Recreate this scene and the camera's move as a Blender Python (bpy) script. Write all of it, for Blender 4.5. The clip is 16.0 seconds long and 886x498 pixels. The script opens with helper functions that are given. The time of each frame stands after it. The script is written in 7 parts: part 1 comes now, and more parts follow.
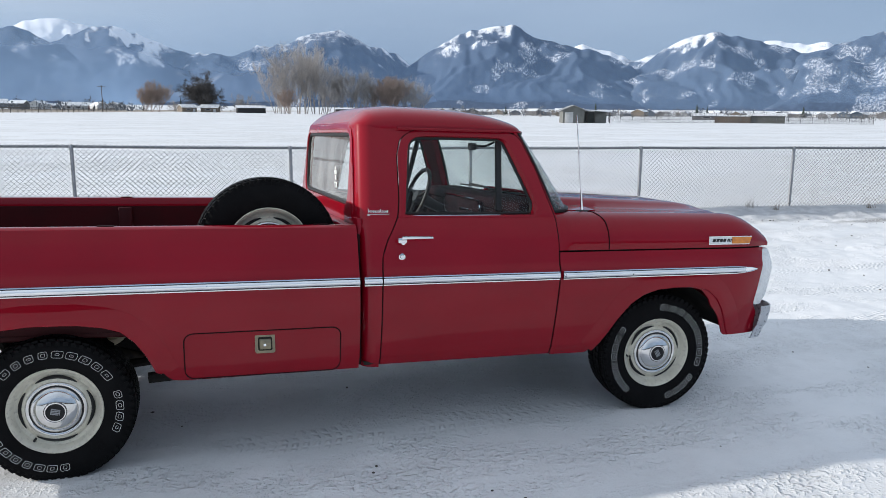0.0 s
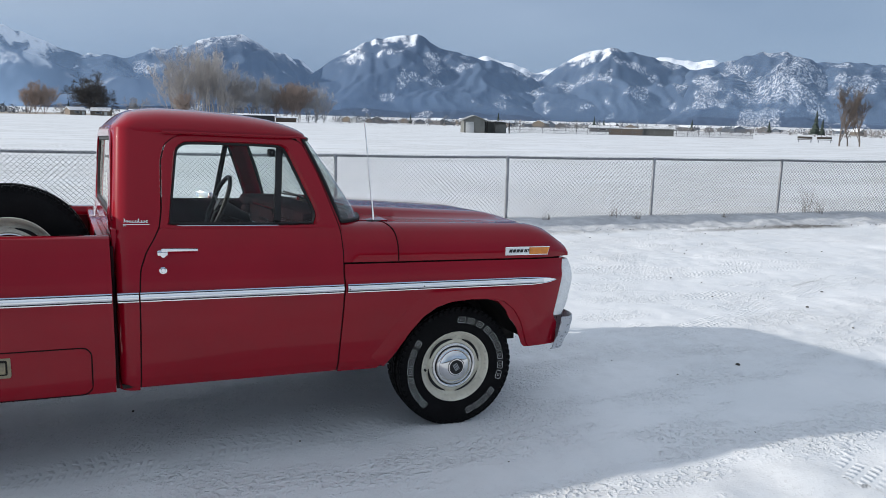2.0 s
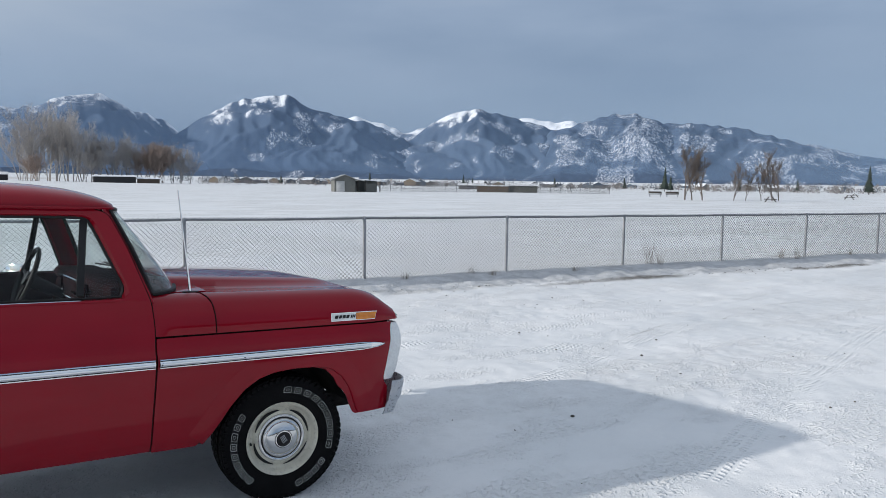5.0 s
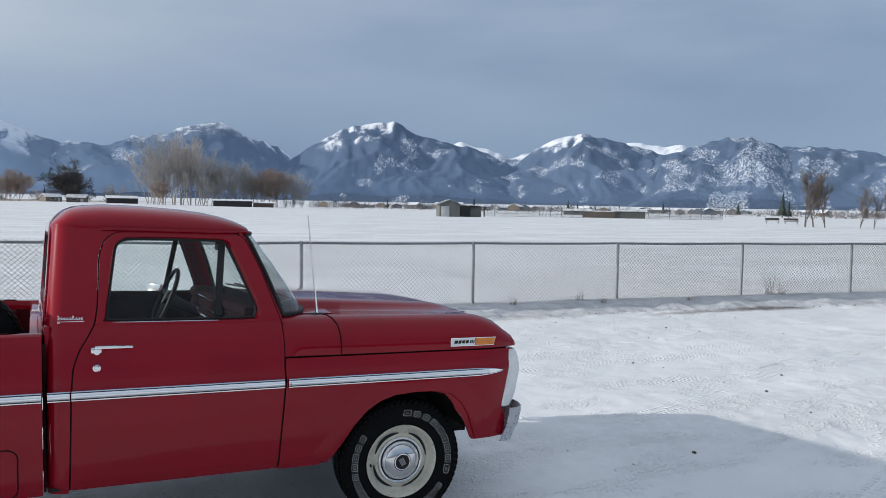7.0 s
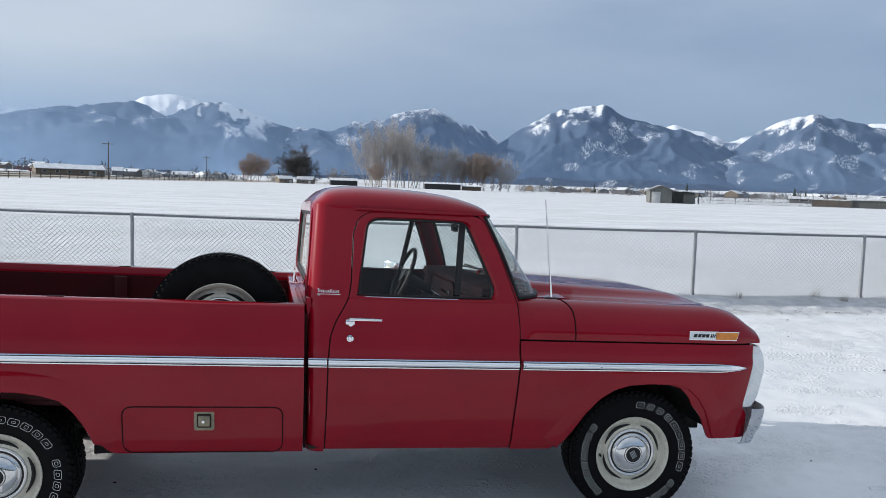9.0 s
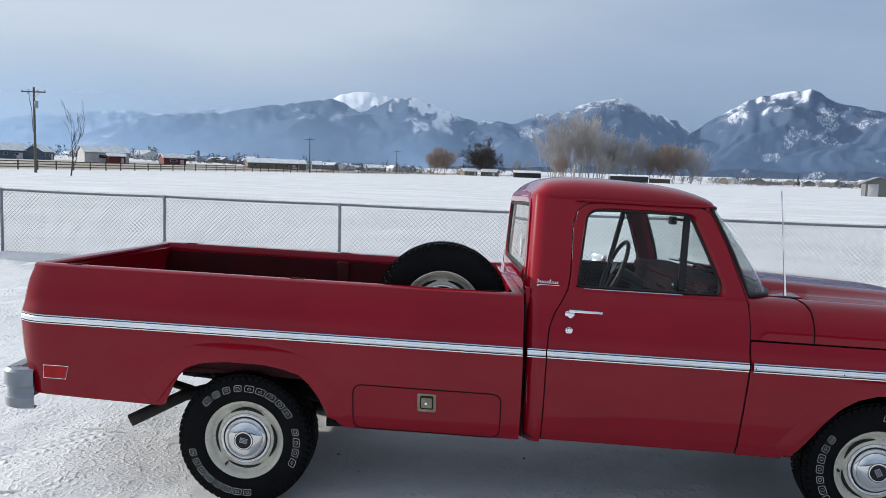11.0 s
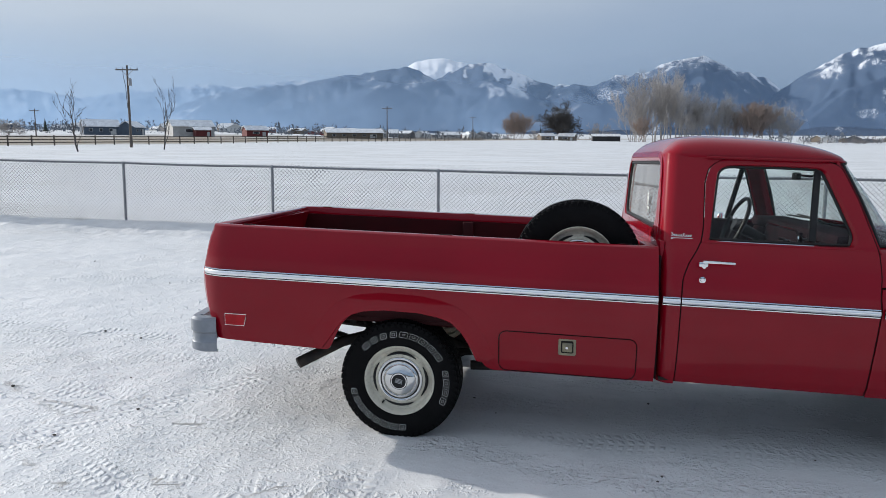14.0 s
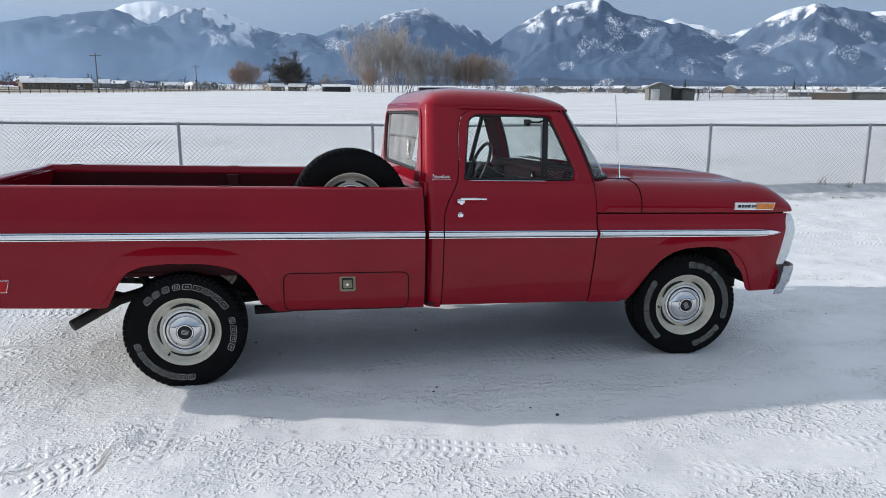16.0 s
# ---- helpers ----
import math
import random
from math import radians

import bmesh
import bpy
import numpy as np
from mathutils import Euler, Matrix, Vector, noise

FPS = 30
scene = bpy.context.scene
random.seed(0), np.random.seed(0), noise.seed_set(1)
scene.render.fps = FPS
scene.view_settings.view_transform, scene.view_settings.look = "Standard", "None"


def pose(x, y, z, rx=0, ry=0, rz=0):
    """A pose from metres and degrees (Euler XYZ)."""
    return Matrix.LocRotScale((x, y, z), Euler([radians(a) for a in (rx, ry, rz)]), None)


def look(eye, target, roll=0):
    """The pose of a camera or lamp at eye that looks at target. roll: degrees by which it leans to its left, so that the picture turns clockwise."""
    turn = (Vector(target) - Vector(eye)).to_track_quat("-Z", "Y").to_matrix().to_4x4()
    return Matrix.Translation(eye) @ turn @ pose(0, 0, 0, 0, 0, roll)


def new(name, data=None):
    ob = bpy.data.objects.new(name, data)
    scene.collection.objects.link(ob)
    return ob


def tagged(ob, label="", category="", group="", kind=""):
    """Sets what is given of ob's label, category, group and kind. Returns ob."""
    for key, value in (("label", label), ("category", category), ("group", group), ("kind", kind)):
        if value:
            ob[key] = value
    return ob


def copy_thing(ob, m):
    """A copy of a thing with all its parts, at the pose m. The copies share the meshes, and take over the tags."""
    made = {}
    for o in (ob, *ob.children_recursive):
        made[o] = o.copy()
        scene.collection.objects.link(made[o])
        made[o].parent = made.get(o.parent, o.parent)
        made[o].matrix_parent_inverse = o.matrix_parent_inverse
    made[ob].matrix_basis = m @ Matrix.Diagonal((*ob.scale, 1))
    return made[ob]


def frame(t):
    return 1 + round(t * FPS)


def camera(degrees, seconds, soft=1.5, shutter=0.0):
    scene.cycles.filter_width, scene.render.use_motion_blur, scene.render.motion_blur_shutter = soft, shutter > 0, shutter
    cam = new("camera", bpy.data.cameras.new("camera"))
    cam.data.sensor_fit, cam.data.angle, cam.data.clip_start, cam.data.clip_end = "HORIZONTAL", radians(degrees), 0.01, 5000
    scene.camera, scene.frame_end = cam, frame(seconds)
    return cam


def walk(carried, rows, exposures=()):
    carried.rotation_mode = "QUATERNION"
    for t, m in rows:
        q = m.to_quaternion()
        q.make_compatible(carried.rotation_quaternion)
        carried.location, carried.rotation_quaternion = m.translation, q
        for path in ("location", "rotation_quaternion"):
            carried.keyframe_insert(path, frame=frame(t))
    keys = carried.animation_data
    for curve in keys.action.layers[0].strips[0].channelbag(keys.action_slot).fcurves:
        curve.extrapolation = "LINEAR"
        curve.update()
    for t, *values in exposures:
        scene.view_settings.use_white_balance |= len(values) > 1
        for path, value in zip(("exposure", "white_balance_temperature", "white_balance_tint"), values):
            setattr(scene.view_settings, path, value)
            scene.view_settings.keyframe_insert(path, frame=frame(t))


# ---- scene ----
cam = camera(61.2, 16.0, soft=0.55)
PATH = [
    (0, (0.767, -4.733, 1.796), (1.35, -2.854, 1.437), 0.5),
    (0.5, (0.966, -4.85, 1.802), (1.552, -2.97, 1.453), 0.7),
    (1, (1.111, -4.875, 1.805), (1.742, -3.008, 1.463), 0.9),
    (1.5, (1.311, -4.794, 1.789), (2.025, -2.957, 1.451), 1.3),
    (2, (1.461, -4.783, 1.791), (2.279, -2.988, 1.458), 1.5),
    (2.5, (1.612, -4.862, 1.807), (2.523, -3.112, 1.484), 1.3),
    (3, (1.707, -4.888, 1.807), (2.695, -3.175, 1.504), 0.9),
    (3.5, (1.718, -4.905, 1.821), (2.785, -3.236, 1.548), 0.7),
    (6, (1.699, -4.936, 1.848), (2.811, -3.279, 1.723), 0.5),
    (6.5, (1.66, -4.908, 1.851), (2.668, -3.185, 1.738), 1.0),
    (7, (1.625, -4.883, 1.849), (2.503, -3.089, 1.737), 1.1),
    (7.5, (1.575, -4.859, 1.85), (2.317, -3.006, 1.728), 1.4),
    (8, (1.528, -4.852, 1.846), (2.136, -2.952, 1.71), 1.5),
    (8.5, (1.498, -4.824, 1.845), (1.981, -2.889, 1.692), 1.7),
    (11, (1.267, -4.778, 1.828), (1.153, -2.791, 1.626), 1.7),
    (11.5, (1.234, -4.838, 1.824), (0.975, -2.866, 1.616), 1.6),
    (12, (1.252, -4.93, 1.825), (0.847, -2.983, 1.614), 1.3),
    (12.5, (1.247, -5.017, 1.838), (0.727, -3.098, 1.621), 1.0),
    (13, (1.206, -5.059, 1.835), (0.631, -3.157, 1.608), 0.8),
    (13.5, (1.081, -5.139, 1.814), (0.572, -3.222, 1.559), 0.7),
    (14, (0.946, -5.172, 1.807), (0.632, -3.219, 1.514), 0.3),
    (14.5, (0.891, -5.283, 1.796), (0.795, -3.312, 1.469), -0.0),
    (15, (0.846, -5.443, 1.794), (0.945, -3.48, 1.429), -0.2),
    (15.5, (0.802, -5.539, 1.809), (1.055, -3.594, 1.418), -0.1),
    (16, (0.715, -5.521, 1.817), (1.087, -3.601, 1.401), 0.2),
]
walk(cam, [(t, look(eye, target, roll)) for t, eye, target, roll in PATH],
     exposures=[(0, 0.11), (1, 0.09), (2, -0.02), (3, -0.14), (3.5, -0.19), (6, -0.21), (7, -0.21), (8, -0.11), (8.5, -0.05), (11, 0.01), (11.5, -0.03),
                (12.5, -0.19), (13, -0.26), (13.5, -0.24), (14, -0.14), (15, -0.04), (16, -0.04)])

# ---- light ----
SUN_TRAVEL = Vector((2.68, -0.73, -1.0)).normalized()
SUN_EL = math.asin(-SUN_TRAVEL.z)
SUN_AZ = math.atan2(-SUN_TRAVEL.x, -SUN_TRAVEL.y)      # clockwise from +y
sun_data = bpy.data.lights.new("sun", "SUN")
sun_data.energy, sun_data.angle, sun_data.color = 4.4, radians(0.7), (1.0, 0.955, 0.89)
sun = new("sun", sun_data)
sun.matrix_world = look((-40, 20, 30), Vector((-40, 20, 30)) + SUN_TRAVEL)

world = bpy.data.worlds.new("winter_sky")
scene.world = world
world.use_nodes = True
wt = world.node_tree
wt.nodes.clear()


def wnode(kind, operation="", data_type="", interpolation_type=""):
    n = wt.nodes.new(kind)
    if operation:
        n.operation = operation
    if data_type:
        n.data_type = data_type
    if interpolation_type:
        n.interpolation_type = interpolation_type
    return n


w_out, w_bg, w_mix = wnode("ShaderNodeOutputWorld"), wnode("ShaderNodeBackground"), wnode("ShaderNodeMix", data_type="RGBA")
w_sky = wnode("ShaderNodeTexSky")
w_sky.sky_type, w_sky.sun_disc, w_sky.sun_elevation, w_sky.sun_rotation = "NISHITA", False, SUN_EL, SUN_AZ
w_sky.altitude, w_sky.dust_density = 1000.0, 2.0
w_gain = wnode("ShaderNodeVectorMath", operation="SCALE")
w_gain.inputs["Scale"].default_value = 0.9
w_tc, w_sep, w_map = wnode("ShaderNodeTexCoord"), wnode("ShaderNodeSeparateXYZ"), wnode("ShaderNodeMapping")
w_map.inputs["Scale"].default_value = (1.2, 1.2, 4.5)
w_noise = wnode("ShaderNodeTexNoise")
w_noise.inputs["Scale"].default_value, w_noise.inputs["Detail"].default_value = 1.6, 6.0
w_ramp, w_dot = wnode("ShaderNodeValToRGB"), wnode("ShaderNodeVectorMath", operation="DOT_PRODUCT")
# veil of high cloud: slate blue low down, pale grey overhead, brightest towards the sun
els = w_ramp.color_ramp.elements
els[0].position, els[0].color = 0.0, (1.85, 2.6, 3.85, 1)
els[1].position, els[1].color = 1.0, (5.4, 6.1, 7.1, 1)
high = els.new(0.52)
high.color = (4.3, 4.95, 5.85, 1)
mid = els.new(0.2)
mid.color = (2.75, 3.55, 4.85, 1)
w_dot.inputs[1].default_value = tuple(-SUN_TRAVEL)
w_add, w_mul = wnode("ShaderNodeMath", operation="MULTIPLY_ADD"), wnode("ShaderNodeMath", operation="MULTIPLY_ADD")
w_glow = wnode("ShaderNodeMapRange", interpolation_type="SMOOTHSTEP")
w_glow.inputs["From Min"].default_value, w_glow.inputs["From Max"].default_value = -0.15, 1.1
w_glow.inputs["To Min"].default_value, w_glow.inputs["To Max"].default_value = 0.0, 0.74
wl = wt.links.new
wl(w_tc.outputs["Generated"], w_sep.inputs[0])
wl(w_tc.outputs["Generated"], w_map.inputs[0])
wl(w_tc.outputs["Generated"], w_dot.inputs[0])
wl(w_map.outputs[0], w_noise.inputs["Vector"])
wl(w_dot.outputs["Value"], w_glow.inputs["Value"])
w_add.inputs[1].default_value = 0.75
wl(w_noise.outputs["Fac"], w_add.inputs[0])
wl(w_glow.outputs[0], w_add.inputs[2])
w_mul.inputs[1].default_value = 1.05
wl(w_sep.outputs["Z"], w_mul.inputs[0])
w_off = wnode("ShaderNodeMath", operation="ADD")
w_off.inputs[1].default_value = -0.40
wl(w_add.outputs[0], w_off.inputs[0])
w_low = wnode("ShaderNodeMapRange", interpolation_type="SMOOTHSTEP")
w_low.inputs["From Min"].default_value, w_low.inputs["From Max"].default_value = 0.02, 0.26
w_low.inputs["To Min"].default_value, w_low.inputs["To Max"].default_value = 0.12, 1.1
wl(w_sep.outputs["Z"], w_low.inputs["Value"])
w_veil = wnode("ShaderNodeMath", operation="MULTIPLY")
wl(w_off.outputs[0], w_veil.inputs[0])
wl(w_low.outputs[0], w_veil.inputs[1])
# the cloud deck thickens a little towards the south
w_south = wnode("ShaderNodeMapRange", interpolation_type="SMOOTHSTEP")
w_south.inputs["From Min"].default_value, w_south.inputs["From Max"].default_value = 0.15, -0.7
w_south.inputs["To Min"].default_value, w_south.inputs["To Max"].default_value = 0.0, -0.06
w_tot = wnode("ShaderNodeMath", operation="ADD")
wl(w_sep.outputs["Y"], w_south.inputs["Value"])
wl(w_veil.outputs[0], w_tot.inputs[0])
wl(w_south.outputs[0], w_tot.inputs[1])
wl(w_tot.outputs[0], w_mul.inputs[2])
wl(w_mul.outputs[0], w_ramp.inputs["Fac"])
w_mix.inputs["Factor"].default_value = 0.88
wl(w_sky.outputs[0], w_gain.inputs[0])
wl(w_gain.outputs[0], w_mix.inputs["A"])
wl(w_ramp.outputs["Color"], w_mix.inputs["B"])
wl(w_mix.outputs["Result"], w_bg.inputs["Color"])
w_bg.inputs["Strength"].default_value = 0.129
wl(w_bg.outputs[0], w_out.inputs[0])


# ---- materials ----
def principled(name):
    m = bpy.data.materials.new(name)
    m.use_nodes = True
    return m, m.node_tree, m.node_tree.nodes["Principled BSDF"]


def tnode(nt, kind, inputs=None, operation="", interpolation_type=""):
    n = nt.nodes.new(kind)
    if operation:
        n.operation = operation
    if interpolation_type:
        n.interpolation_type = interpolation_type
    for key, value in (inputs or {}).items():
        n.inputs[key].default_value = value
    return n


def noise_node(nt, vec, scale, detail=4.0, rough=0.55):
    n = tnode(nt, "ShaderNodeTexNoise", {"Scale": scale, "Detail": detail, "Roughness": rough})
    nt.links.new(vec, n.inputs["Vector"])
    return n.outputs["Fac"]


def steps(nt, fac, a, b, smooth=True):
    n = tnode(nt, "ShaderNodeMapRange", {"From Min": a, "From Max": b}, interpolation_type="SMOOTHSTEP" if smooth else "LINEAR")
    nt.links.new(fac, n.inputs["Value"])
    return n.outputs[0]


def mixed(nt, fac, a, b):
    n = nt.nodes.new("ShaderNodeMix")
    n.data_type = "RGBA"
    for key, value in (("Factor", fac), ("A", a), ("B", b)):
        if isinstance(value, (tuple, list)):
            n.inputs[key].default_value = (*value[:3], 1)
        elif isinstance(value, float):
            n.inputs[key].default_value = value
        else:
            nt.links.new(value, n.inputs[key])
    return n.outputs["Result"]


def bumped(nt, bsdf, height, strength, distance):
    n = tnode(nt, "ShaderNodeBump", {"Strength": strength, "Distance": distance})
    nt.links.new(height, n.inputs["Height"])
    nt.links.new(n.outputs[0], bsdf.inputs["Normal"])


def surface(name, c1, c2, scale=6.0, rough=(0.4, 0.6), metal=0.0, bump=0.0, bscale=60.0, bdist=0.004, coat=0.0, spec=0.5, fine=None):
    """A two-scale material: broad stains between two colours, fine grain in roughness and relief."""
    m, nt, b = principled(name)
    co = nt.nodes.new("ShaderNodeTexCoord").outputs["Object"]
    broad = steps(nt, noise_node(nt, co, scale, 5.0), 0.35, 0.65)
    grain = noise_node(nt, co, bscale, 3.0)
    col = mixed(nt, broad, c1, c2)
    if fine:
        col = mixed(nt, steps(nt, grain, 0.52, 0.7), col, fine)
    nt.links.new(col, b.inputs["Base Color"])
    r = tnode(nt, "ShaderNodeMapRange", {"To Min": rough[0], "To Max": rough[1]})
    nt.links.new(grain, r.inputs["Value"])
    nt.links.new(r.outputs[0], b.inputs["Roughness"])
    b.inputs["Metallic"].default_value = metal
    b.inputs["Coat Weight"].default_value = coat
    b.inputs["Coat Roughness"].default_value = 0.04
    b.inputs["Specular IOR Level"].default_value = spec
    if bump:
        bumped(nt, b, grain, bump, bdist)
    return m


def glass_material(name, tint=(0.92, 0.96, 0.95), dirt=0.05):
    """Clear pane: sees through, mirrors the sky at its own gloss; pale film is dust, where strong also painted
    reflection.
    """
    m = bpy.data.materials.new(name)
    m.use_nodes = True
    nt = m.node_tree
    nt.nodes.clear()
    out = nt.nodes.new("ShaderNodeOutputMaterial")
    tr = tnode(nt, "ShaderNodeBsdfTransparent", {"Color": (*tint, 1)})
    gl = tnode(nt, "ShaderNodeBsdfGlossy", {"Color": (1, 1, 1, 1), "Roughness": 0.02})
    lw = tnode(nt, "ShaderNodeLayerWeight", {"Blend": 0.5})
    pw = tnode(nt, "ShaderNodeMath", {1: 5.0}, operation="POWER")
    nt.links.new(lw.outputs["Facing"], pw.inputs[0])
    fr = tnode(nt, "ShaderNodeMath", {1: 0.92, 2: 0.022}, operation="MULTIPLY_ADD")
    nt.links.new(pw.outputs[0], fr.inputs[0])
    mx = nt.nodes.new("ShaderNodeMixShader")
    nt.links.new(fr.outputs[0], mx.inputs[0])
    nt.links.new(tr.outputs[0], mx.inputs[1])
    nt.links.new(gl.outputs[0], mx.inputs[2])
    df = tnode(nt, "ShaderNodeBsdfDiffuse", {"Color": (0.6, 0.62, 0.62, 1)})
    co = nt.nodes.new("ShaderNodeTexCoord").outputs["Object"]
    film = tnode(nt, "ShaderNodeMapRange", {"From Min": 0.4, "From Max": 0.75, "To Min": dirt * 0.5, "To Max": dirt * 1.8})
    nt.links.new(noise_node(nt, co, 5.0, 6.0), film.inputs["Value"])
    m2 = nt.nodes.new("ShaderNodeMixShader")
    nt.links.new(film.outputs[0], m2.inputs[0])
    nt.links.new(mx.outputs[0], m2.inputs[1])
    nt.links.new(df.outputs[0], m2.inputs[2])
    nt.links.new(m2.outputs[0], out.inputs[0])
    return m


def paint_material():
    m, nt, b = principled("red_paint")
    co = nt.nodes.new("ShaderNodeTexCoord").outputs["Object"]
    broad = noise_node(nt, co, 1.6, 5.0)
    fine = noise_node(nt, co, 260.0, 2.0)
    col = mixed(nt, steps(nt, broad, 0.3, 0.7), (0.258, 0.0024, 0.0122), (0.228, 0.002, 0.0102))
    # road film: streaky dust along the lower skirt
    sep = nt.nodes.new("ShaderNodeSeparateXYZ")
    nt.links.new(co, sep.inputs[0])
    low = steps(nt, sep.outputs["Z"], 0.95, 0.42)
    streak = tnode(nt, "ShaderNodeMapping", {"Scale": (1.2, 1.0, 9.0)})
    nt.links.new(co, streak.inputs[0])
    dust = steps(nt, noise_node(nt, streak.outputs[0], 4.0, 7.0, 0.65), 0.45, 0.8)
    film = tnode(nt, "ShaderNodeMath", operation="MULTIPLY")
    nt.links.new(low, film.inputs[0])
    nt.links.new(dust, film.inputs[1])
    film2 = tnode(nt, "ShaderNodeMath", {1: 0.018}, operation="MULTIPLY")
    nt.links.new(film.outputs[0], film2.inputs[0])
    nt.links.new(mixed(nt, film2.outputs[0], col, (0.33, 0.16, 0.14)), b.inputs["Base Color"])
    r = tnode(nt, "ShaderNodeMapRange", {"To Min": 0.28, "To Max": 0.42})
    nt.links.new(broad, r.inputs["Value"])
    nt.links.new(r.outputs[0], b.inputs["Roughness"])
    b.inputs["Coat Weight"].default_value = 1.0
    b.inputs["Coat IOR"].default_value = 1.345
    b.inputs["Specular IOR Level"].default_value = 0.03
    cr = tnode(nt, "ShaderNodeMapRange", {"To Min": 0.02, "To Max": 0.10})
    nt.links.new(film.outputs[0], cr.inputs["Value"])
    nt.links.new(cr.outputs[0], b.inputs["Coat Roughness"])
    wave = noise_node(nt, co, 3.2, 1.0)
    add = tnode(nt, "ShaderNodeMath", {1: 0.012}, operation="MULTIPLY_ADD")
    nt.links.new(fine, add.inputs[0])
    nt.links.new(wave, add.inputs[2])
    bumped(nt, b, add.outputs[0], 0.08, 0.012)
    return m


RED = paint_material()
# inner bed walls and floor: body red made about five times darker
RED_IN = surface("dark_red_bed", (0.05, 0.002, 0.004), (0.034, 0.0025, 0.0035), 4.0, (0.45, 0.7), bump=0.2, spec=0.2, fine=(0.04, 0.005, 0.006))
HUB = surface("hubcap_chrome", (0.72, 0.72, 0.72), (0.62, 0.62, 0.61), 9.0, (0.04, 0.12), 1.0)
CHROME = surface("chrome", (0.84, 0.85, 0.87), (0.76, 0.77, 0.79), 9.0, (0.05, 0.13), 1.0)
STEEL = surface("galvanised_steel", (0.36, 0.37, 0.39), (0.26, 0.27, 0.29), 12.0, (0.4, 0.6), 0.7, bump=0.15)
WIRE = surface("galvanised_wire", (0.105, 0.11, 0.12), (0.075, 0.08, 0.088), 12.0, (0.45, 0.6), 0.2)
RUBBER = surface("tyre_rubber", (0.003, 0.003, 0.0034), (0.0055, 0.0055, 0.006), 9.0, (0.55, 0.8), bump=0.2, bscale=120, spec=0.1, fine=(0.007, 0.007, 0.0075))
LETTER = surface("white_rubber", (0.75, 0.75, 0.73), (0.6, 0.6, 0.58), 30.0, (0.6, 0.8))
CREAM = surface("cream_wheel_paint", (0.66, 0.63, 0.52), (0.55, 0.52, 0.43), 8.0, (0.35, 0.5), coat=0.2, fine=(0.48, 0.45, 0.38))
BLACK = surface("black_trim", (0.015, 0.015, 0.016), (0.02, 0.02, 0.021), 10.0, (0.4, 0.6), spec=0.25)
GAP = surface("dark_joint", (0.012, 0.004, 0.005), (0.02, 0.005, 0.006), 10.0, (0.7, 0.9), spec=0.1)
UNDER = surface("undercarriage_grime", (0.012, 0.0115, 0.011), (0.028, 0.025, 0.023), 7.0, (0.7, 0.95), bump=0.3, spec=0.1)
RUST = surface("rusty_exhaust_steel", (0.028, 0.025, 0.024), (0.055, 0.042, 0.034), 12.0, (0.6, 0.85), 0.4, bump=0.3)
GREYPAINT = surface("grey_bumper_paint", (0.27, 0.29, 0.325), (0.21, 0.23, 0.26), 7.0, (0.25, 0.4), 0.3, bump=0.05)
WHITEPLASTIC = surface("white_bezel", (0.80, 0.81, 0.80), (0.70, 0.71, 0.71), 9.0, (0.2, 0.35), 0.0, coat=0.4)
AMBER = surface("amber_lens", (0.75, 0.24, 0.01), (0.62, 0.18, 0.01), 25.0, (0.15, 0.3), coat=0.6)
REDLENS = surface("red_lens", (0.42, 0.008, 0.014), (0.32, 0.007, 0.011), 25.0, (0.15, 0.3), coat=0.1, spec=0.2)
VINYL = surface("dark_maroon_vinyl", (0.022, 0.010, 0.012), (0.013, 0.007, 0.008), 8.0, (0.8, 0.95), bump=0.25, spec=0.04)
DASH = surface("dark_dash", (0.02, 0.011, 0.014), (0.011, 0.007, 0.009), 8.0, (0.85, 0.95), spec=0.03)
ALU = surface("polished_aluminium", (0.93, 0.94, 0.95), (0.86, 0.87, 0.88), 7.0, (0.24, 0.36), 1.0)
SILVER = surface("silver_bumper_paint", (0.50, 0.52, 0.55), (0.42, 0.44, 0.47), 7.0, (0.22, 0.35), 0.5)
BRASS = surface("tarnished_nickel", (0.26, 0.235, 0.165), (0.19, 0.17, 0.13), 25.0, (0.25, 0.45), 0.9, bump=0.1)
GLASS = glass_material("side_glass", dirt=0.006)
# pale film strengthened to stand in for sky reflection
SCREEN = glass_material("windshield_glass", (0.80, 0.87, 0.85), dirt=0.13)
MIRROR = surface("mirror_glass", (0.9, 0.9, 0.9), (0.88, 0.88, 0.9), 3.0, (0.0, 0.03), 1.0)


# ---- mesh helpers ----
def link(name, bm, material, parent=None, label="", angle=35.0, recalc=True):
    """One bmesh as one mesh object; smooth but for edges sharper than angle."""
    me = bpy.data.meshes.new(name)
    if recalc:
        bmesh.ops.recalc_face_normals(bm, faces=bm.faces)
    bm.to_mesh(me)
    bm.free()
    me.polygons.foreach_set("use_smooth", [True] * len(me.polygons))
    me.set_sharp_from_angle(angle=radians(angle))
    me.materials.append(material)
    ob = new(name, me)
    if parent:
        ob.parent = parent
    if label:
        ob["label"] = label
    return ob


part = link
RAKE = 0.0265


def body(name, bm, material, parent, label="", angle=35.0):
    """A part of the truck's body, which sits a little nose-down and askew on its springs."""
    for v in bm.verts:
        v.co.z -= RAKE * v.co.x + 0.030 * (v.co.y + 0.95) * min(1.0, max(0.0, (v.co.z - 0.5) / 0.5))
        v.co.x -= 0.045 * (v.co.y + 0.95)
        if v.co.y > 0.6:                               # unseen driver's side sill raised to let sunlight in under the truck
            v.co.z += 0.09 * min(1.0, max(0.0, (0.62 - v.co.z) / 0.1))
    return link(name, bm, material, parent, label, angle)


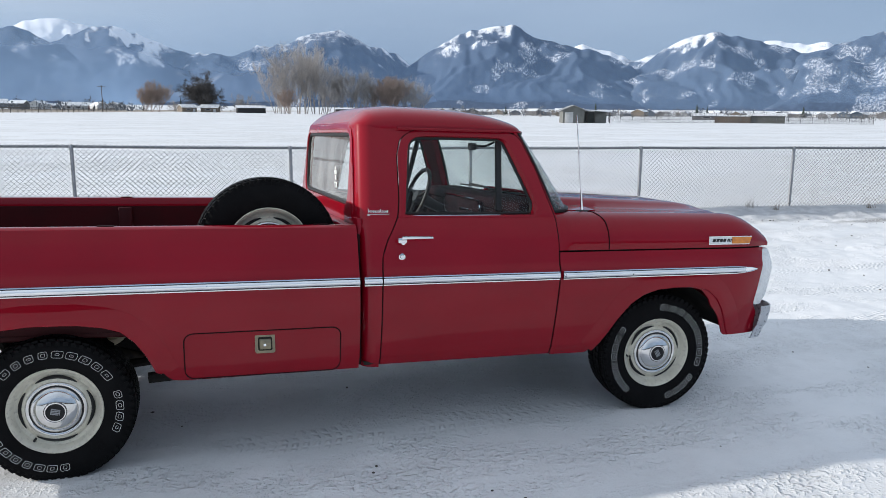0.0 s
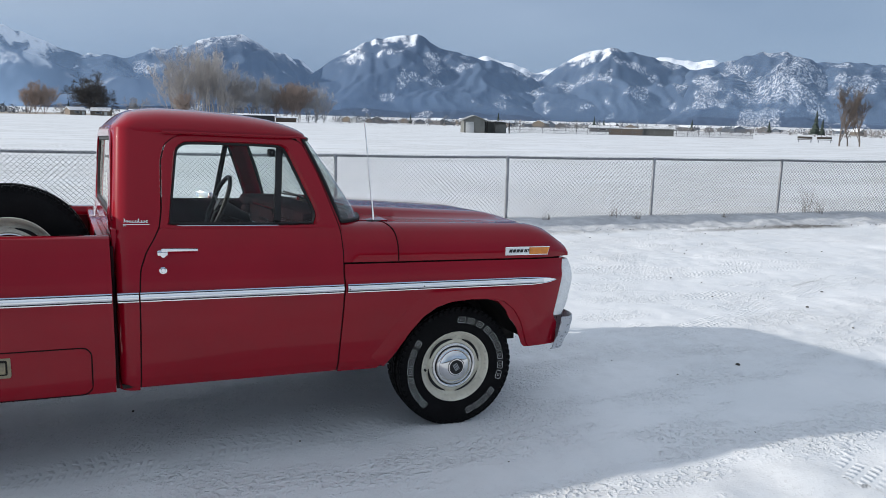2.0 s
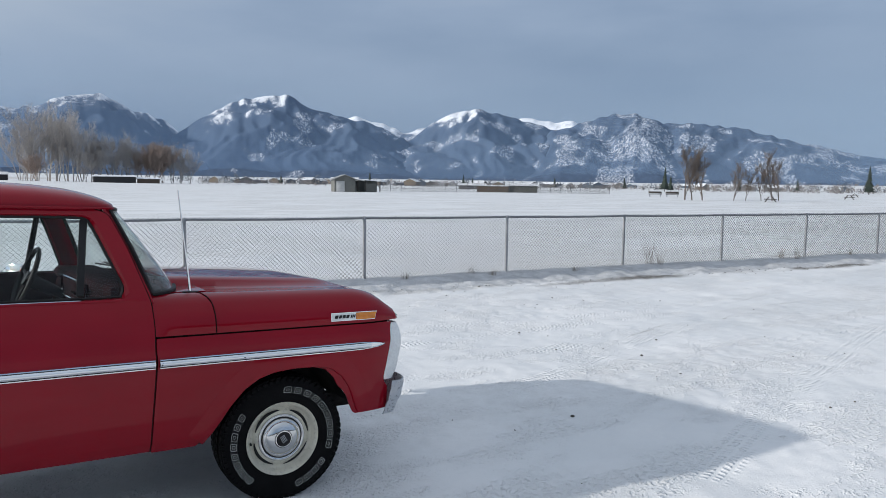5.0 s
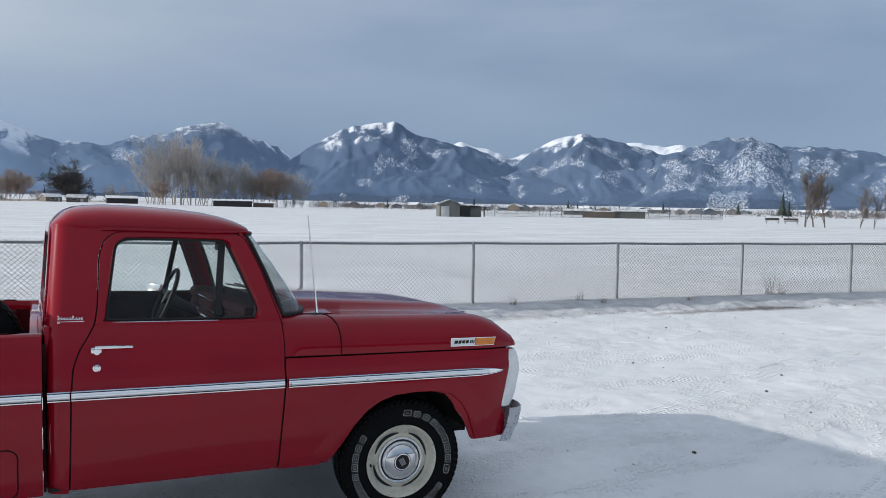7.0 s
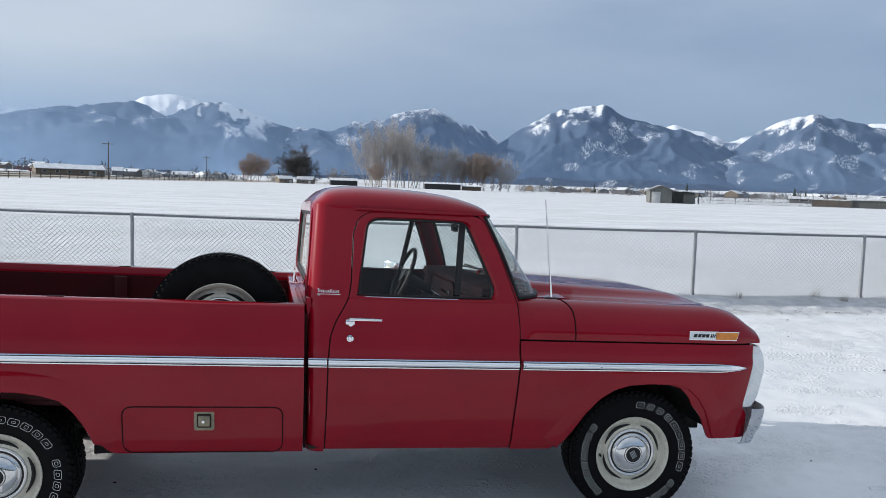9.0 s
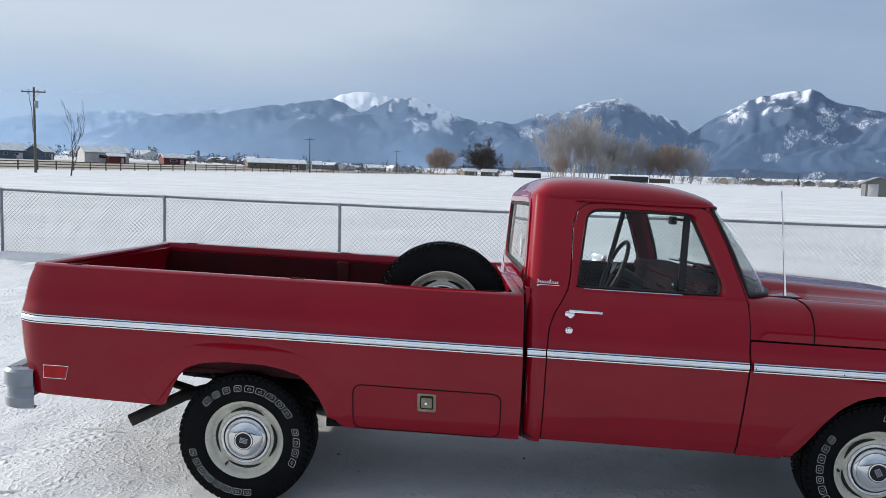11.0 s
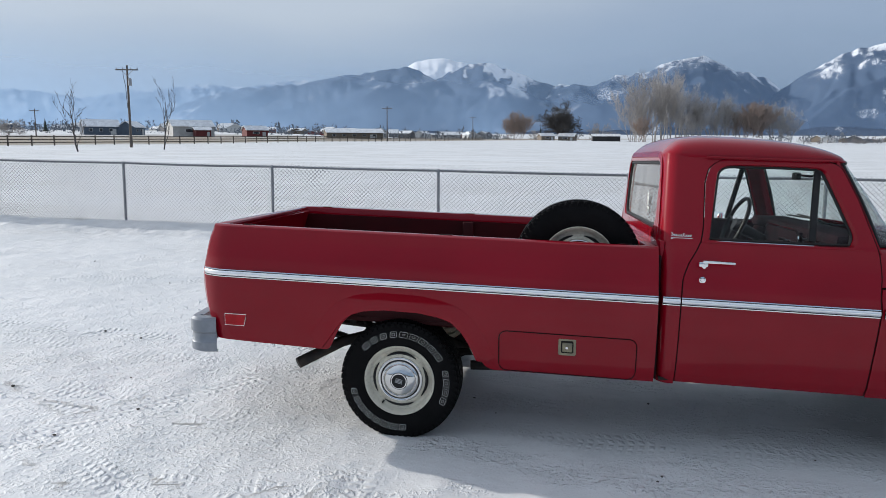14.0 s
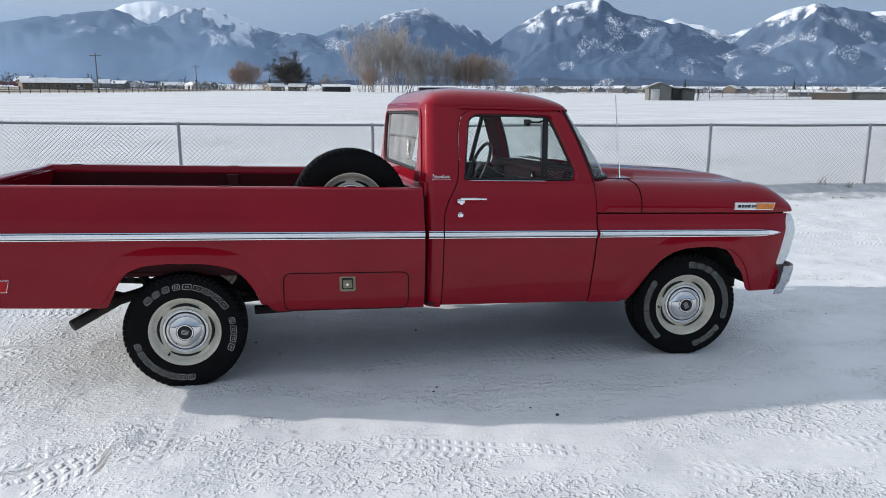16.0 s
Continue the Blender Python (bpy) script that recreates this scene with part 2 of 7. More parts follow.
def sheet(P, thick=0.0, inward=None, close=False):
    """A grid of points as a skin; thick gives it a back at that depth, along inward or its own normals."""
    P = np.asarray(P, float)
    nu, nv = P.shape[:2]
    bm = bmesh.new()
    if thick:
        du, dv = np.gradient(P, axis=0), np.gradient(P, axis=1)
        n = np.cross(du, dv)
        n /= np.linalg.norm(n, axis=2, keepdims=True) + 1e-12
        if inward is not None and (n * np.asarray(inward)).sum() < 0:
            n = -n
        Q = P + n * thick
    a = [[bm.verts.new(p) for p in row] for row in P]
    rows = nu if close else nu - 1
    for i in range(rows):
        for j in range(nv - 1):
            k = (i + 1) % nu
            bm.faces.new((a[i][j], a[k][j], a[k][j + 1], a[i][j + 1]))
    if thick:
        b = [[bm.verts.new(p) for p in row] for row in Q]
        for i in range(rows):
            k = (i + 1) % nu
            for j in range(nv - 1):
                bm.faces.new((b[i][j], b[i][j + 1], b[k][j + 1], b[k][j]))
            bm.faces.new((a[i][0], b[i][0], b[k][0], a[k][0]))
            bm.faces.new((a[i][-1], a[k][-1], b[k][-1], b[i][-1]))
        if not close:
            for j in range(nv - 1):
                bm.faces.new((a[0][j], a[0][j + 1], b[0][j + 1], b[0][j]))
                bm.faces.new((a[-1][j], b[-1][j], b[-1][j + 1], a[-1][j + 1]))
    return bm


def box(bm, c, s, bevel=0.0, turn=None):
    """A bevelled box of size s round c, added to bm."""
    r = bmesh.ops.create_cube(bm, size=1.0, matrix=Matrix.Translation(c) @ (turn or Matrix()) @ Matrix.Diagonal((*s, 1)))
    if bevel:
        edges = list({e for v in r["verts"] for e in v.link_edges})
        bmesh.ops.bevel(bm, geom=edges, offset=bevel, segments=2, affect="EDGES", profile=0.5)
    return bm


def boxed(c, s, bevel=0.0, turn=None):
    return box(bmesh.new(), c, s, bevel, turn)


def tube(bm, pts, r, n=8, caps=True):
    """A round bar through pts, radius r (a number or one for each point)."""
    pts = [Vector(p) for p in pts]
    rs = r if isinstance(r, (list, tuple)) else [r] * len(pts)
    rings, side = [], None
    for i, p in enumerate(pts):
        d = (pts[min(i + 1, len(pts) - 1)] - pts[max(i - 1, 0)]).normalized()
        ref = side if side is not None else (Vector((0, 0, 1)) if abs(d.z) < 0.9 else Vector((1, 0, 0)))
        u = d.cross(ref).normalized() if side is None else (side - d * side.dot(d)).normalized()
        side = u
        w = d.cross(u)
        rings.append([bm.verts.new(p + (u * math.cos(a) + w * math.sin(a)) * rs[i]) for a in [2 * math.pi * k / n for k in range(n)]])
    for a, b in zip(rings, rings[1:]):
        for k in range(n):
            bm.faces.new((a[k], a[(k + 1) % n], b[(k + 1) % n], b[k]))
    if caps and n > 2:
        bm.faces.new(rings[0][::-1])
        bm.faces.new(rings[-1])
    return bm


def tubed(pts, r, n=8, caps=True):
    return tube(bmesh.new(), pts, r, n, caps)


def lathe(profile, n=48, axis="y", bm=None, start=0.0, sweep=2 * math.pi):
    """Profile rows of (radius, offset along the axis) turned round it."""
    bm = bm or bmesh.new()
    full = sweep > 6.28
    rings = []
    for k in range(n if full else n + 1):
        a = start + sweep * k / n
        c, s = math.cos(a), math.sin(a)
        row = []
        for r, o in profile:
            row.append(bm.verts.new((r * c, o, r * s) if axis == "y" else (r * c, r * s, o)))
        rings.append(row)
    for k in range(n):
        a, b = rings[k], rings[(k + 1) % len(rings)]
        for j in range(len(profile) - 1):
            bm.faces.new((a[j], a[j + 1], b[j + 1], b[j]))
    bmesh.ops.remove_doubles(bm, verts=bm.verts, dist=1e-5)
    return bm


def curve_at(rows, n, closed=False):
    """n points along a smooth (Catmull-Rom) line through rows."""
    P = np.asarray(rows, float)
    m = len(P)
    out = []
    spans = m if closed else m - 1
    for t in np.linspace(0, spans, n, endpoint=not closed):
        i = min(int(t), spans - 1)
        u = t - i
        q = [P[(i + k) % m] if closed else P[min(max(i + k, 0), m - 1)] for k in (-1, 0, 1, 2)]
        out.append(0.5 * (2 * q[1] + (q[2] - q[0]) * u + (2 * q[0] - 5 * q[1] + 4 * q[2] - q[3]) * u * u + (3 * q[1] - q[0] - 3 * q[2] + q[3]) * u ** 3))
    return np.array(out)


def along(rows, n):
    """n points evenly spaced along a polyline."""
    P = np.asarray(rows, float)
    d = np.r_[0, np.cumsum(np.linalg.norm(np.diff(P, axis=0), axis=1))]
    s = np.linspace(0, d[-1], n)
    return np.stack([np.interp(s, d, P[:, k]) for k in range(P.shape[1])], 1)


def rounded(w, h, r, n=5, cx=0.0, cy=0.0):
    """Corner-rounded rectangle, as 2D points."""
    out = []
    for qx, qy, a0 in ((1, 1, 0), (-1, 1, 90), (-1, -1, 180), (1, -1, 270)):
        for k in range(n + 1):
            a = radians(a0 + 90 * k / n)
            out.append((cx + qx * (w / 2 - r) + r * math.cos(a), cy + qy * (h / 2 - r) + r * math.sin(a)))
    return out


def prism(outline, depth_dir, depth, bm=None):
    """A closed 3D outline pushed along depth_dir."""
    bm = bm or bmesh.new()
    d = Vector(depth_dir) * depth
    a = [bm.verts.new(p) for p in outline]
    b = [bm.verts.new(Vector(p) + d) for p in outline]
    bm.faces.new(a)
    bm.faces.new(b[::-1])
    for i in range(len(a)):
        j = (i + 1) % len(a)
        bm.faces.new((a[i], b[i], b[j], a[j]))
    return bm


# ---- the ground: one sheet from the lot to the mountains ----
def smooth(a, b, x):
    t = np.clip((np.asarray(x, float) - a) / (b - a), 0, 1)
    return t * t * (3 - 2 * t)


FENCE_K, FENCE_C = -0.1077, 7.738


def fence_y(x):
    return FENCE_C + FENCE_K * x


def far_rise(x, y):
    """Height of the open country, which climbs slowly to the west and lies flat to the east."""
    r = np.hypot(x, y)
    b = np.degrees(np.arctan2(x, y))
    k1, k2 = smooth(20, -10, b), smooth(-10, -28, b)
    near = smooth(8, 60, r)
    return near * (0.003 * k1 * np.minimum(r, 600) + 0.010 * k2 * np.clip(r - 140, 0, 400)) + 0.009 * np.clip(r - 800, 0, 1700)


def value_noise(x, y, seed):
    """Smooth random field of unit cell, -1..1."""
    rng = np.random.RandomState(seed)
    tab = rng.rand(256, 256) * 2 - 1
    xi, yi = np.floor(x).astype(int), np.floor(y).astype(int)
    u, v = x - xi, y - yi
    u, v = u * u * (3 - 2 * u), v * v * (3 - 2 * v)
    g = lambda i, j: tab[(xi + i) % 256, (yi + j) % 256]
    return (g(0, 0) * (1 - u) + g(1, 0) * u) * (1 - v) + (g(0, 1) * (1 - u) + g(1, 1) * u) * v


# wheel lanes pressed into the snow: start, end, sideways bow, width, depth
LANES = (
    ((-16.0, -3.3), (1.0, -1.75), 0.5, 0.24, 1.0), ((-16.0, -1.2), (-0.2, -0.85), 0.2, 0.25, 1.0), ((-15.0, 1.3), (0.1, 0.85), 0.15, 0.25, 1.0),
    ((0.6, -0.78), (3.0, -0.82), 0.02, 0.24, 1.0), ((0.4, 0.8), (3.0, 0.82), 0.02, 0.24, 1.0), ((-6.0, -4.0), (-0.05, -1.6), -0.6, 0.22, 0.9),
    ((-9.0, 3.4), (14.0, 2.6), 0.5, 0.24, 0.7), ((-9.0, 5.0), (16.0, 4.0), 0.4, 0.24, 0.7), ((3.0, -3.1), (19.0, 1.2), 0.6, 0.24, 0.6),
    ((4.0, -4.3), (20.0, -0.5), 0.7, 0.24, 0.7), ((4.6, 3.4), (22.0, 2.4), -0.5, 0.24, 0.9), ((5.0, 1.2), (20.0, 3.6), -0.5, 0.23, 0.9), ((4.4, -0.4), (17.0, 3.2), 0.3, 0.23, 0.7), ((4.5, 4.4), (21.0, 3.2), 0.2, 0.23, 0.9), ((4.5, 2.3), (21.0, 1.4), 0.3, 0.24, 0.9),
    ((-12.0, -2.2), (-0.9, -2.9), -0.3, 0.22, 0.9), ((3.2, -2.3), (6.5, -3.4), 0.1, 0.22, 0.8), ((0.02, -1.0), (-0.12, -2.2), 0.02, 0.26, 1.0), ((0.34, -1.5), (0.24, -2.3), 0.0, 0.2, 0.7),
    ((-5.0, -0.2), (-0.6, -0.9), 0.1, 0.24, 0.9), ((-10.0, -0.3), (-0.4, -3.6), 0.3, 0.23, 0.9), ((-8.0, -3.8), (0.4, -2.5), -0.4, 0.23, 0.9), ((-9.0, 1.6), (-1.2, -1.9), 0.5, 0.23, 0.8),
    ((-3.6, -4.5), (-0.9, 0.5), 0.3, 0.22, 0.7), ((-11.0, 0.4), (-1.0, 0.2), 0.4, 0.24, 0.8), ((2.4, -3.9), (4.6, -2.6), 0.1, 0.22, 0.9), ((1.9, -3.2), (4.9, -3.0), 0.1, 0.2, 0.7), ((1.0, -1.9), (3.1, -2.7), 0.1, 0.2, 0.5),
)


def axis_lines(a, b, step, far, ratio):
    mid = list(np.arange(a, b + step / 2, step))
    lo, hi, s = [a], [b], step
    while hi[-1] < far:
        s *= ratio
        hi.append(hi[-1] + s)
        lo.append(lo[-1] - s)
    return np.array(lo[:0:-1] + mid + hi[1:])


def build_ground():
    xs, ys = axis_lines(-13.0, 22.0, 0.045, 4900, 1.09), axis_lines(-4.6, 8.2, 0.045, 4900, 1.09)
    X, Y = np.meshgrid(xs, ys, indexing="ij")
    s = fence_y(X) - Y                                 # metres in front of the fence
    near = smooth(60, 20, np.hypot(X, Y))
    lot = smooth(0.5, 1.2, s)
    Z = 0.15 * (1 - smooth(0.0, 1.0, s + 0.16 * value_noise(X * 1.6, Y * 1.6, 1) + 0.1 * value_noise(X * 5, Y * 5, 2)))
    Z += far_rise(X, Y)
    Z += near * (0.014 * value_noise(X * 0.9, Y * 0.9, 3) + 0.009 * value_noise(X * 3.1, Y * 3.1, 5) * (1 + 0.6 * value_noise(X * 0.5, Y * 0.5, 6)) + 0.0045 * value_noise(X * 9, Y * 9, 7))
    crumble = smooth(0.1, 0.6, value_noise(X * 0.45 + 3, Y * 0.6, 8))
    crumble = np.maximum(crumble, 0.9 * smooth(0.2, -1.2, X) * smooth(1.2, 2.0, s))
    Z += near * crumble * 0.012 * np.abs(value_noise(X * 12, Y * 12, 9))
    ridge = smooth(0.45, 0.75, s) * smooth(1.5, 1.0, s) * smooth(60, 40, np.abs(X))
    Z += ridge * (0.025 * np.abs(value_noise(X * 3.5, Y * 3.5, 10)) + 0.02 * np.abs(value_noise(X * 9, Y * 9, 11)))
    track, tu, tv = np.zeros_like(X), np.zeros_like(X), np.zeros_like(X)
    for (ax, ay), (bx, by), bow, w, deep in LANES:
        length = math.hypot(bx - ax, by - ay)
        dx, dy = (bx - ax) / length, (by - ay) / length
        u = (X - ax) * dx + (Y - ay) * dy
        v = -(X - ax) * dy + (Y - ay) * dx - bow * np.sin(np.clip(u / length, 0, 1) * math.pi)
        m = smooth(w * 0.75, w * 0.30, np.abs(v)) * smooth(-0.2, 0.6, u) * smooth(length + 0.2, length - 0.6, u)
        m = m * deep * (0.55 + 0.45 * value_noise(u * 0.7, v * 0 + ax, 12))
        Z -= 0.006 * m - 0.0015 * deep * smooth(0.2, 0.0, np.abs(np.abs(v) - w * 0.62) / w) * smooth(0.3, 0.9, u / max(length, 1))
        hit = (np.abs(v) < w * 0.85) & (u > -0.4) & (u < length + 0.4)
        track[hit], tu[hit], tv[hit] = m[hit], u[hit], v[hit] / w
    # snow worn to grit under the truck and at the bank's foot; bank greyed
    dirt = 0.05 * smooth(1.5, 0.6, np.abs(Y + 0.1)) * smooth(-1.2, 0.8, X) * smooth(4.6, 2.6, X)
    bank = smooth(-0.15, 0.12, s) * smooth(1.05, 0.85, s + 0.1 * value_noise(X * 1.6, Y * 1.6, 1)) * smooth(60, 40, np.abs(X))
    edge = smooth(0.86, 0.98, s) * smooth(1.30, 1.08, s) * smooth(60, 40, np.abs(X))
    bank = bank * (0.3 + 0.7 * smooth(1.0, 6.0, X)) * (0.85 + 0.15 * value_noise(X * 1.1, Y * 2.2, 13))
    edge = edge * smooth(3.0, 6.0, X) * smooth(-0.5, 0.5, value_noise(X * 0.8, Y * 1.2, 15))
    dirt = np.maximum(dirt, 0.2 * lot * smooth(0.25, 0.75, value_noise(X * 0.25, Y * 0.8, 14)))
    # straw-coloured pasture beyond the western rail fence
    west = -90.0 + 0.238 * Y
    grass = smooth(-2, -12, X - west) * smooth(-150, -60, X - west) * smooth(1100, 500, np.hypot(X, Y))
    field = 1 - smooth(-0.6, 0.3, s)
    nu, nv = X.shape
    idx = np.arange(nu * nv).reshape(nu, nv)
    quads = np.stack([idx[:-1, :-1], idx[1:, :-1], idx[1:, 1:], idx[:-1, 1:]], -1).reshape(-1, 4)
    me = bpy.data.meshes.new("ground")
    co = np.stack([X, Y, Z], -1).reshape(-1, 3)
    me.vertices.add(len(co))
    me.vertices.foreach_set("co", co.ravel())
    me.loops.add(quads.size)
    me.loops.foreach_set("vertex_index", quads.ravel())
    me.polygons.add(len(quads))
    me.polygons.foreach_set("loop_start", np.arange(0, quads.size, 4))
    me.polygons.foreach_set("use_smooth", [True] * len(quads))
    me.update(calc_edges=True)
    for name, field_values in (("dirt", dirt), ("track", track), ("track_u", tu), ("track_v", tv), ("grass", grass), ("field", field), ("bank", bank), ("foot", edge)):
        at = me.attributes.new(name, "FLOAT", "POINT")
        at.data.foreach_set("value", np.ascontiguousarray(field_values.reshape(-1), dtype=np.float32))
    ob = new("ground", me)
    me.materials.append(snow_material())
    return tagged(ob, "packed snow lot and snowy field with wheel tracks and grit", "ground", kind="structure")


def snow_material():
    m, nt, b = principled("packed_snow")
    co = nt.nodes.new("ShaderNodeTexCoord").outputs["Object"]
    L = nt.links.new

    def attr(name):
        n = nt.nodes.new("ShaderNodeAttribute")
        n.attribute_name = name
        return n.outputs["Fac"]

    def calc(op, a, c, d=None):
        n = nt.nodes.new("ShaderNodeMath")
        n.operation = op
        for k, v in enumerate((a, c, d)):
            if v is None:
                continue
            if isinstance(v, (int, float)):
                n.inputs[k].default_value = v
            else:
                L(v, n.inputs[k])
        return n.outputs[0]

    sep = nt.nodes.new("ShaderNodeSeparateXYZ")
    L(co, sep.inputs[0])
    broad, mid, fine = noise_node(nt, co, 0.5, 6.0, 0.6), noise_node(nt, co, 5.0, 6.0, 0.62), noise_node(nt, co, 42.0, 5.0, 0.65)
    col = mixed(nt, steps(nt, broad, 0.35, 0.68), (0.745, 0.75, 0.76), (0.665, 0.68, 0.695))
    col = mixed(nt, calc("MULTIPLY", steps(nt, mid, 0.5, 0.72), 0.25), col, (0.60, 0.615, 0.635))
    col = mixed(nt, calc("MULTIPLY", attr("track"), 0.35), col, (0.64, 0.655, 0.67))
    # grit and melted patches
    grit = calc("MULTIPLY", attr("dirt"), steps(nt, mid, 0.3, 0.62))
    col = mixed(nt, calc("MULTIPLY", grit, 0.85), col, (0.42, 0.41, 0.40))
    speck = calc("MULTIPLY", attr("dirt"), steps(nt, fine, 0.58, 0.66))
    col = mixed(nt, calc("MULTIPLY", speck, 0.8), col, (0.12, 0.105, 0.085))
    # fence bank mixed toward mid grey, unevenly by noise
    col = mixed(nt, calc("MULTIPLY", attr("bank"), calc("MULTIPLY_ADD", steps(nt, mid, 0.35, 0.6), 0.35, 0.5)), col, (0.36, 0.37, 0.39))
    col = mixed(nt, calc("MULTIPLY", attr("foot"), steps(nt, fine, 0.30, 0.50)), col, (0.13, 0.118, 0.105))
    # stubble showing through the field
    stub = tnode(nt, "ShaderNodeMapping", {"Scale": (0.5, 1.6, 1.0)})
    L(co, stub.inputs[0])
    patch = calc("MULTIPLY", steps(nt, noise_node(nt, stub.outputs[0], 0.22, 5.0, 0.6), 0.45, 0.53), steps(nt, noise_node(nt, co, 7.0, 4.0, 0.7), 0.47, 0.56))
    col = mixed(nt, calc("MULTIPLY", calc("MULTIPLY", patch, attr("field")), 0.5), col, (0.33, 0.32, 0.29))
    straw = calc("MULTIPLY", attr("grass"), steps(nt, noise_node(nt, co, 0.05, 6.0, 0.65), 0.30, 0.44))
    col = mixed(nt, calc("MULTIPLY", straw, 0.9), col, (0.23, 0.175, 0.11))
    L(col, b.inputs["Base Color"])
    rr = tnode(nt, "ShaderNodeMapRange", {"To Min": 0.38, "To Max": 0.75})
    L(mid, rr.inputs["Value"])
    L(rr.outputs[0], b.inputs["Roughness"])
    b.inputs["Specular IOR Level"].default_value = 0.3
    b.inputs["Subsurface Weight"].default_value = 0.0
    # relief: crumbs, scuffs, and the chevrons of tyre treads
    u, v = attr("track_u"), attr("track_v")
    bars = calc("SINE", calc("MULTIPLY_ADD", calc("ABSOLUTE", v, 0), 5.0, calc("MULTIPLY", u, 105.0)), 0)
    rows = steps(nt, calc("SINE", calc("MULTIPLY", v, 19.0), 0), -0.9, 0.5)
    tread = calc("MULTIPLY", calc("MULTIPLY", steps(nt, bars, -0.7, 0.9), rows), attr("track"))
    tread = calc("MULTIPLY", tread, steps(nt, noise_node(nt, co, 1.9, 4.0), 0.42, 0.56))
    # soft swells, then loose grains that lie in patches on the packed crust
    swell = noise_node(nt, co, 3.2, 2.0, 0.45)
    scuff = tnode(nt, "ShaderNodeMapping", {"Scale": (0.55, 1.5, 1.0)})
    L(co, scuff.inputs[0])
    scrape = steps(nt, noise_node(nt, scuff.outputs[0], 7.0, 3.0, 0.5), 0.35, 0.75)
    patch_of = steps(nt, noise_node(nt, scuff.outputs[0], 1.3, 4.0, 0.6), 0.44, 0.60)
    wild = steps(nt, sep.outputs["X"], 0.6, -1.2)
    loose = calc("MULTIPLY", calc("MAXIMUM", patch_of, calc("MULTIPLY", wild, 0.5)), calc("MULTIPLY_ADD", attr("track"), -0.9, 1.0))
    grains = steps(nt, noise_node(nt, co, 30.0, 2.0, 0.5), 0.48, 0.72)
    crumbs = steps(nt, noise_node(nt, co, 62.0, 2.0, 0.5), 0.50, 0.72)
    h = calc("ADD", calc("MULTIPLY", swell, 0.55), calc("MULTIPLY", calc("MULTIPLY", scrape, 0.22), calc("MULTIPLY_ADD", loose, 0.7, 0.3)))
    h = calc("ADD", h, calc("MULTIPLY", calc("MULTIPLY", grains, loose), 0.42))
    h = calc("ADD", h, calc("MULTIPLY", calc("MULTIPLY", crumbs, calc("MULTIPLY_ADD", loose, 0.8, 0.2)), 0.16))
    h = calc("ADD", h, calc("MULTIPLY", tread, 0.9))
    h = calc("ADD", h, calc("MULTIPLY", fine, 0.05))
    h = calc("MULTIPLY", h, calc("MULTIPLY_ADD", attr("field"), -0.85, 1.0))
    h = calc("ADD", h, calc("MULTIPLY", calc("MULTIPLY", attr("bank"), mid), 1.6))
    bumped(nt, b, h, 1.0, 0.025)
    return m


build_ground()


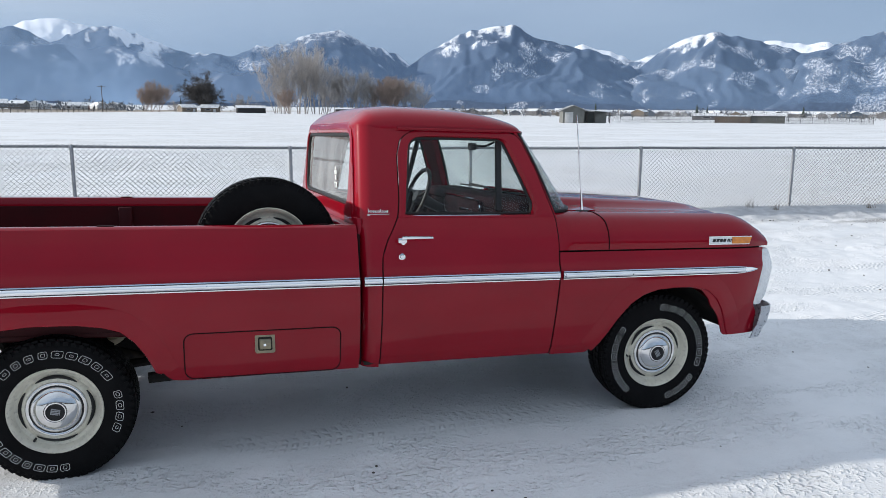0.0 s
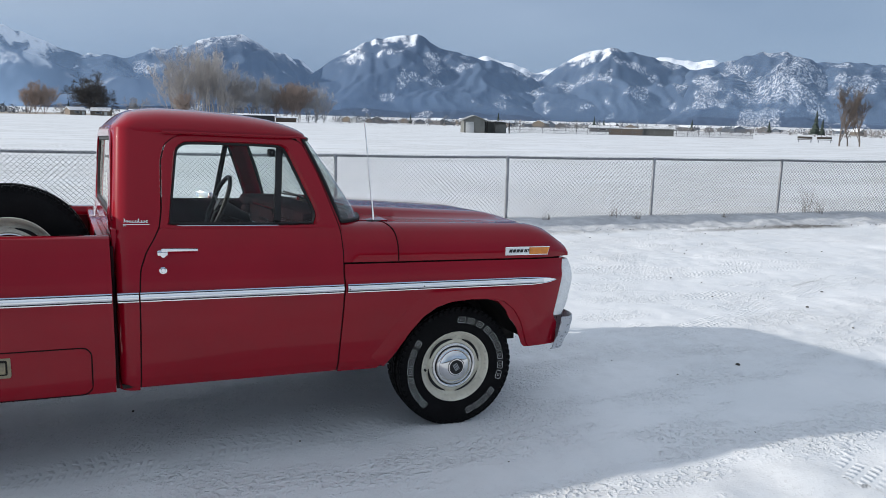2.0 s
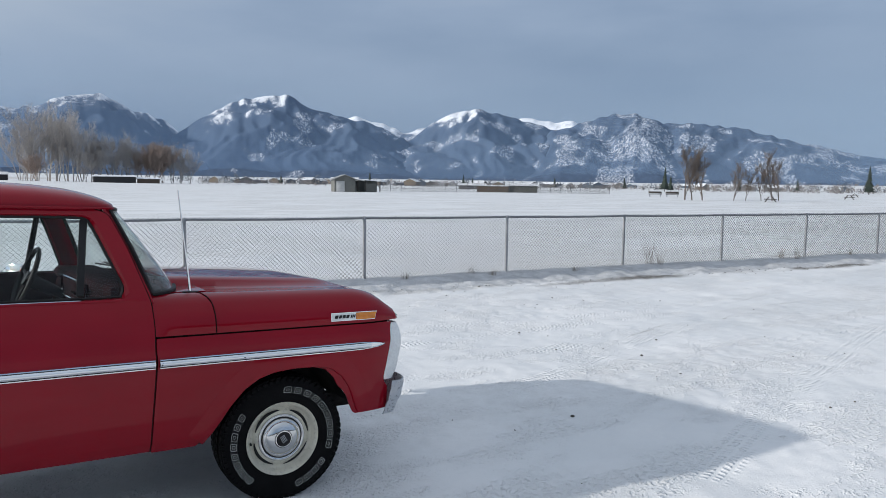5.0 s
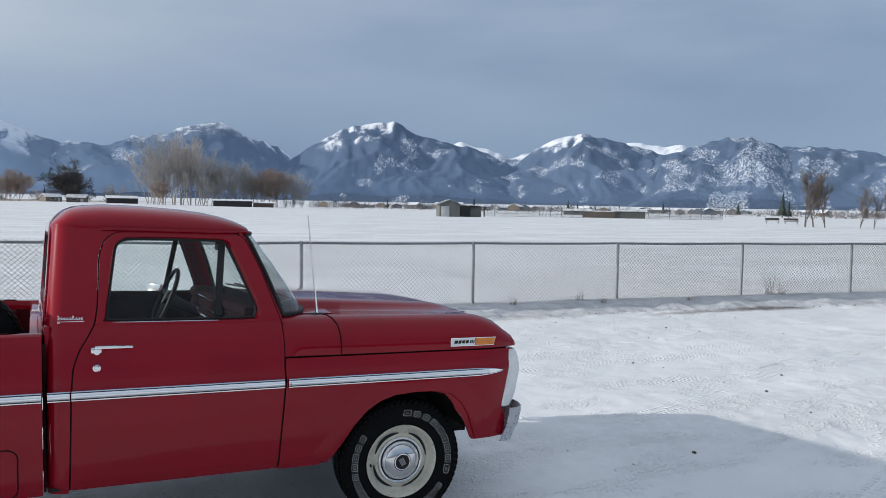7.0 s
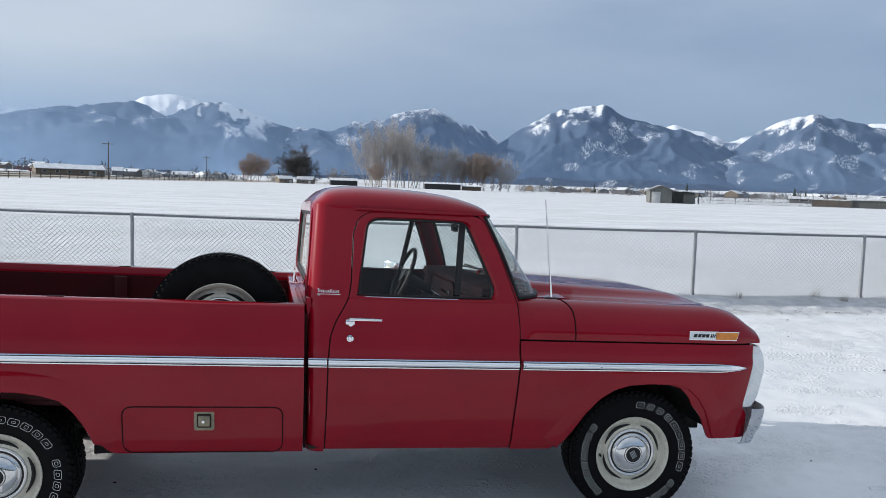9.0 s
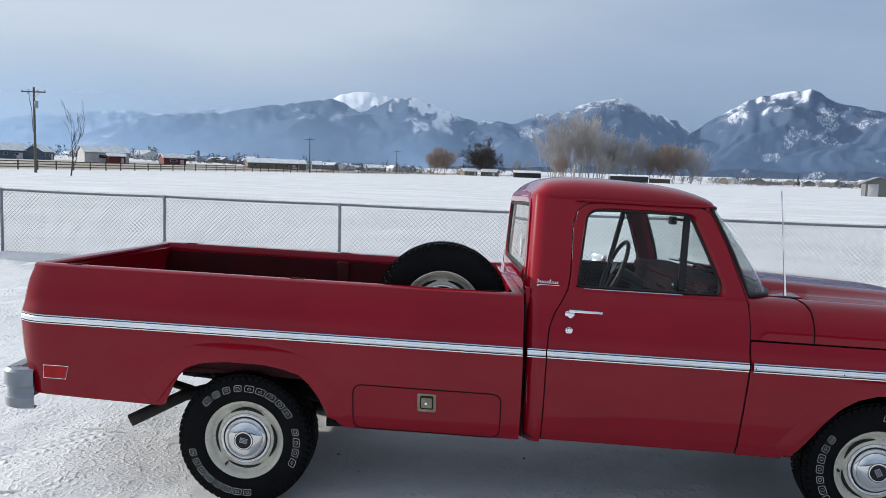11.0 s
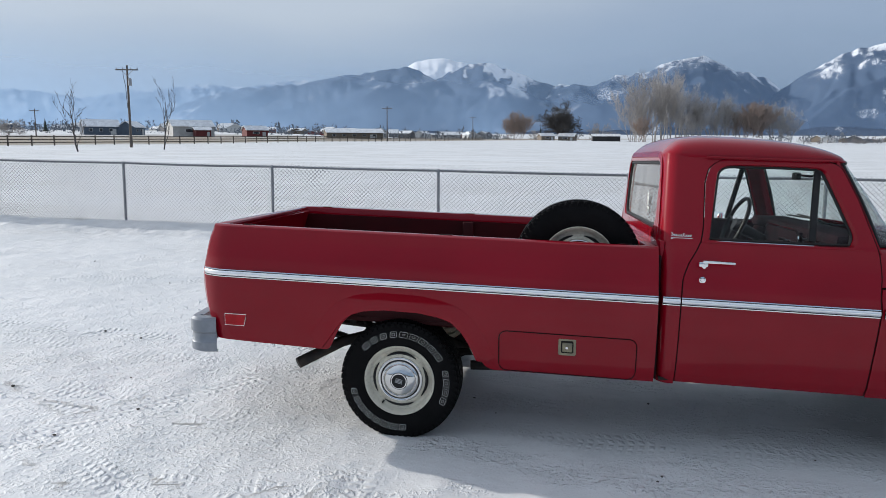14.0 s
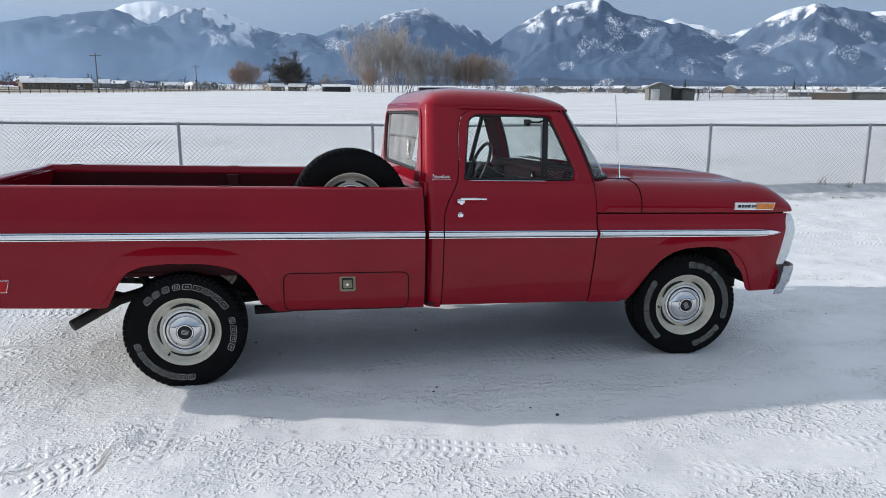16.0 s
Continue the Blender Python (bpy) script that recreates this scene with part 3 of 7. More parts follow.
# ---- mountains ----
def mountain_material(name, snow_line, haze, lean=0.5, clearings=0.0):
    """Dark conifer slopes, broken snow higher up; haze is the woods' colour with distance blue painted in."""
    m, nt, b = principled(name)
    L = nt.links.new
    co = nt.nodes.new("ShaderNodeTexCoord").outputs["Object"]
    geo = nt.nodes.new("ShaderNodeNewGeometry")
    sep, nsep = nt.nodes.new("ShaderNodeSeparateXYZ"), nt.nodes.new("ShaderNodeSeparateXYZ")
    L(co, sep.inputs[0])
    L(geo.outputs["Normal"], nsep.inputs[0])
    slope = nt.nodes.new("ShaderNodeAttribute")
    slope.attribute_name = "slope"
    co = slope.outputs["Vector"]
    n1, n2, n3 = noise_node(nt, co, 0.0045, 8.0, 0.62), noise_node(nt, co, 0.018, 8.0, 0.66), noise_node(nt, co, 0.06, 6.0, 0.7)
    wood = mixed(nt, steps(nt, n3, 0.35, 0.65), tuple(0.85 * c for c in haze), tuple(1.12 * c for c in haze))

    def calc(op, a, c, d=None):
        n = nt.nodes.new("ShaderNodeMath")
        n.operation = op
        for k, v in enumerate((a, c, d)):
            if v is None:
                continue
            if isinstance(v, (int, float)):
                n.inputs[k].default_value = v
            else:
                L(v, n.inputs[k])
        return n.outputs[0]

    # snow lies bare of trees above a ragged line, in open bowls, and in speckled clearings lower down
    hgt = calc("MULTIPLY", calc("SUBTRACT", sep.outputs["Z"], snow_line), 0.011)
    mix1 = calc("ADD", hgt, calc("MULTIPLY", calc("SUBTRACT", n1, 0.5), 3.2))
    mix1 = calc("ADD", mix1, calc("MULTIPLY", calc("SUBTRACT", n2, 0.5), 1.6))
    mix1 = calc("ADD", mix1, calc("MULTIPLY", nsep.outputs["X"], lean))
    snow = steps(nt, mix1, -0.1, 1.1)
    chutes = tnode(nt, "ShaderNodeMapping", {"Scale": (1.15, 1.0, 0.6)})
    L(co, chutes.inputs[0])
    speck = noise_node(nt, chutes.outputs[0], 0.09, 6.0, 0.78)
    rocks = steps(nt, calc("MULTIPLY_ADD", snow, 0.22, speck), 0.51, 0.61)
    east = steps(nt, sep.outputs["X"], 300.0, 2400.0)
    clear = steps(nt, calc("MULTIPLY_ADD", east, 0.075, calc("ADD", noise_node(nt, co, 0.0065, 4.0, 0.55), clearings)), 0.60, 0.655)
    low = calc("MULTIPLY", steps(nt, noise_node(nt, chutes.outputs[0], 0.10, 7.0, 0.8), 0.46, 0.58), clear)
    amount = calc("MAXIMUM", calc("MULTIPLY", snow, rocks), calc("MULTIPLY", low, 0.65))
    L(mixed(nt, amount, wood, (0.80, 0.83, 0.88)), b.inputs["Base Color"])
    b.inputs["Roughness"].default_value = 0.9
    b.inputs["Specular IOR Level"].default_value = 0.1
    bumped(nt, b, n3, 0.35, 3.0)
    return m


# air haze painted into the woods' base colour, palest on the far ridges
HAZED_WOODS = (0.078, 0.114, 0.18)
MOUNT_WOOD = mountain_material("wooded_mountain", 420.0, HAZED_WOODS, 0.3)
MOUNT_NEAR = mountain_material("mountain_snow_near_summit", 285.0, HAZED_WOODS, 0.4)
MOUNT_RIGHT = mountain_material("mountain_snow_on_east_faces", 318.0, HAZED_WOODS, 2.6)
MOUNT_LEFT = mountain_material("mountain_snow_on_west_faces", 385.0, HAZED_WOODS, -2.2)
MOUNT_PATCH = mountain_material("mountain_with_snowy_clearings", 390.0, HAZED_WOODS, -0.8, 0.035)
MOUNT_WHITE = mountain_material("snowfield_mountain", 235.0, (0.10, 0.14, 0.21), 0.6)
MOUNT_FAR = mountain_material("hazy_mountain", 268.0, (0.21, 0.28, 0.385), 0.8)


def ridged(x, y, seed, octaves=5):
    """Ridged fractal, 0..1, from crossing value noises."""
    total, amp, norm = 0, 1.0, 0
    for k in range(octaves):
        total = total + amp * (1 - np.abs(value_noise(x * 2 ** k + 17 * k, y * 2 ** k - 11 * k, seed + k))) ** 2
        norm += amp
        amp *= 0.5
    return total / norm


def mountain(dist, seed, material, label, spine, front=1750.0):
    """One mountain: a crest line of (bearing, height) at a distance, falling to the valley in leaning spurs and gullies."""
    bs, hs = [p[0] for p in spine], [p[1] for p in spine]
    bs, hs = [bs[0] - 3.0] + bs + [bs[-1] + 3.0], [0.0] + hs + [0.0]
    lines = np.arange(bs[0], bs[-1], 0.085)
    crest = np.interp(lines, bs, hs)
    soft = np.convolve(np.pad(crest, 4, "edge"), np.ones(9) / 9, "valid")
    broad = np.convolve(np.pad(crest, 22, "edge"), np.ones(45) / 45, "valid")
    vs = np.r_[np.linspace(1.0, 0.0, 74) ** 1.15, np.linspace(-0.04, -0.3, 8)]
    A, S = np.meshgrid(np.radians(lines) * dist, vs, indexing="ij")
    deep = np.clip(S, 0, 1)
    w = smooth(0.0, 0.6, deep)
    H = soft[:, None] * (1 - w) + broad[:, None] * w
    rng_ = random.Random(seed)
    lean = rng_.uniform(-0.9, 0.9)
    wander = 0.42 * value_noise(A / 420.0, deep * 2.5 + seed, seed) + 0.16 * value_noise(A / 150.0, deep * 7, seed + 2)
    ph = A / rng_.uniform(430, 560) + lean * deep + wander * smooth(0.0, 0.3, deep)
    tri = np.abs(2 * (ph - np.floor(ph)) - 1)
    ph2 = A / 150.0 + 1.4 * lean * deep + 1.7 * wander + 2.0 * tri * deep
    tri2 = np.abs(2 * (ph2 - np.floor(ph2)) - 1)
    grow = smooth(0.0, 0.35, deep) * (1 - deep)
    Z = H * ((1 - deep) ** 1.22 + 0.27 * (tri - 0.5) * grow + 0.05 * (tri2 - 0.5) * smooth(0.02, 0.2, deep) * (1 - deep))
    Z += (ridged(A / 210.0 + seed, deep * front / 210.0, seed + 40, 5) - 0.55) * 20 * smooth(0.0, 0.12, deep) * smooth(0, 80, Z) + 7 * value_noise(A / 34.0, S * 8, seed + 9) * smooth(60, 200, Z)
    Z = np.where(S < 0, Z + S * 900, Z) + 12 * smooth(20, 160, H) - 4
    rad = dist - S * front
    P = np.stack([rad * np.sin(A / dist), rad * np.cos(A / dist), Z], -1)
    nu, nv = Z.shape
    idx = np.arange(nu * nv).reshape(nu, nv)
    quads = np.stack([idx[:-1, :-1], idx[1:, :-1], idx[1:, 1:], idx[:-1, 1:]], -1).reshape(-1, 4)
    me = bpy.data.meshes.new("mountain")
    me.vertices.add(nu * nv)
    me.vertices.foreach_set("co", P.ravel())
    me.loops.add(quads.size)
    me.loops.foreach_set("vertex_index", quads.ravel())
    me.polygons.add(len(quads))
    me.polygons.foreach_set("loop_start", np.arange(0, quads.size, 4))
    me.polygons.foreach_set("use_smooth", [True] * len(quads))
    me.update(calc_edges=True)
    at = me.attributes.new("slope", "FLOAT_VECTOR", "POINT")
    at.data.foreach_set("vector", np.ascontiguousarray(np.stack([A + 900.0 * seed, 0.25 * rad, Z], -1).reshape(-1), dtype=np.float32))
    me.materials.append(material)
    return tagged(new("mountain", me), label, "mountain", "mountain range", "structure")


SNOWY, WOODED, HAZY = "wooded mountain with broken snow on its summit", "dark wooded mountain flank dusted with snow", "pale hazy snow-streaked mountain far off"
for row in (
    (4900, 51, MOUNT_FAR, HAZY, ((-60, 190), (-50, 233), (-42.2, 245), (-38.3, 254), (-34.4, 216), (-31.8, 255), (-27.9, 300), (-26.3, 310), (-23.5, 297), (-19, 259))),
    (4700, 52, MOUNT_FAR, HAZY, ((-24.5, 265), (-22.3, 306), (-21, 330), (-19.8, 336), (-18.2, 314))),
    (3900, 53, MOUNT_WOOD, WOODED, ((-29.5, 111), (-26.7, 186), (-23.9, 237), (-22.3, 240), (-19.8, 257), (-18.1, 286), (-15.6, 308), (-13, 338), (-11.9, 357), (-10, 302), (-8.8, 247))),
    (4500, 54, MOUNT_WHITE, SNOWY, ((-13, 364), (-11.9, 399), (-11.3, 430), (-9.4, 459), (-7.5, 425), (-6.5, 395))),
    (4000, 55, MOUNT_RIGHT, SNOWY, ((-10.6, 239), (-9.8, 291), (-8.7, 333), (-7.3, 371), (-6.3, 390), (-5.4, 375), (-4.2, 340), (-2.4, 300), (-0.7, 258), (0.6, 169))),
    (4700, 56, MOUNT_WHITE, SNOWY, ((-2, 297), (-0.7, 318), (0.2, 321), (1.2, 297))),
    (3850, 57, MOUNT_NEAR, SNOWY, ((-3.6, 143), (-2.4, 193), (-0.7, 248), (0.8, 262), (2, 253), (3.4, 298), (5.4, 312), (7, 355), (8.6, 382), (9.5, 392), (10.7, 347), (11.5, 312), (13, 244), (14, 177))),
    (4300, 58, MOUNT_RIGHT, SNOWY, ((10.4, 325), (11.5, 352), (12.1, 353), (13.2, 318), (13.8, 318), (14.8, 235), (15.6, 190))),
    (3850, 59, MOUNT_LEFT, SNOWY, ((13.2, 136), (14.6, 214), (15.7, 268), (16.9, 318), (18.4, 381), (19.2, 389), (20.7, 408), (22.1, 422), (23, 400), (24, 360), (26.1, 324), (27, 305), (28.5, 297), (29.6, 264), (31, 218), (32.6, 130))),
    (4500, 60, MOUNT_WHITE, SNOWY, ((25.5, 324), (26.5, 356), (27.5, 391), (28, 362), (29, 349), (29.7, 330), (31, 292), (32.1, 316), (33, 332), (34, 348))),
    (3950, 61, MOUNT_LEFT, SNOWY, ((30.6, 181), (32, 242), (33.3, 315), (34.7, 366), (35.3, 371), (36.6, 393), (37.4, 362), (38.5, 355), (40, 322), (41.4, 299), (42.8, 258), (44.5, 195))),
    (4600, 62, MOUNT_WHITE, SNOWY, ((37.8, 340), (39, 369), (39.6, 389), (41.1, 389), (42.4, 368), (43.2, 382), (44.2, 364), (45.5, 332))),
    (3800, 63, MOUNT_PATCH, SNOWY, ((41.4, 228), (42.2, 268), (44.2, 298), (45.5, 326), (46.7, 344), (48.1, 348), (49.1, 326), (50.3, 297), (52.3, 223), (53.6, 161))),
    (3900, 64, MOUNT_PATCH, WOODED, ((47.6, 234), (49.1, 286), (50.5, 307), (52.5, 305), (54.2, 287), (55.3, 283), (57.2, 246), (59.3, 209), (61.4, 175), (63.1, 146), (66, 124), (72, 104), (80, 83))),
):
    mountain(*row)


# ---- tinted sheet that stands in for air haze before the mountains ----
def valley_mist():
    m = bpy.data.materials.new("haze_sheet")
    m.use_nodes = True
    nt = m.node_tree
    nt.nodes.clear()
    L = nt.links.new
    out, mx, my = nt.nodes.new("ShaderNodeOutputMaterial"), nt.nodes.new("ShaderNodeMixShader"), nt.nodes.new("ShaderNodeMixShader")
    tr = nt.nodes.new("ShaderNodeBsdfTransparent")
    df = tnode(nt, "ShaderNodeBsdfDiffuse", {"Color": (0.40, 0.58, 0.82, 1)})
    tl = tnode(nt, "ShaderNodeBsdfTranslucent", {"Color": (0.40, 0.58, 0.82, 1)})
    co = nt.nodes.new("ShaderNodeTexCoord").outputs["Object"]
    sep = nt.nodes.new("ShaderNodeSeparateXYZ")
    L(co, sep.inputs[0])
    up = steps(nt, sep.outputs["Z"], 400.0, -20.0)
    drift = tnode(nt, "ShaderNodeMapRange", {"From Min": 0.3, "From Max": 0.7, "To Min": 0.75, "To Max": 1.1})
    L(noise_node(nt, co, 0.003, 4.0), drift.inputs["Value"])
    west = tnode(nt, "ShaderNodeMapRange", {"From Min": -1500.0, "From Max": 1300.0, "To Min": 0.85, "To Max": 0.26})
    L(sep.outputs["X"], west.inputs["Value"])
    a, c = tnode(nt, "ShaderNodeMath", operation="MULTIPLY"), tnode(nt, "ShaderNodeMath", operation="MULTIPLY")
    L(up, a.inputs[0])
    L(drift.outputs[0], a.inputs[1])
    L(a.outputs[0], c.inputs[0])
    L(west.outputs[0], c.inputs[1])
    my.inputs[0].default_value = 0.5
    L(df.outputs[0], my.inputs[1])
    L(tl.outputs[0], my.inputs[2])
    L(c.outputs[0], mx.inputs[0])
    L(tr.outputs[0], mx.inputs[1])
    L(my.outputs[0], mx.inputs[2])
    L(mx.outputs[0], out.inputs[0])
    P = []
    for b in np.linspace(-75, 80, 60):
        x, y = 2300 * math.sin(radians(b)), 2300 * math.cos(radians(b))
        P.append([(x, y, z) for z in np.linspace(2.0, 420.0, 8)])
    return tagged(link("valley_mist", sheet(P), m, None, angle=180.0), "tinted see-through sheet standing in for blue haze before the mountains", "mist", kind="structure")


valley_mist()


# ---- chain-link fence ----
FENCE_DIR = math.degrees(math.atan(FENCE_K))
POSTS = [-37.0, -33.8, -30.6, -27.4, -24.2, -20.9, -17.7, -14.5, -11.22, -7.7, -4.46, -1.24, 2.0, 4.95, 7.99, 10.97, 13.93, 16.9, 19.85, 22.8, 25.8, 28.8, 31.8, 34.8, 37.8, 40.8]


def fence_top(x):
    return 1.215 + 0.0075 * max(0.0, 2.0 - x) * (1 if x > -14 else 14 / (2.0 - x) * 1.15)


def wire_panel(length, height, w=0.074, r=0.0043):
    """Woven diamond mesh: zigzag wires, each hooked into the next, with twisted ends above the rail."""
    n, m = int(round(length / (w / 2))), int(round(height / (w / 2)))
    pts, faces = [], []
    for k in range(n):
        x0, x1 = k * length / n, (k + 1) * length / n
        base = len(pts)
        for j in range(m + 1):
            x = x1 if (j + k) % 2 else x0
            z = j * height / m
            y = 0.002 if (j + k) % 2 else -0.002
            for a in (90, 210, 330):
                pts.append((x + r * math.cos(radians(a)), y + r * math.sin(radians(a)), z))
        for j in range(m):
            for c in range(3):
                d = (c + 1) % 3
                faces.append((base + 3 * j + c, base + 3 * j + d, base + 3 * j + 3 + d, base + 3 * j + 3 + c))
    me = bpy.data.meshes.new("wire_mesh")
    me.from_pydata(pts, [], faces)
    me.polygons.foreach_set("use_smooth", [True] * len(me.polygons))
    me.materials.append(WIRE)
    return me


def build_fence():
    fence = new("chain_link_fence")
    tagged(fence, "galvanised chain-link fence with round posts and top rail", "fence")
    wire = wire_panel(3.0, 1.2)
    post = lathe([(0.0, -0.2), (0.027, -0.2), (0.027, 1.035), (0.034, 1.037), (0.034, 1.055), (0.03, 1.075), (0.018, 1.09), (0.0, 1.094)], 12, "z")
    first = None
    for k, x in enumerate(POSTS):
        if first is None:
            first = part("post", post, STEEL, fence)
            ob = first
        else:
            ob = new("post", first.data)
            ob.parent = fence
        ob.matrix_basis = Matrix.Translation((x, fence_y(x), fence_top(x) - 1.06)) @ pose(0, 0, 0, random.uniform(-0.6, 0.6), random.uniform(-0.6, 0.6))
        if k + 1 < len(POSTS):
            x2 = POSTS[k + 1]
            a, b = Vector((x, fence_y(x), fence_top(x))), Vector((x2, fence_y(x2), fence_top(x2)))
            sag = 0.006 + 0.008 * random.random()
            part("top_rail", tubed([a.lerp(b, t) - Vector((0, 0, sag * 4 * t * (1 - t))) for t in (0, 0.25, 0.5, 0.75, 1)], 0.021, 8), STEEL, fence)
            ob = new("wire_mesh", wire)
            ob.parent = fence
            span = (b - a).length
            tilt = -math.degrees(math.asin((b.z - a.z) / span))
            ob.matrix_basis = Matrix.Translation((a.x, a.y - 0.024, a.z - 1.165)) @ pose(0, 0, 0, 0, tilt, FENCE_DIR) @ Matrix.Diagonal((span / 3.0, 1, 1, 1))
    return fence


build_fence()


# unseen dark wall added behind the camera to darken the paint's reflections
tagged(link("added_wall_south", box(boxed((0.0, -34.0, 0.6), (90.0, 0.4, 3.0), 0.03), (0.0, -33.8, 2.12), (91.0, 0.9, 0.12), 0.03), surface("dark_brown_siding", (0.075, 0.06, 0.05), (0.05, 0.042, 0.036), 0.7, (0.7, 0.9), bump=0.3, bscale=8)), "unseen dark wall added for the truck's reflections", "wall", kind="structure")


# ---- the pickup truck ----
# Built lengthwise along x (rear axle at 0, front axle at 3.327), y across, z up; right flank at negative y.
WB = 3.327
SIDE = np.array([(0.44, 0.943), (0.49, 0.960), (0.533, 0.970), (0.549, 0.983), (0.572, 0.9845), (0.62, 0.994), (0.68, 1.004), (0.75, 1.0125), (0.85, 1.019), (0.955, 1.022), (0.985, 1.022), (1.005, 1.016), (1.03, 1.002), (1.06, 0.993), (1.1, 0.987), (1.18, 0.971), (1.25, 0.947)])
CAB_UP = np.array([(1.24, 0.950), (1.28, 0.932), (1.32, 0.917), (1.5, 0.853), (1.72, 0.770), (1.765, 0.752)])


def half_width(x, z):
    """Half the body's width at a place along it and a height."""
    w = np.interp(z, SIDE[:, 0], SIDE[:, 1])
    w = w - 0.055 * np.clip((-1.03 - x) / 0.165, 0, 1) ** 2.2
    return w - 0.05 * np.clip((x - 3.78) / 0.27, 0, 1) ** 2.0


def cab_width(z):
    return np.interp(z, CAB_UP[:, 0], CAB_UP[:, 1]) if z > 1.24 else np.interp(z, SIDE[:, 0], SIDE[:, 1])


def both(name, make, material, parent, label="", angle=35.0):
    """The same part on the right and, mirrored, on the left."""
    obs = []
    for sgn in (1, -1):
        bm = make()
        if sgn < 0:
            bmesh.ops.scale(bm, vec=(1, -1, 1), verts=bm.verts)
        obs.append(body(name, bm, material, parent, label, angle))
    return obs


def flank(xs, zb, zt, left=None, right=None, rows=26, thick=0.012, width=half_width):
    """A side panel: columns at xs from zb(x) to zt(x); left(z) and right(z) bend its end edges."""
    xs = np.asarray(xs, float)
    a, b = xs[0], xs[-1]
    P = np.zeros((len(xs), rows, 3))
    for i, x in enumerate(xs):
        for j, v in enumerate(np.linspace(0, 1, rows)):
            z = zb(x) + (zt(x) - zb(x)) * v
            la, rb = (left(z) if left else a), (right(z) if right else b)
            xx = la + (rb - la) * (x - a) / (b - a)
            P[i, j] = (xx, -width(xx, z), z)
    return sheet(P, thick, inward=(0, 1, 0))


def arch_rear(x):
    """Lower edge of the bed's flank, over the rear wheel."""
    pts = ((-1.3, 0.561), (-0.50, 0.536), (-0.478, 0.540), (-0.455, 0.556), (-0.416, 0.608), (-0.375, 0.666), (-0.335, 0.718), (-0.28, 0.766), (-0.202, 0.796), (-0.071, 0.811), (0.132, 0.808), (0.24, 0.792), (0.32, 0.766), (0.376, 0.715), (0.42, 0.65), (0.452, 0.584), (0.473, 0.53), (0.497, 0.50), (0.53, 0.488), (0.58, 0.486), (1.5, 0.492))
    return float(np.interp(x, [p[0] for p in pts], [p[1] for p in pts]))


def arch_front(x):
    pts = ((2.5, 0.499), (2.83, 0.497), (2.85, 0.507), (2.876, 0.545), (2.92, 0.605), (2.985, 0.705), (3.06, 0.79), (3.14, 0.842), (3.23, 0.870), (3.36, 0.880), (3.49, 0.876), (3.58, 0.856), (3.65, 0.80), (3.70, 0.725), (3.735, 0.64), (3.762, 0.575), (3.782, 0.557), (4.2, 0.560))
    return float(np.interp(x, [p[0] for p in pts], [p[1] for p in pts]))


def lip(edge, x0, x1, n=56, width=0.05):
    """Softly flared lip round a wheel opening, its edge rolled inward."""
    C = along([(x, edge(x)) for x in np.linspace(x0, x1, 160)], n)
    d = np.gradient(C, axis=0)
    N = np.stack([-d[:, 1], d[:, 0]], 1) / np.linalg.norm(d, axis=1, keepdims=True)
    P = []
    for (x, z), (nx, nz) in zip(C, N):
        row = []
        for off, out in ((0.12, -0.003), (0.095, 0.001), (0.068, 0.0045), (0.038, 0.009), (0.012, 0.0115), (0.0, 0.009), (-0.004, 0.001)):
            px, pz = x + nx * off, max(z + nz * off, edge(x0) - 0.004)
            row.append((px, -half_width(px, pz) - out, pz))
        row.append((x, -half_width(x, z) + width, z - 0.002))
        P.append(row)
    return sheet(P, 0.004, inward=(0, 1, 0))


truck = tagged(new("pickup_truck"), "dark red vintage pickup truck with chrome side strips, parked on snow", "truck")

# bed
bed_x = np.r_[np.linspace(-1.19, -0.5, 26), np.linspace(-0.48, 0.56, 60), np.linspace(0.6, 1.472, 20)]
rear_edge = lambda z: -1.198 + 0.75 * (z - 0.95) ** 2 * (1.0 if z > 0.95 else 0.62)
bed_side = both("bed_side", lambda: flank(bed_x, arch_rear, lambda x: 1.238, left=rear_edge), RED, truck)
both("wheel_lip", lambda: lip(arch_rear, -0.475, 0.49), RED, bed_side[0])


def bed_rail():
    P = []
    for x in np.r_[np.linspace(-1.145, -0.95, 10), np.linspace(-0.9, 1.472, 30)]:
        y = -half_width(x, 1.236)
        P.append([(x, y, 1.232), (x, y + 0.006, 1.247), (x, y + 0.02, 1.256), (x, y + 0.045, 1.259), (x, y + 0.085, 1.255), (x, y + 0.092, 1.24), (x, y + 0.092, 1.19)])
    return sheet(P, 0.008, inward=(0, 0.5, -1))


rails = both("bed_rail", bed_rail, RED, truck)
for k, x in enumerate((-0.93, 0.28, 1.30)):
    body("stake_pocket", boxed((x, -0.895, 1.2585), (0.075, 0.04, 0.004), 0.001), GAP, rails[0], "dark stake pocket hole")
    body("stake_pocket", boxed((x, 0.895, 1.2585), (0.075, 0.04, 0.004), 0.001), GAP, rails[1], "dark stake pocket hole")


def bed_inner():
    """Inner bed wall with its upright stiffeners."""
    bm = boxed((0.15, -0.845, 0.955), (2.56, 0.02, 0.49))
    for x in (0.27, 1.30):
        box(bm, (x, -0.822, 0.98), (0.09, 0.04, 0.43), 0.012)
    box(bm, (0.15, -0.825, 0.80), (2.5, 0.06, 0.03), 0.01)
    return bm


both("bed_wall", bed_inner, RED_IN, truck)


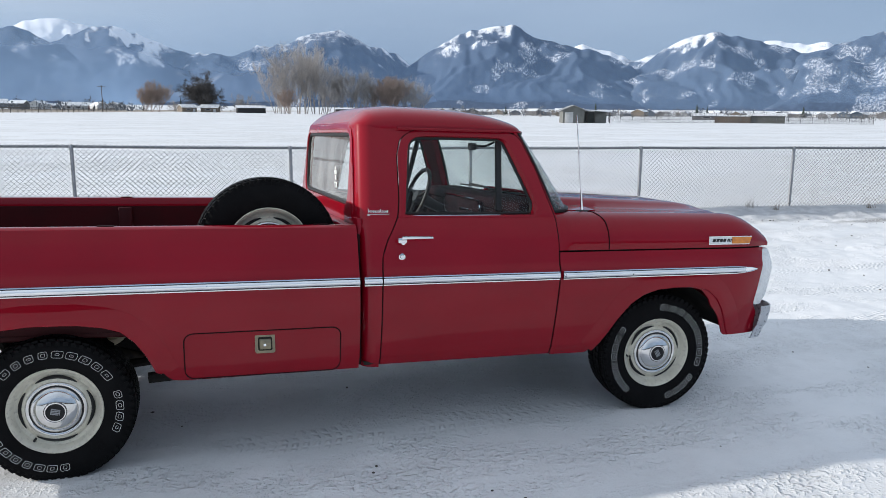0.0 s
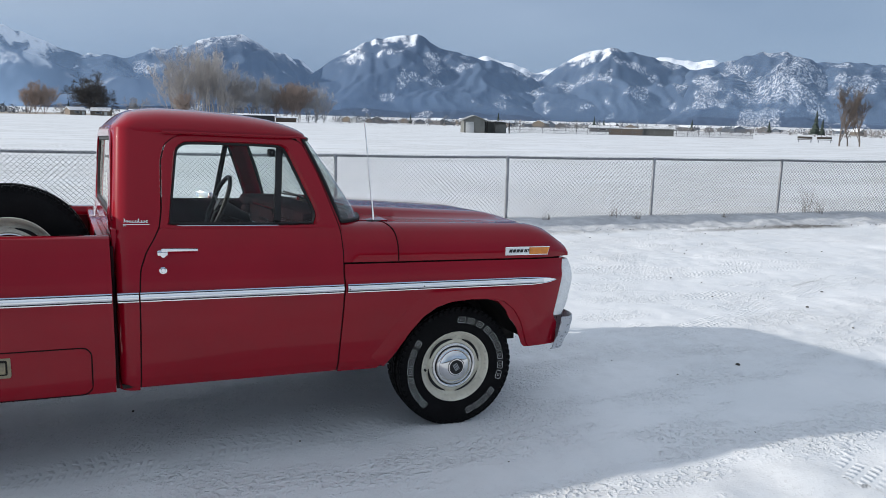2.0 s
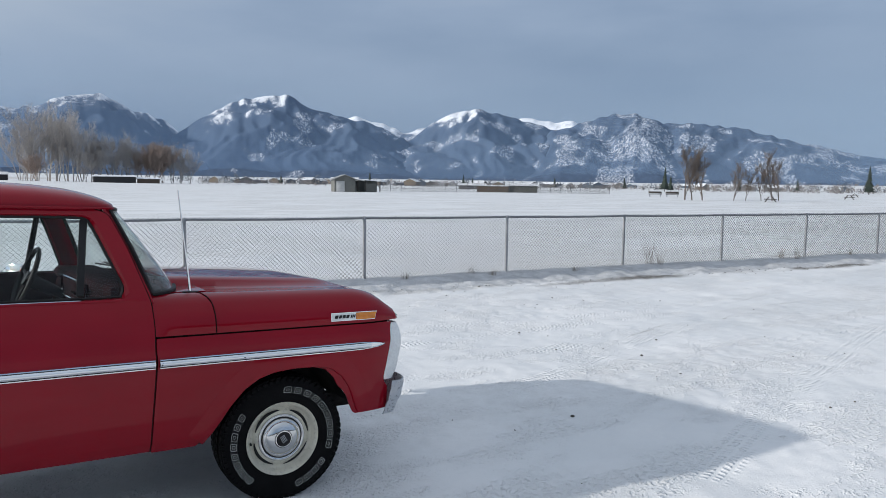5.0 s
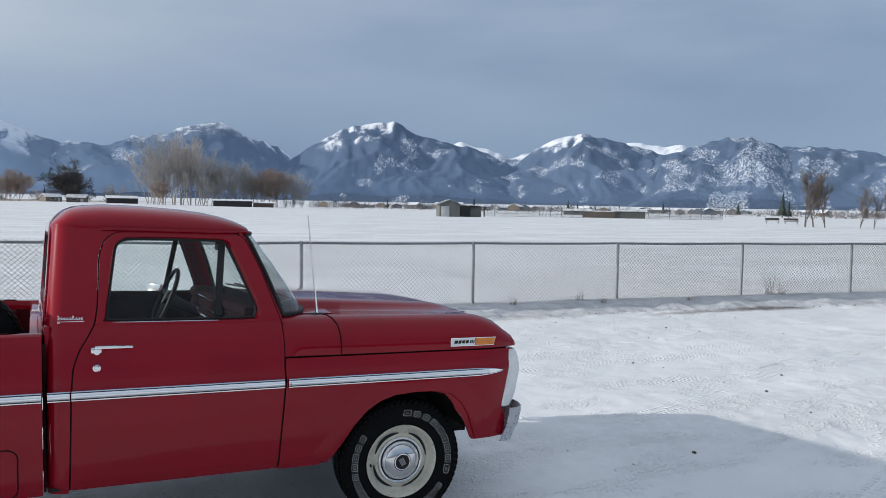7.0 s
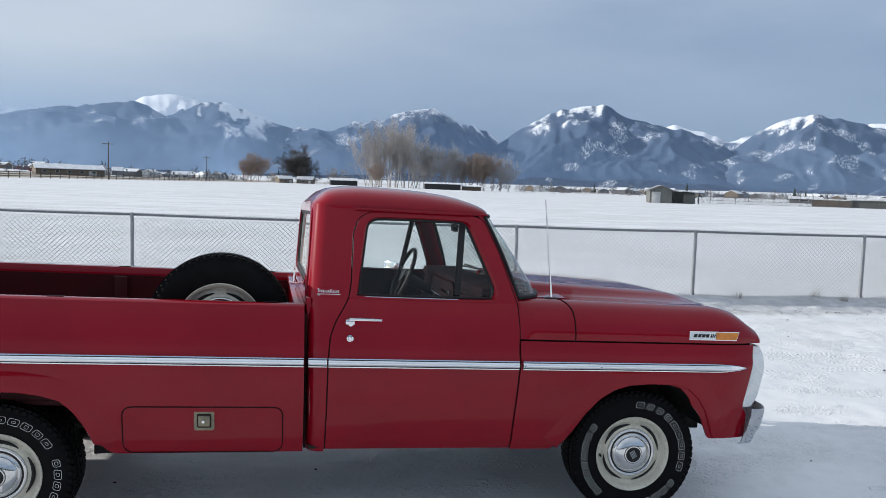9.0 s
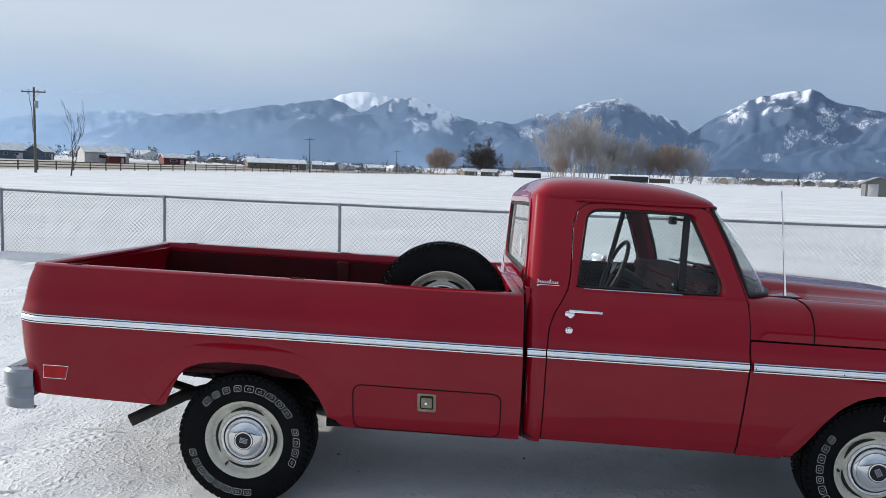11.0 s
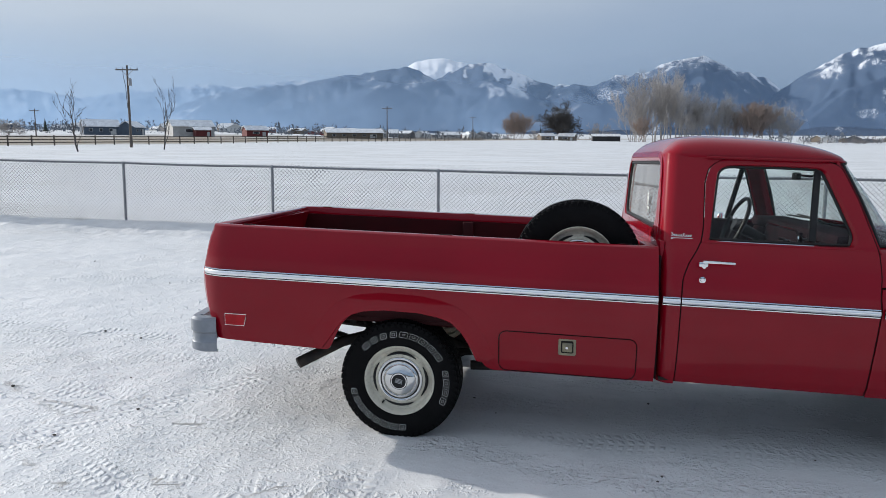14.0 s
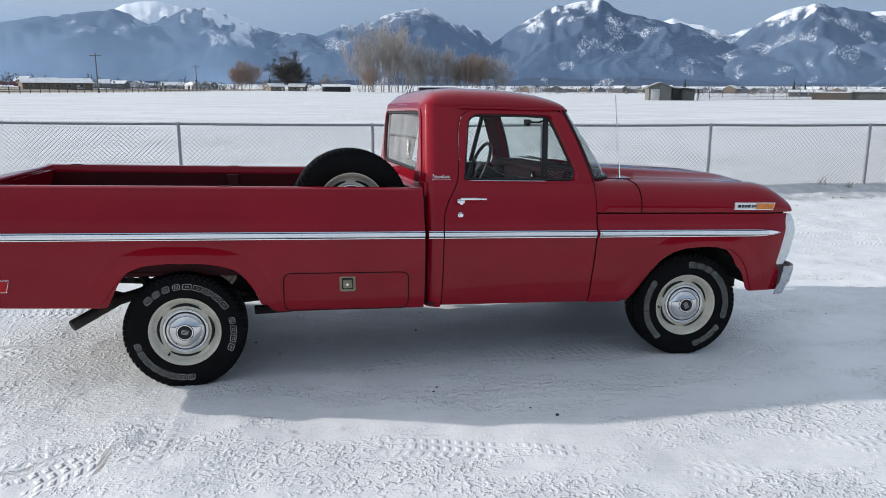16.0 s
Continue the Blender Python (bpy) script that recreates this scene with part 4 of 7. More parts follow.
def bed_floor():
    """Corrugated sheet."""
    ys = np.linspace(-0.86, 0.86, 121)
    return sheet([[(x, y, 0.715 + 0.009 * math.tanh(4 * math.sin(y * 2 * math.pi / 0.15))) for y in ys] for x in (-1.14, 0.15, 1.44)], 0.02, inward=(0, 0, -1))


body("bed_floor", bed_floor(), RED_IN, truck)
body("bed_front_wall", box(boxed((1.455, 0, 0.96), (0.03, 1.84, 0.52), 0.006), (1.45, 0, 1.235), (0.06, 1.8, 0.035), 0.01), RED, truck)


def tailgate():
    P = [[(rear_edge(z) + 0.02 - 0.02 * (1 - (y / 0.86) ** 2), y, z) for z in np.linspace(0.6, 1.235, 16)] for y in np.linspace(-0.87, 0.87, 20)]
    bm = sheet(P, 0.045, inward=(1, 0, 0))
    box(bm, (-1.13, 0, 1.24), (0.07, 1.74, 0.03), 0.012)
    for z in (0.82, 1.06):
        box(bm, (-1.118, 0, z), (0.025, 1.6, 0.05), 0.01)
    return bm


body("tailgate", tailgate(), RED, truck)


def corner_cap():
    """Rounded end of the flank, turned towards the tailgate."""
    P = []
    for z in np.linspace(0.565, 1.238, 22):
        x = rear_edge(z)
        y = -half_width(x, z)
        P.append([(x, y, z), (x - 0.012, y + 0.012, z), (x - 0.016, y + 0.03, z), (x - 0.012, y + 0.06, z), (x + 0.01, y + 0.1, z)])
    return sheet(P, 0.006, inward=(1, 0.3, 0))


both("bed_corner", corner_cap, RED, truck)


def tail_lamp():
    P = [[(rear_edge(z) - 0.022 - 0.018 * math.sin(math.pi * v), -half_width(rear_edge(z), z) + 0.035 + 0.07 * v, z) for v in np.linspace(0, 1, 5)] for z in np.linspace(0.74, 0.94, 9)]
    return sheet(P, 0.02, inward=(1, 0, 0))


both("tail_lamp", tail_lamp, REDLENS, truck, "red tail lamp")


def moulding(xs, z0, h, inset=0.0, taper=0.0):
    """Chrome strip with two proud edges and a white band between."""
    P = []
    for x in xs:
        hh = h
        if taper:
            hh = h * min(1.0, ((xs[-1] - x) / taper) ** 0.5 + 0.06)
        y = lambda z: -half_width(x, z)
        P.append([(x, y(z0 - hh / 2), z0 - hh / 2), (x, y(z0) - 0.012, z0 - hh * 0.46), (x, y(z0) - 0.013, z0 - hh * 0.36), (x, y(z0) - 0.008, z0 - hh * 0.33),
                  (x, y(z0) - 0.0085, z0 + hh * 0.33), (x, y(z0) - 0.013, z0 + hh * 0.36), (x, y(z0) - 0.012, z0 + hh * 0.46), (x, y(z0 + hh / 2), z0 + hh / 2)])
    return sheet(P)


def band(xs, z0, h, out=0.0115):
    return sheet([[(x, -half_width(x, z0) - out, z0 - h / 2), (x, -half_width(x, z0) - out, z0 + h / 2)] for x in xs], 0.002, inward=(0, 1, 0))


def crowned(xs, z0, h, out):
    """The strip's middle band, crowned outwards."""
    vs = np.linspace(-1, 1, 7)
    return sheet([[(x, -half_width(x, z0) - out - 0.006 * (1 - v * v), z0 + h * v / 2) for v in vs] for x in xs], 0.002, inward=(0, 1, 0))


STRIP_Z = 0.9735
for x0, x1, taper in ((-1.19, 1.468, 0), (1.492, 1.585, 0), (1.592, 2.596, 0), (2.618, 3.938, 0.2)):
    xs = np.linspace(x0, x1, max(6, int((x1 - x0) / 0.05)))
    strip = both("side_strip", lambda: moulding(xs, STRIP_Z, 0.050, taper=taper), CHROME, truck, "chrome side strip")
    both("strip_line", lambda: band(xs if not taper else xs[xs < 3.86], STRIP_Z, 0.034, 0.0122), BLACK, strip[0], "thin dark lines")
    both("strip_band", lambda: crowned(xs if not taper else xs[xs < 3.84], STRIP_Z, 0.026, 0.0128), ALU, strip[0], "crowned bright metal band")
for x in (2.632, 3.06):
    part("screw", lathe([(0, -0.004), (0.004, -0.003), (0.0045, 0)], 8, "y"), BLACK, truck).location = (x, -half_width(x, STRIP_Z) - 0.0155, STRIP_Z - RAKE * x)

# cab
XR = lambda z: 1.49 if z < 1.3 else 1.49 + 0.035 * (z - 1.3) / 0.45


def door_rear(z):
    """Rear cut line of the door."""
    pts = ((0.4, 1.583), (0.97, 1.592), (1.1, 1.603), (1.18, 1.632), (1.25, 1.675), (1.3, 1.70), (1.38, 1.714), (1.62, 1.728), (1.70, 1.752), (1.74, 1.80), (1.765, 1.87))
    return float(np.interp(z, [p[0] for p in pts], [p[1] for p in pts]))


def door_front(z):
    pts = ((0.4, 2.574), (0.7, 2.585), (0.97, 2.604), (1.15, 2.612), (1.28, 2.608), (1.32, 2.598), (1.56, 2.522), (1.72, 2.455), (1.75, 2.42), (1.765, 2.36))
    return float(np.interp(z, [p[0] for p in pts], [p[1] for p in pts]))


cabw = lambda x, z: cab_width(z)


def cab_quarter():
    """Corner post behind the door, wrapping round to the back wall."""
    P = []
    for z in np.r_[np.linspace(0.49, 1.24, 26), np.linspace(1.26, 1.77, 26)]:
        w, xr, xd = cab_width(z), XR(z), door_rear(z) - 0.004
        rad = min(0.075, (xd - xr) * 0.8)
        inner = 0.30 if z < 1.27 else 0.125
        row = [(xr - 0.012, -(w - inner), z), (xr - 0.008, -(w - 0.115), z)]
        for a in np.linspace(0, 90, 9):
            row.append((xr + rad - rad * math.cos(radians(a)), -(w - rad) - rad * math.sin(radians(a)), z))
        for t in np.linspace(0.2, 1, 6):
            row.append((xr + rad + (xd - xr - rad) * t, -w, z))
        P.append(row)
    return sheet(P, 0.012, inward=(0, 1, 0))


quarter = both("cab_corner", cab_quarter, RED, truck)


def door_lower():
    return flank(np.linspace(1.583, 2.604, 24), lambda x: 0.505, lambda x: 1.292, left=lambda z: door_rear(z) + 0.003, right=lambda z: door_front(z) - 0.003, rows=40, thick=0.03, width=cabw)


WIN = [(1.768, 1.308), (1.752, 1.325), (1.752, 1.35), (1.79, 1.60), (1.805, 1.675), (1.835, 1.705), (1.88, 1.716), (2.1, 1.719), (2.30, 1.717), (2.345, 1.708), (2.372, 1.67), (2.475, 1.405), (2.488, 1.35), (2.472, 1.318), (2.435, 1.307), (2.1, 1.305)]


def win_loop(n, grow=0.0):
    L = along(curve_at(WIN, 160, True).tolist() + [WIN[0]], n + 1)[:-1]
    c = L.mean(0)
    if grow:
        d = np.roll(L, -1, 0) - np.roll(L, 1, 0)
        nrm = np.stack([-d[:, 1], d[:, 0]], 1)
        nrm /= np.linalg.norm(nrm, axis=1, keepdims=True)
        nrm *= np.sign(((L - c) * nrm).sum(1, keepdims=True))
        L = L + nrm * grow
    return L


def door_upper():
    """Frame round the window opening: outer cut line to inner opening."""
    zs = np.linspace(1.29, 1.765, 24)
    outer = [(door_rear(z) + 0.003, z) for z in zs] + [(x, 1.765) for x in np.linspace(door_rear(1.765), door_front(1.765), 18)[1:-1]] + [(door_front(z) - 0.003, z) for z in zs[::-1]]
    outer += [(x, 1.29) for x in np.linspace(door_front(1.29), door_rear(1.29), 20)[1:-1]]
    n = 120
    outer = np.array(outer)
    inner = win_loop(n)
    c = inner.mean(0)
    ang = lambda P: np.arctan2((P[:, 1] - c[1]) / 0.5, P[:, 0] - c[0])
    # walk both loops by the same sense from the same corner, matched by angle
    oa = ang(outer)
    order = np.argsort(oa)
    oa, outer = oa[order], outer[order]
    ia = ang(inner)
    P = []
    for k in np.argsort(ia):
        a = ia[k]
        ox = np.interp(a, np.r_[oa[-1] - 2 * math.pi, oa, oa[0] + 2 * math.pi], np.r_[outer[-1, 0], outer[:, 0], outer[0, 0]])
        oz = np.interp(a, np.r_[oa[-1] - 2 * math.pi, oa, oa[0] + 2 * math.pi], np.r_[outer[-1, 1], outer[:, 1], outer[0, 1]])
        ix, iz = inner[k]
        row = []
        for t in (0.0, 0.3, 0.6, 0.85, 1.0):
            x, z = ox + (ix - ox) * t, oz + (iz - oz) * t
            row.append((x, -cab_width(z) - (0.004 if 0 < t < 1 else 0.0) + (0.012 if t == 1 else 0), z))
        row.append((ix, -cab_width(iz) + 0.05, iz))
        P.append(row)
    return sheet(P, 0.006, inward=(0, 1, 0), close=True)


doors = both("door", door_lower, RED, truck)
for d, sgn in zip(doors, (1, -1)):
    for name, make, material, label in (("window_frame", door_upper, RED, ""),):
        bm = make()
        if sgn < 0:
            bmesh.ops.scale(bm, vec=(1, -1, 1), verts=bm.verts)
        body(name, bm, material, d, label)
    # rubber seal, glass and the slim black post of the vent window
    loop = win_loop(96, -0.004)
    body("seal", tube(bmesh.new(), [(x, sgn * (-cab_width(z) + 0.03), z) for x, z in np.vstack([loop, loop[:1]])], 0.009, 6, False), BLACK, d, "black rubber window seal")
    bm = bmesh.new()
    bm.faces.new([bm.verts.new((x, sgn * (-cab_width(z) + 0.034), z)) for x, z in win_loop(60, 0.004)])
    g = body("window_glass", bm, GLASS, d, "clear side window glass")
    g.visible_shadow = False
    body("vent_post", boxed((2.308, sgn * -0.815, 1.512), (0.034, 0.022, 0.41), 0.004, pose(0, 0, 0, sgn * -21.0, 8.0, 0)), BLACK, d, "black vent window post")
    body("door_inner", boxed((2.1, sgn * -0.885, 0.93), (0.98, 0.03, 0.76), 0.01), VINYL, d, "dark maroon inner door panel")
    body("sill_trim", boxed((2.03, sgn * -0.922, 1.302), (0.50, 0.006, 0.010), 0.002), CHROME, d, "thin bright window sill trim")
    h = body("door_handle", tube(boxed((1.70, sgn * -1.004, 1.182), (0.05, 0.022, 0.03), 0.008), [(1.695, sgn * -1.018, 1.197), (1.76, sgn * -1.024, 1.198), (1.86, sgn * -1.02, 1.196)], [0.009, 0.0085, 0.007], 8), CHROME, d, "chrome door handle")
    bm = lathe([(0, -0.016), (0.012, -0.016), (0.014, -0.008), (0.014, 0)], 14, "y")
    bmesh.ops.scale(bm, vec=(1, sgn, 1), verts=bm.verts)
    bmesh.ops.translate(bm, vec=(1.703, sgn * -0.998, 1.172), verts=bm.verts)
    body("push_button", bm, CHROME, h)
    bm = lathe([(0, -0.008), (0.009, -0.008), (0.011, -0.004), (0.018, -0.003), (0.019, 0.002)], 16, "y")
    bmesh.ops.scale(bm, vec=(1, sgn, 1), verts=bm.verts)
    bmesh.ops.translate(bm, vec=(1.703, sgn * -0.987, 1.093), verts=bm.verts)
    body("lock", bm, CHROME, d, "round chrome key lock")



def door_joint():
    zs = np.linspace(0.505, 1.76, 60)
    path = [(door_rear(z), -cab_width(z) + 0.003, z) for z in zs] + [(x, -cab_width(1.765) + 0.003, 1.767) for x in np.linspace(1.9, 2.33, 8)] + [(door_front(z), -cab_width(z) + 0.002, z) for z in zs[::-1]]
    return tubed(path, 0.0033, 5)


both("door_joint", door_joint, GAP, truck)
# dark joints behind the cut lines
both("joint_backing", lambda: sheet([[(x, -cab_width(z) + 0.02, z) for z in np.linspace(0.5, 1.3, 20)] for x in (1.55, 1.65)], 0.004, inward=(0, 1, 0)), GAP, truck)
both("joint_backing", lambda: sheet([[(x, -cab_width(z) + 0.03, z) for z in np.linspace(0.5, 1.3, 20)] for x in (2.55, 2.66)], 0.004, inward=(0, 1, 0)), GAP, truck)
both("cab_gap", lambda: boxed((1.481, -0.93, 0.86), (0.012, 0.06, 0.7)), GAP, truck)
both("rocker", lambda: sheet([[(x, -0.955, 0.503), (x, -0.965, 0.51), (x, -0.958, 0.522), (x, -0.92, 0.522)] for x in np.linspace(1.5, 2.86, 12)], 0.006, inward=(0, 1, 0)), UNDER, truck)


def roof_edge(n=72):
    """Plan of the roof at its gutter, counter-clockwise."""
    half = [(2.535, 0.0), (2.533, 0.2), (2.525, 0.45), (2.505, 0.62), (2.465, 0.72), (2.36, 0.758), (2.1, 0.762), (1.8, 0.760), (1.66, 0.756), (1.59, 0.750), (1.545, 0.725), (1.522, 0.67), (1.516, 0.58), (1.514, 0.3), (1.513, 0.0)]
    full = half + [(x, -y) for x, y in half[-2:0:-1]]
    return curve_at(full, n, True)


def roof_top(x):
    return float(np.interp(x, (1.5, 1.6, 1.75, 1.95, 2.15, 2.3, 2.48), (1.825, 1.882, 1.898, 1.897, 1.888, 1.872, 1.836)))


def roof():
    E = roof_edge()
    cx, cy = 2.0, 0.0
    P = []
    ss = [0.997, 0.999, 1.0, 0.998, 0.985, 0.965, 0.94, 0.9, 0.85, 0.76, 0.62, 0.45, 0.25, 0.02]
    zs = [-0.018, -0.018, -0.004, None]
    for x, y in E:
        row = []
        for i, s in enumerate(ss):
            px, py = cx + (x - cx) * s, cy + (y - cy) * s
            if i < 3:
                z = 1.772 + zs[i]
            else:
                top = roof_top(px) - 0.02 * (py / 0.75) ** 2
                z = 1.772 + (top - 1.772) * (1 - s ** 9) ** 0.62
            row.append((px, py, z))
        P.append(row)
    return sheet(P, 0.01, inward=(0, 0, -1), close=True)


bm = roof()
roof_ob = body("roof", bm, RED, truck, angle=50)
body("headliner", boxed((2.0, 0, 1.755), (0.9, 1.4, 0.012)), VINYL, roof_ob)
E2 = roof_edge(96)
for sgn in (-1, 1):
    gutter = sorted((x, y) for x, y in E2 if y * sgn > 0.3 and x > 1.74)
    body("drip_rail", tubed([(2.0 + (x - 2.0) * 1.008, y * 1.012, 1.762) for x, y in gutter], 0.0065, 6), RED, roof_ob, "thin gutter along the roof edge")
body("visor_trim", tube(bmesh.new(), [(2.52 - 0.06 * abs(y / 0.7) ** 3, y, 1.756) for y in np.linspace(-0.72, 0.72, 18)], 0.012, 6), CHROME, roof_ob, "bright trim over the windshield")


def back_wall():
    """Back of the cab round its window."""
    n = 80
    inner = along(rounded(1.34, 0.385, 0.07, 6, 0, 1.535) + [rounded(1.34, 0.385, 0.07, 6, 0, 1.535)[0]], n + 1)[:-1]
    outer = along(rounded(1.50, 0.53, 0.10, 6, 0, 1.525) + [rounded(1.50, 0.53, 0.10, 6, 0, 1.525)[0]], n + 1)[:-1]
    P = []
    for (iy, iz), (oy, oz) in zip(inner, outer):
        oy *= (cab_width(min(max(oz, 1.26), 1.76)) - 0.085) / 0.75
        X = lambda z: XR(z) - 0.012
        P.append([(X(oz) + 0.003, oy, oz), (X(iz) - 0.002, oy + (iy - oy) * 0.5, oz + (iz - oz) * 0.5), (X(iz), oy + (iy - oy) * 0.9, oz + (iz - oz) * 0.9), (X(iz) + 0.02, iy, iz), (X(iz) + 0.04, iy, iz)])
    return sheet(P, 0.005, inward=(1, 0, 0), close=True)


back = body("cab_back", back_wall(), RED, truck)
body("cab_back_panel", boxed((1.495, 0, 0.9), (0.025, 1.84, 0.78), 0.006), RED, back)
body("back_belt", sheet([[(1.478 + 0.02 * (abs(y) / 0.9) ** 6, y, z) for z in np.linspace(1.2, 1.34, 8)] for y in np.linspace(-0.86, 0.86, 16)], 0.01, inward=(1, 0, 0)), RED, back)
rw = rounded(1.33, 0.375, 0.066, 6, 0, 1.535)
body("window_gasket", tube(bmesh.new(), [(XR(z) + 0.006, y, z) for y, z in rw + rw[:1]], 0.012, 6, False), BLACK, back, "black rubber window gasket")
bm = bmesh.new()
bm.faces.new([bm.verts.new((XR(z) + 0.01, y, z)) for y, z in rw])
# pale film raised here to imitate the window's bright reflection
rear_glass = body("rear_window", bm, glass_material("rear_glass", (0.82, 0.85, 0.86), dirt=0.2), back, "rear window glass with a white decal")
rear_glass.visible_shadow = False
# white decal: a small upright emblem of plain strokes
bm = bmesh.new()
for dy, dz, sy, sz in ((0, 0.03, 0.06, 0.022), (0, 0.0, 0.035, 0.028), (0, -0.032, 0.08, 0.01), (-0.02, -0.05, 0.012, 0.02), (0.02, -0.05, 0.012, 0.02), (0, 0.055, 0.02, 0.018)):
    box(bm, (XR(1.47) + 0.003, -0.28 + dy, 1.47 + dz), (0.002, sy, sz))
body("decal", bm, LETTER, rear_glass, "small white window decal")


def screen_edge(v):
    """Side edge of the windshield: place along the truck and half-width, v from sill to roof."""
    return 2.628 + (2.462 - 2.628) * v, 0.868 + (0.712 - 0.868) * v


def windshield(n=30, m=14):
    """Glass that wraps round at both ends."""
    P = []
    for a in np.linspace(-math.pi / 2, math.pi / 2, n):
        row = []
        for v in np.linspace(0, 1, m):
            xe, ye = screen_edge(v)
            row.append((xe + (0.25 - 0.155 * v) * math.cos(a) ** 0.85 + 0.012 * math.sin(math.pi * v), ye * math.sin(a), 1.318 + (1.756 - 1.318) * v + 0.02 * math.cos(a) * (1 - v)))
        P.append(row)
    return P


wsh = body("windshield", sheet(windshield()), SCREEN, truck, "wide curved windshield glass, pale film standing in for sky reflection")
wsh.visible_shadow = False
W = windshield(40, 20)
edge = [W[0][j] for j in range(20)] + [W[i][-1] for i in range(40)] + [W[-1][j] for j in range(19, -1, -1)] + [W[i][0] for i in range(39, -1, -1)]
body("windshield_trim", tube(bmesh.new(), edge, 0.013, 6, False), BLACK, wsh, "black rubber windshield surround")


def a_pillar():
    """Slanting post between door and windshield."""
    P = []
    for z in np.linspace(1.28, 1.768, 20):
        v = (z - 1.318) / 0.438
        xa, ya = door_front(z) - 0.002 if z < 1.75 else door_front(1.75), cab_width(z)
        xw, yw = screen_edge(min(max(v, -0.1), 1.0))
        xw = max(xw, xa + 0.012)
        P.append([(xa, -ya, z), (xa + (xw - xa) * 0.35, -ya - 0.001, z), (xa + (xw - xa) * 0.7, -(ya * 0.5 + yw * 0.5), z), (xw, -yw, z), (xw - 0.01, -yw + 0.04, z), (xw - 0.05, -yw + 0.04, z)])
    return sheet(P, 0.008, inward=(-0.3, 1, 0))


both("pillar", a_pillar, RED, truck)


def upper_section(x):
    """Cross-section of cowl, hood and nose above the fender line: rows of (half-width, height)."""
    k = np.clip((x - 3.72) / 0.34, 0, 1)                # nose rounding
    drop = 0.11 * k ** 2.8
    fall = 0.15 * np.clip((x - 3.66) / 0.4, 0, 1) ** 2.2
    f = np.clip((x - 2.7) / 1.2, 0, 1)
    w = half_width(x, 1.107)
    sh = 1.311 - 0.016 * f - drop                        # shoulder height
    mid = 1.387 - 0.05 * f - fall                # centre height
    return [(w, 1.107), (w + 0.001, 1.107 + (sh - 1.107) * 0.22), (w - 0.012, 1.107 + (sh - 1.107) * 0.5), (w - 0.038, 1.107 + (sh - 1.107) * 0.76), (w - 0.075, sh - 0.018), (w - 0.125, sh), (w - 0.16, sh + 0.004), (w - 0.20, sh - 0.006),
            (0.66, sh + 0.008), (0.60, sh + 0.014), (0.565, mid - 0.022), (0.53, mid - 0.008), (0.42, mid - 0.004), (0.2, mid), (0.0, mid + 0.002)]


def upper_skin(xs, right_only=False):
    P = []
    for x in xs:
        s = upper_section(x)
        row = [(x, -w, z) for w, z in s]
        if not right_only:
            row += [(x, w, z) for w, z in s[-2::-1]]
        P.append(row)
    return P


# clamshell hood, its nose rolled over towards the grille
hx = np.r_[np.linspace(2.80, 3.7, 28), np.linspace(3.72, 4.06, 22)]
hood = body("hood", sheet(upper_skin(hx), 0.012, inward=(0, 0, -1)), RED, truck)
nose = upper_skin([4.06])[0]
body("hood_nose", sheet([[(4.06, y, z) for _, y, z in nose], [(4.078, y * 0.985, 1.107 + (z - 1.107) * 0.72) for _, y, z in nose], [(4.085, y * 0.975, 1.107 + (z - 1.107) * 0.35) for _, y, z in nose], [(4.082, y * 0.97, 1.106) for _, y, z in nose]], 0.006, inward=(-1, 0, 0)), RED, hood)


def cowl_side():
    xs = np.linspace(2.612, 2.92, 12)
    P = []
    for x in xs:
        s = [(w + 0.001, z + 0.001) for w, z in upper_section(max(x, 2.7))[:8]]
        P.append([(x, -min(w, cab_width(z) if z < 1.3 and x < 2.66 else 9), z) for w, z in s])
    return sheet(P, 0.012, inward=(0, 1, -0.3))


cowl = both("cowl_side", cowl_side, RED, truck)
body("cowl_top", sheet([[(x, y, 1.318 + 0.03 * (1 - (y / 0.8) ** 2) * (x - 2.6) / 0.3) for y in np.linspace(-0.80, 0.80, 18)] for x in np.linspace(2.66, 2.93, 6)], 0.01, inward=(0, 0, -1)), RED, cowl[0])


def hood_joint():
    """Dark cut line that sweeps down from the windshield to the fender seam."""
    path = []
    for (w, z), x in zip(upper_section(2.92)[:12], (2.923, 2.922, 2.92, 2.914, 2.902, 2.886, 2.872, 2.858, 2.83, 2.815, 2.80, 2.79)):
        path.append((x, -w - 0.001, z + 0.0015))
    return tubed(curve_at(path, 40), 0.0035, 5)


both("hood_joint", hood_joint, GAP, hood)
for sgn in (-1, 1):
    body("wiper", tube(tubed([(2.80, sgn * 0.28, 1.345), (2.775, sgn * 0.5, 1.372), (2.735, sgn * 0.70, 1.385)], 0.007, 6), [(2.785, sgn * 0.42, 1.368), (2.70, sgn * 0.80, 1.372)], 0.006, 5), BLACK, truck, "black windshield wiper")

# front fenders
fend_x = np.r_[np.linspace(2.604, 2.86, 10), np.linspace(2.87, 3.78, 60), np.linspace(3.8, 4.02, 12)]


def fender_front(z):
    return float(np.interp(z, (0.5, 0.6, 0.70, 0.735, 0.76, 0.9, 1.1), (3.985, 3.985, 3.975, 3.945, 3.940, 3.972, 4.018)))


fender = both("front_fender", lambda: flank(fend_x, arch_front, lambda x: 1.098, left=lambda z: door_front(z) + 0.006, right=fender_front, rows=36), RED, truck)
both("wheel_lip", lambda: lip(arch_front, 2.845, 3.775), RED, fender[0])
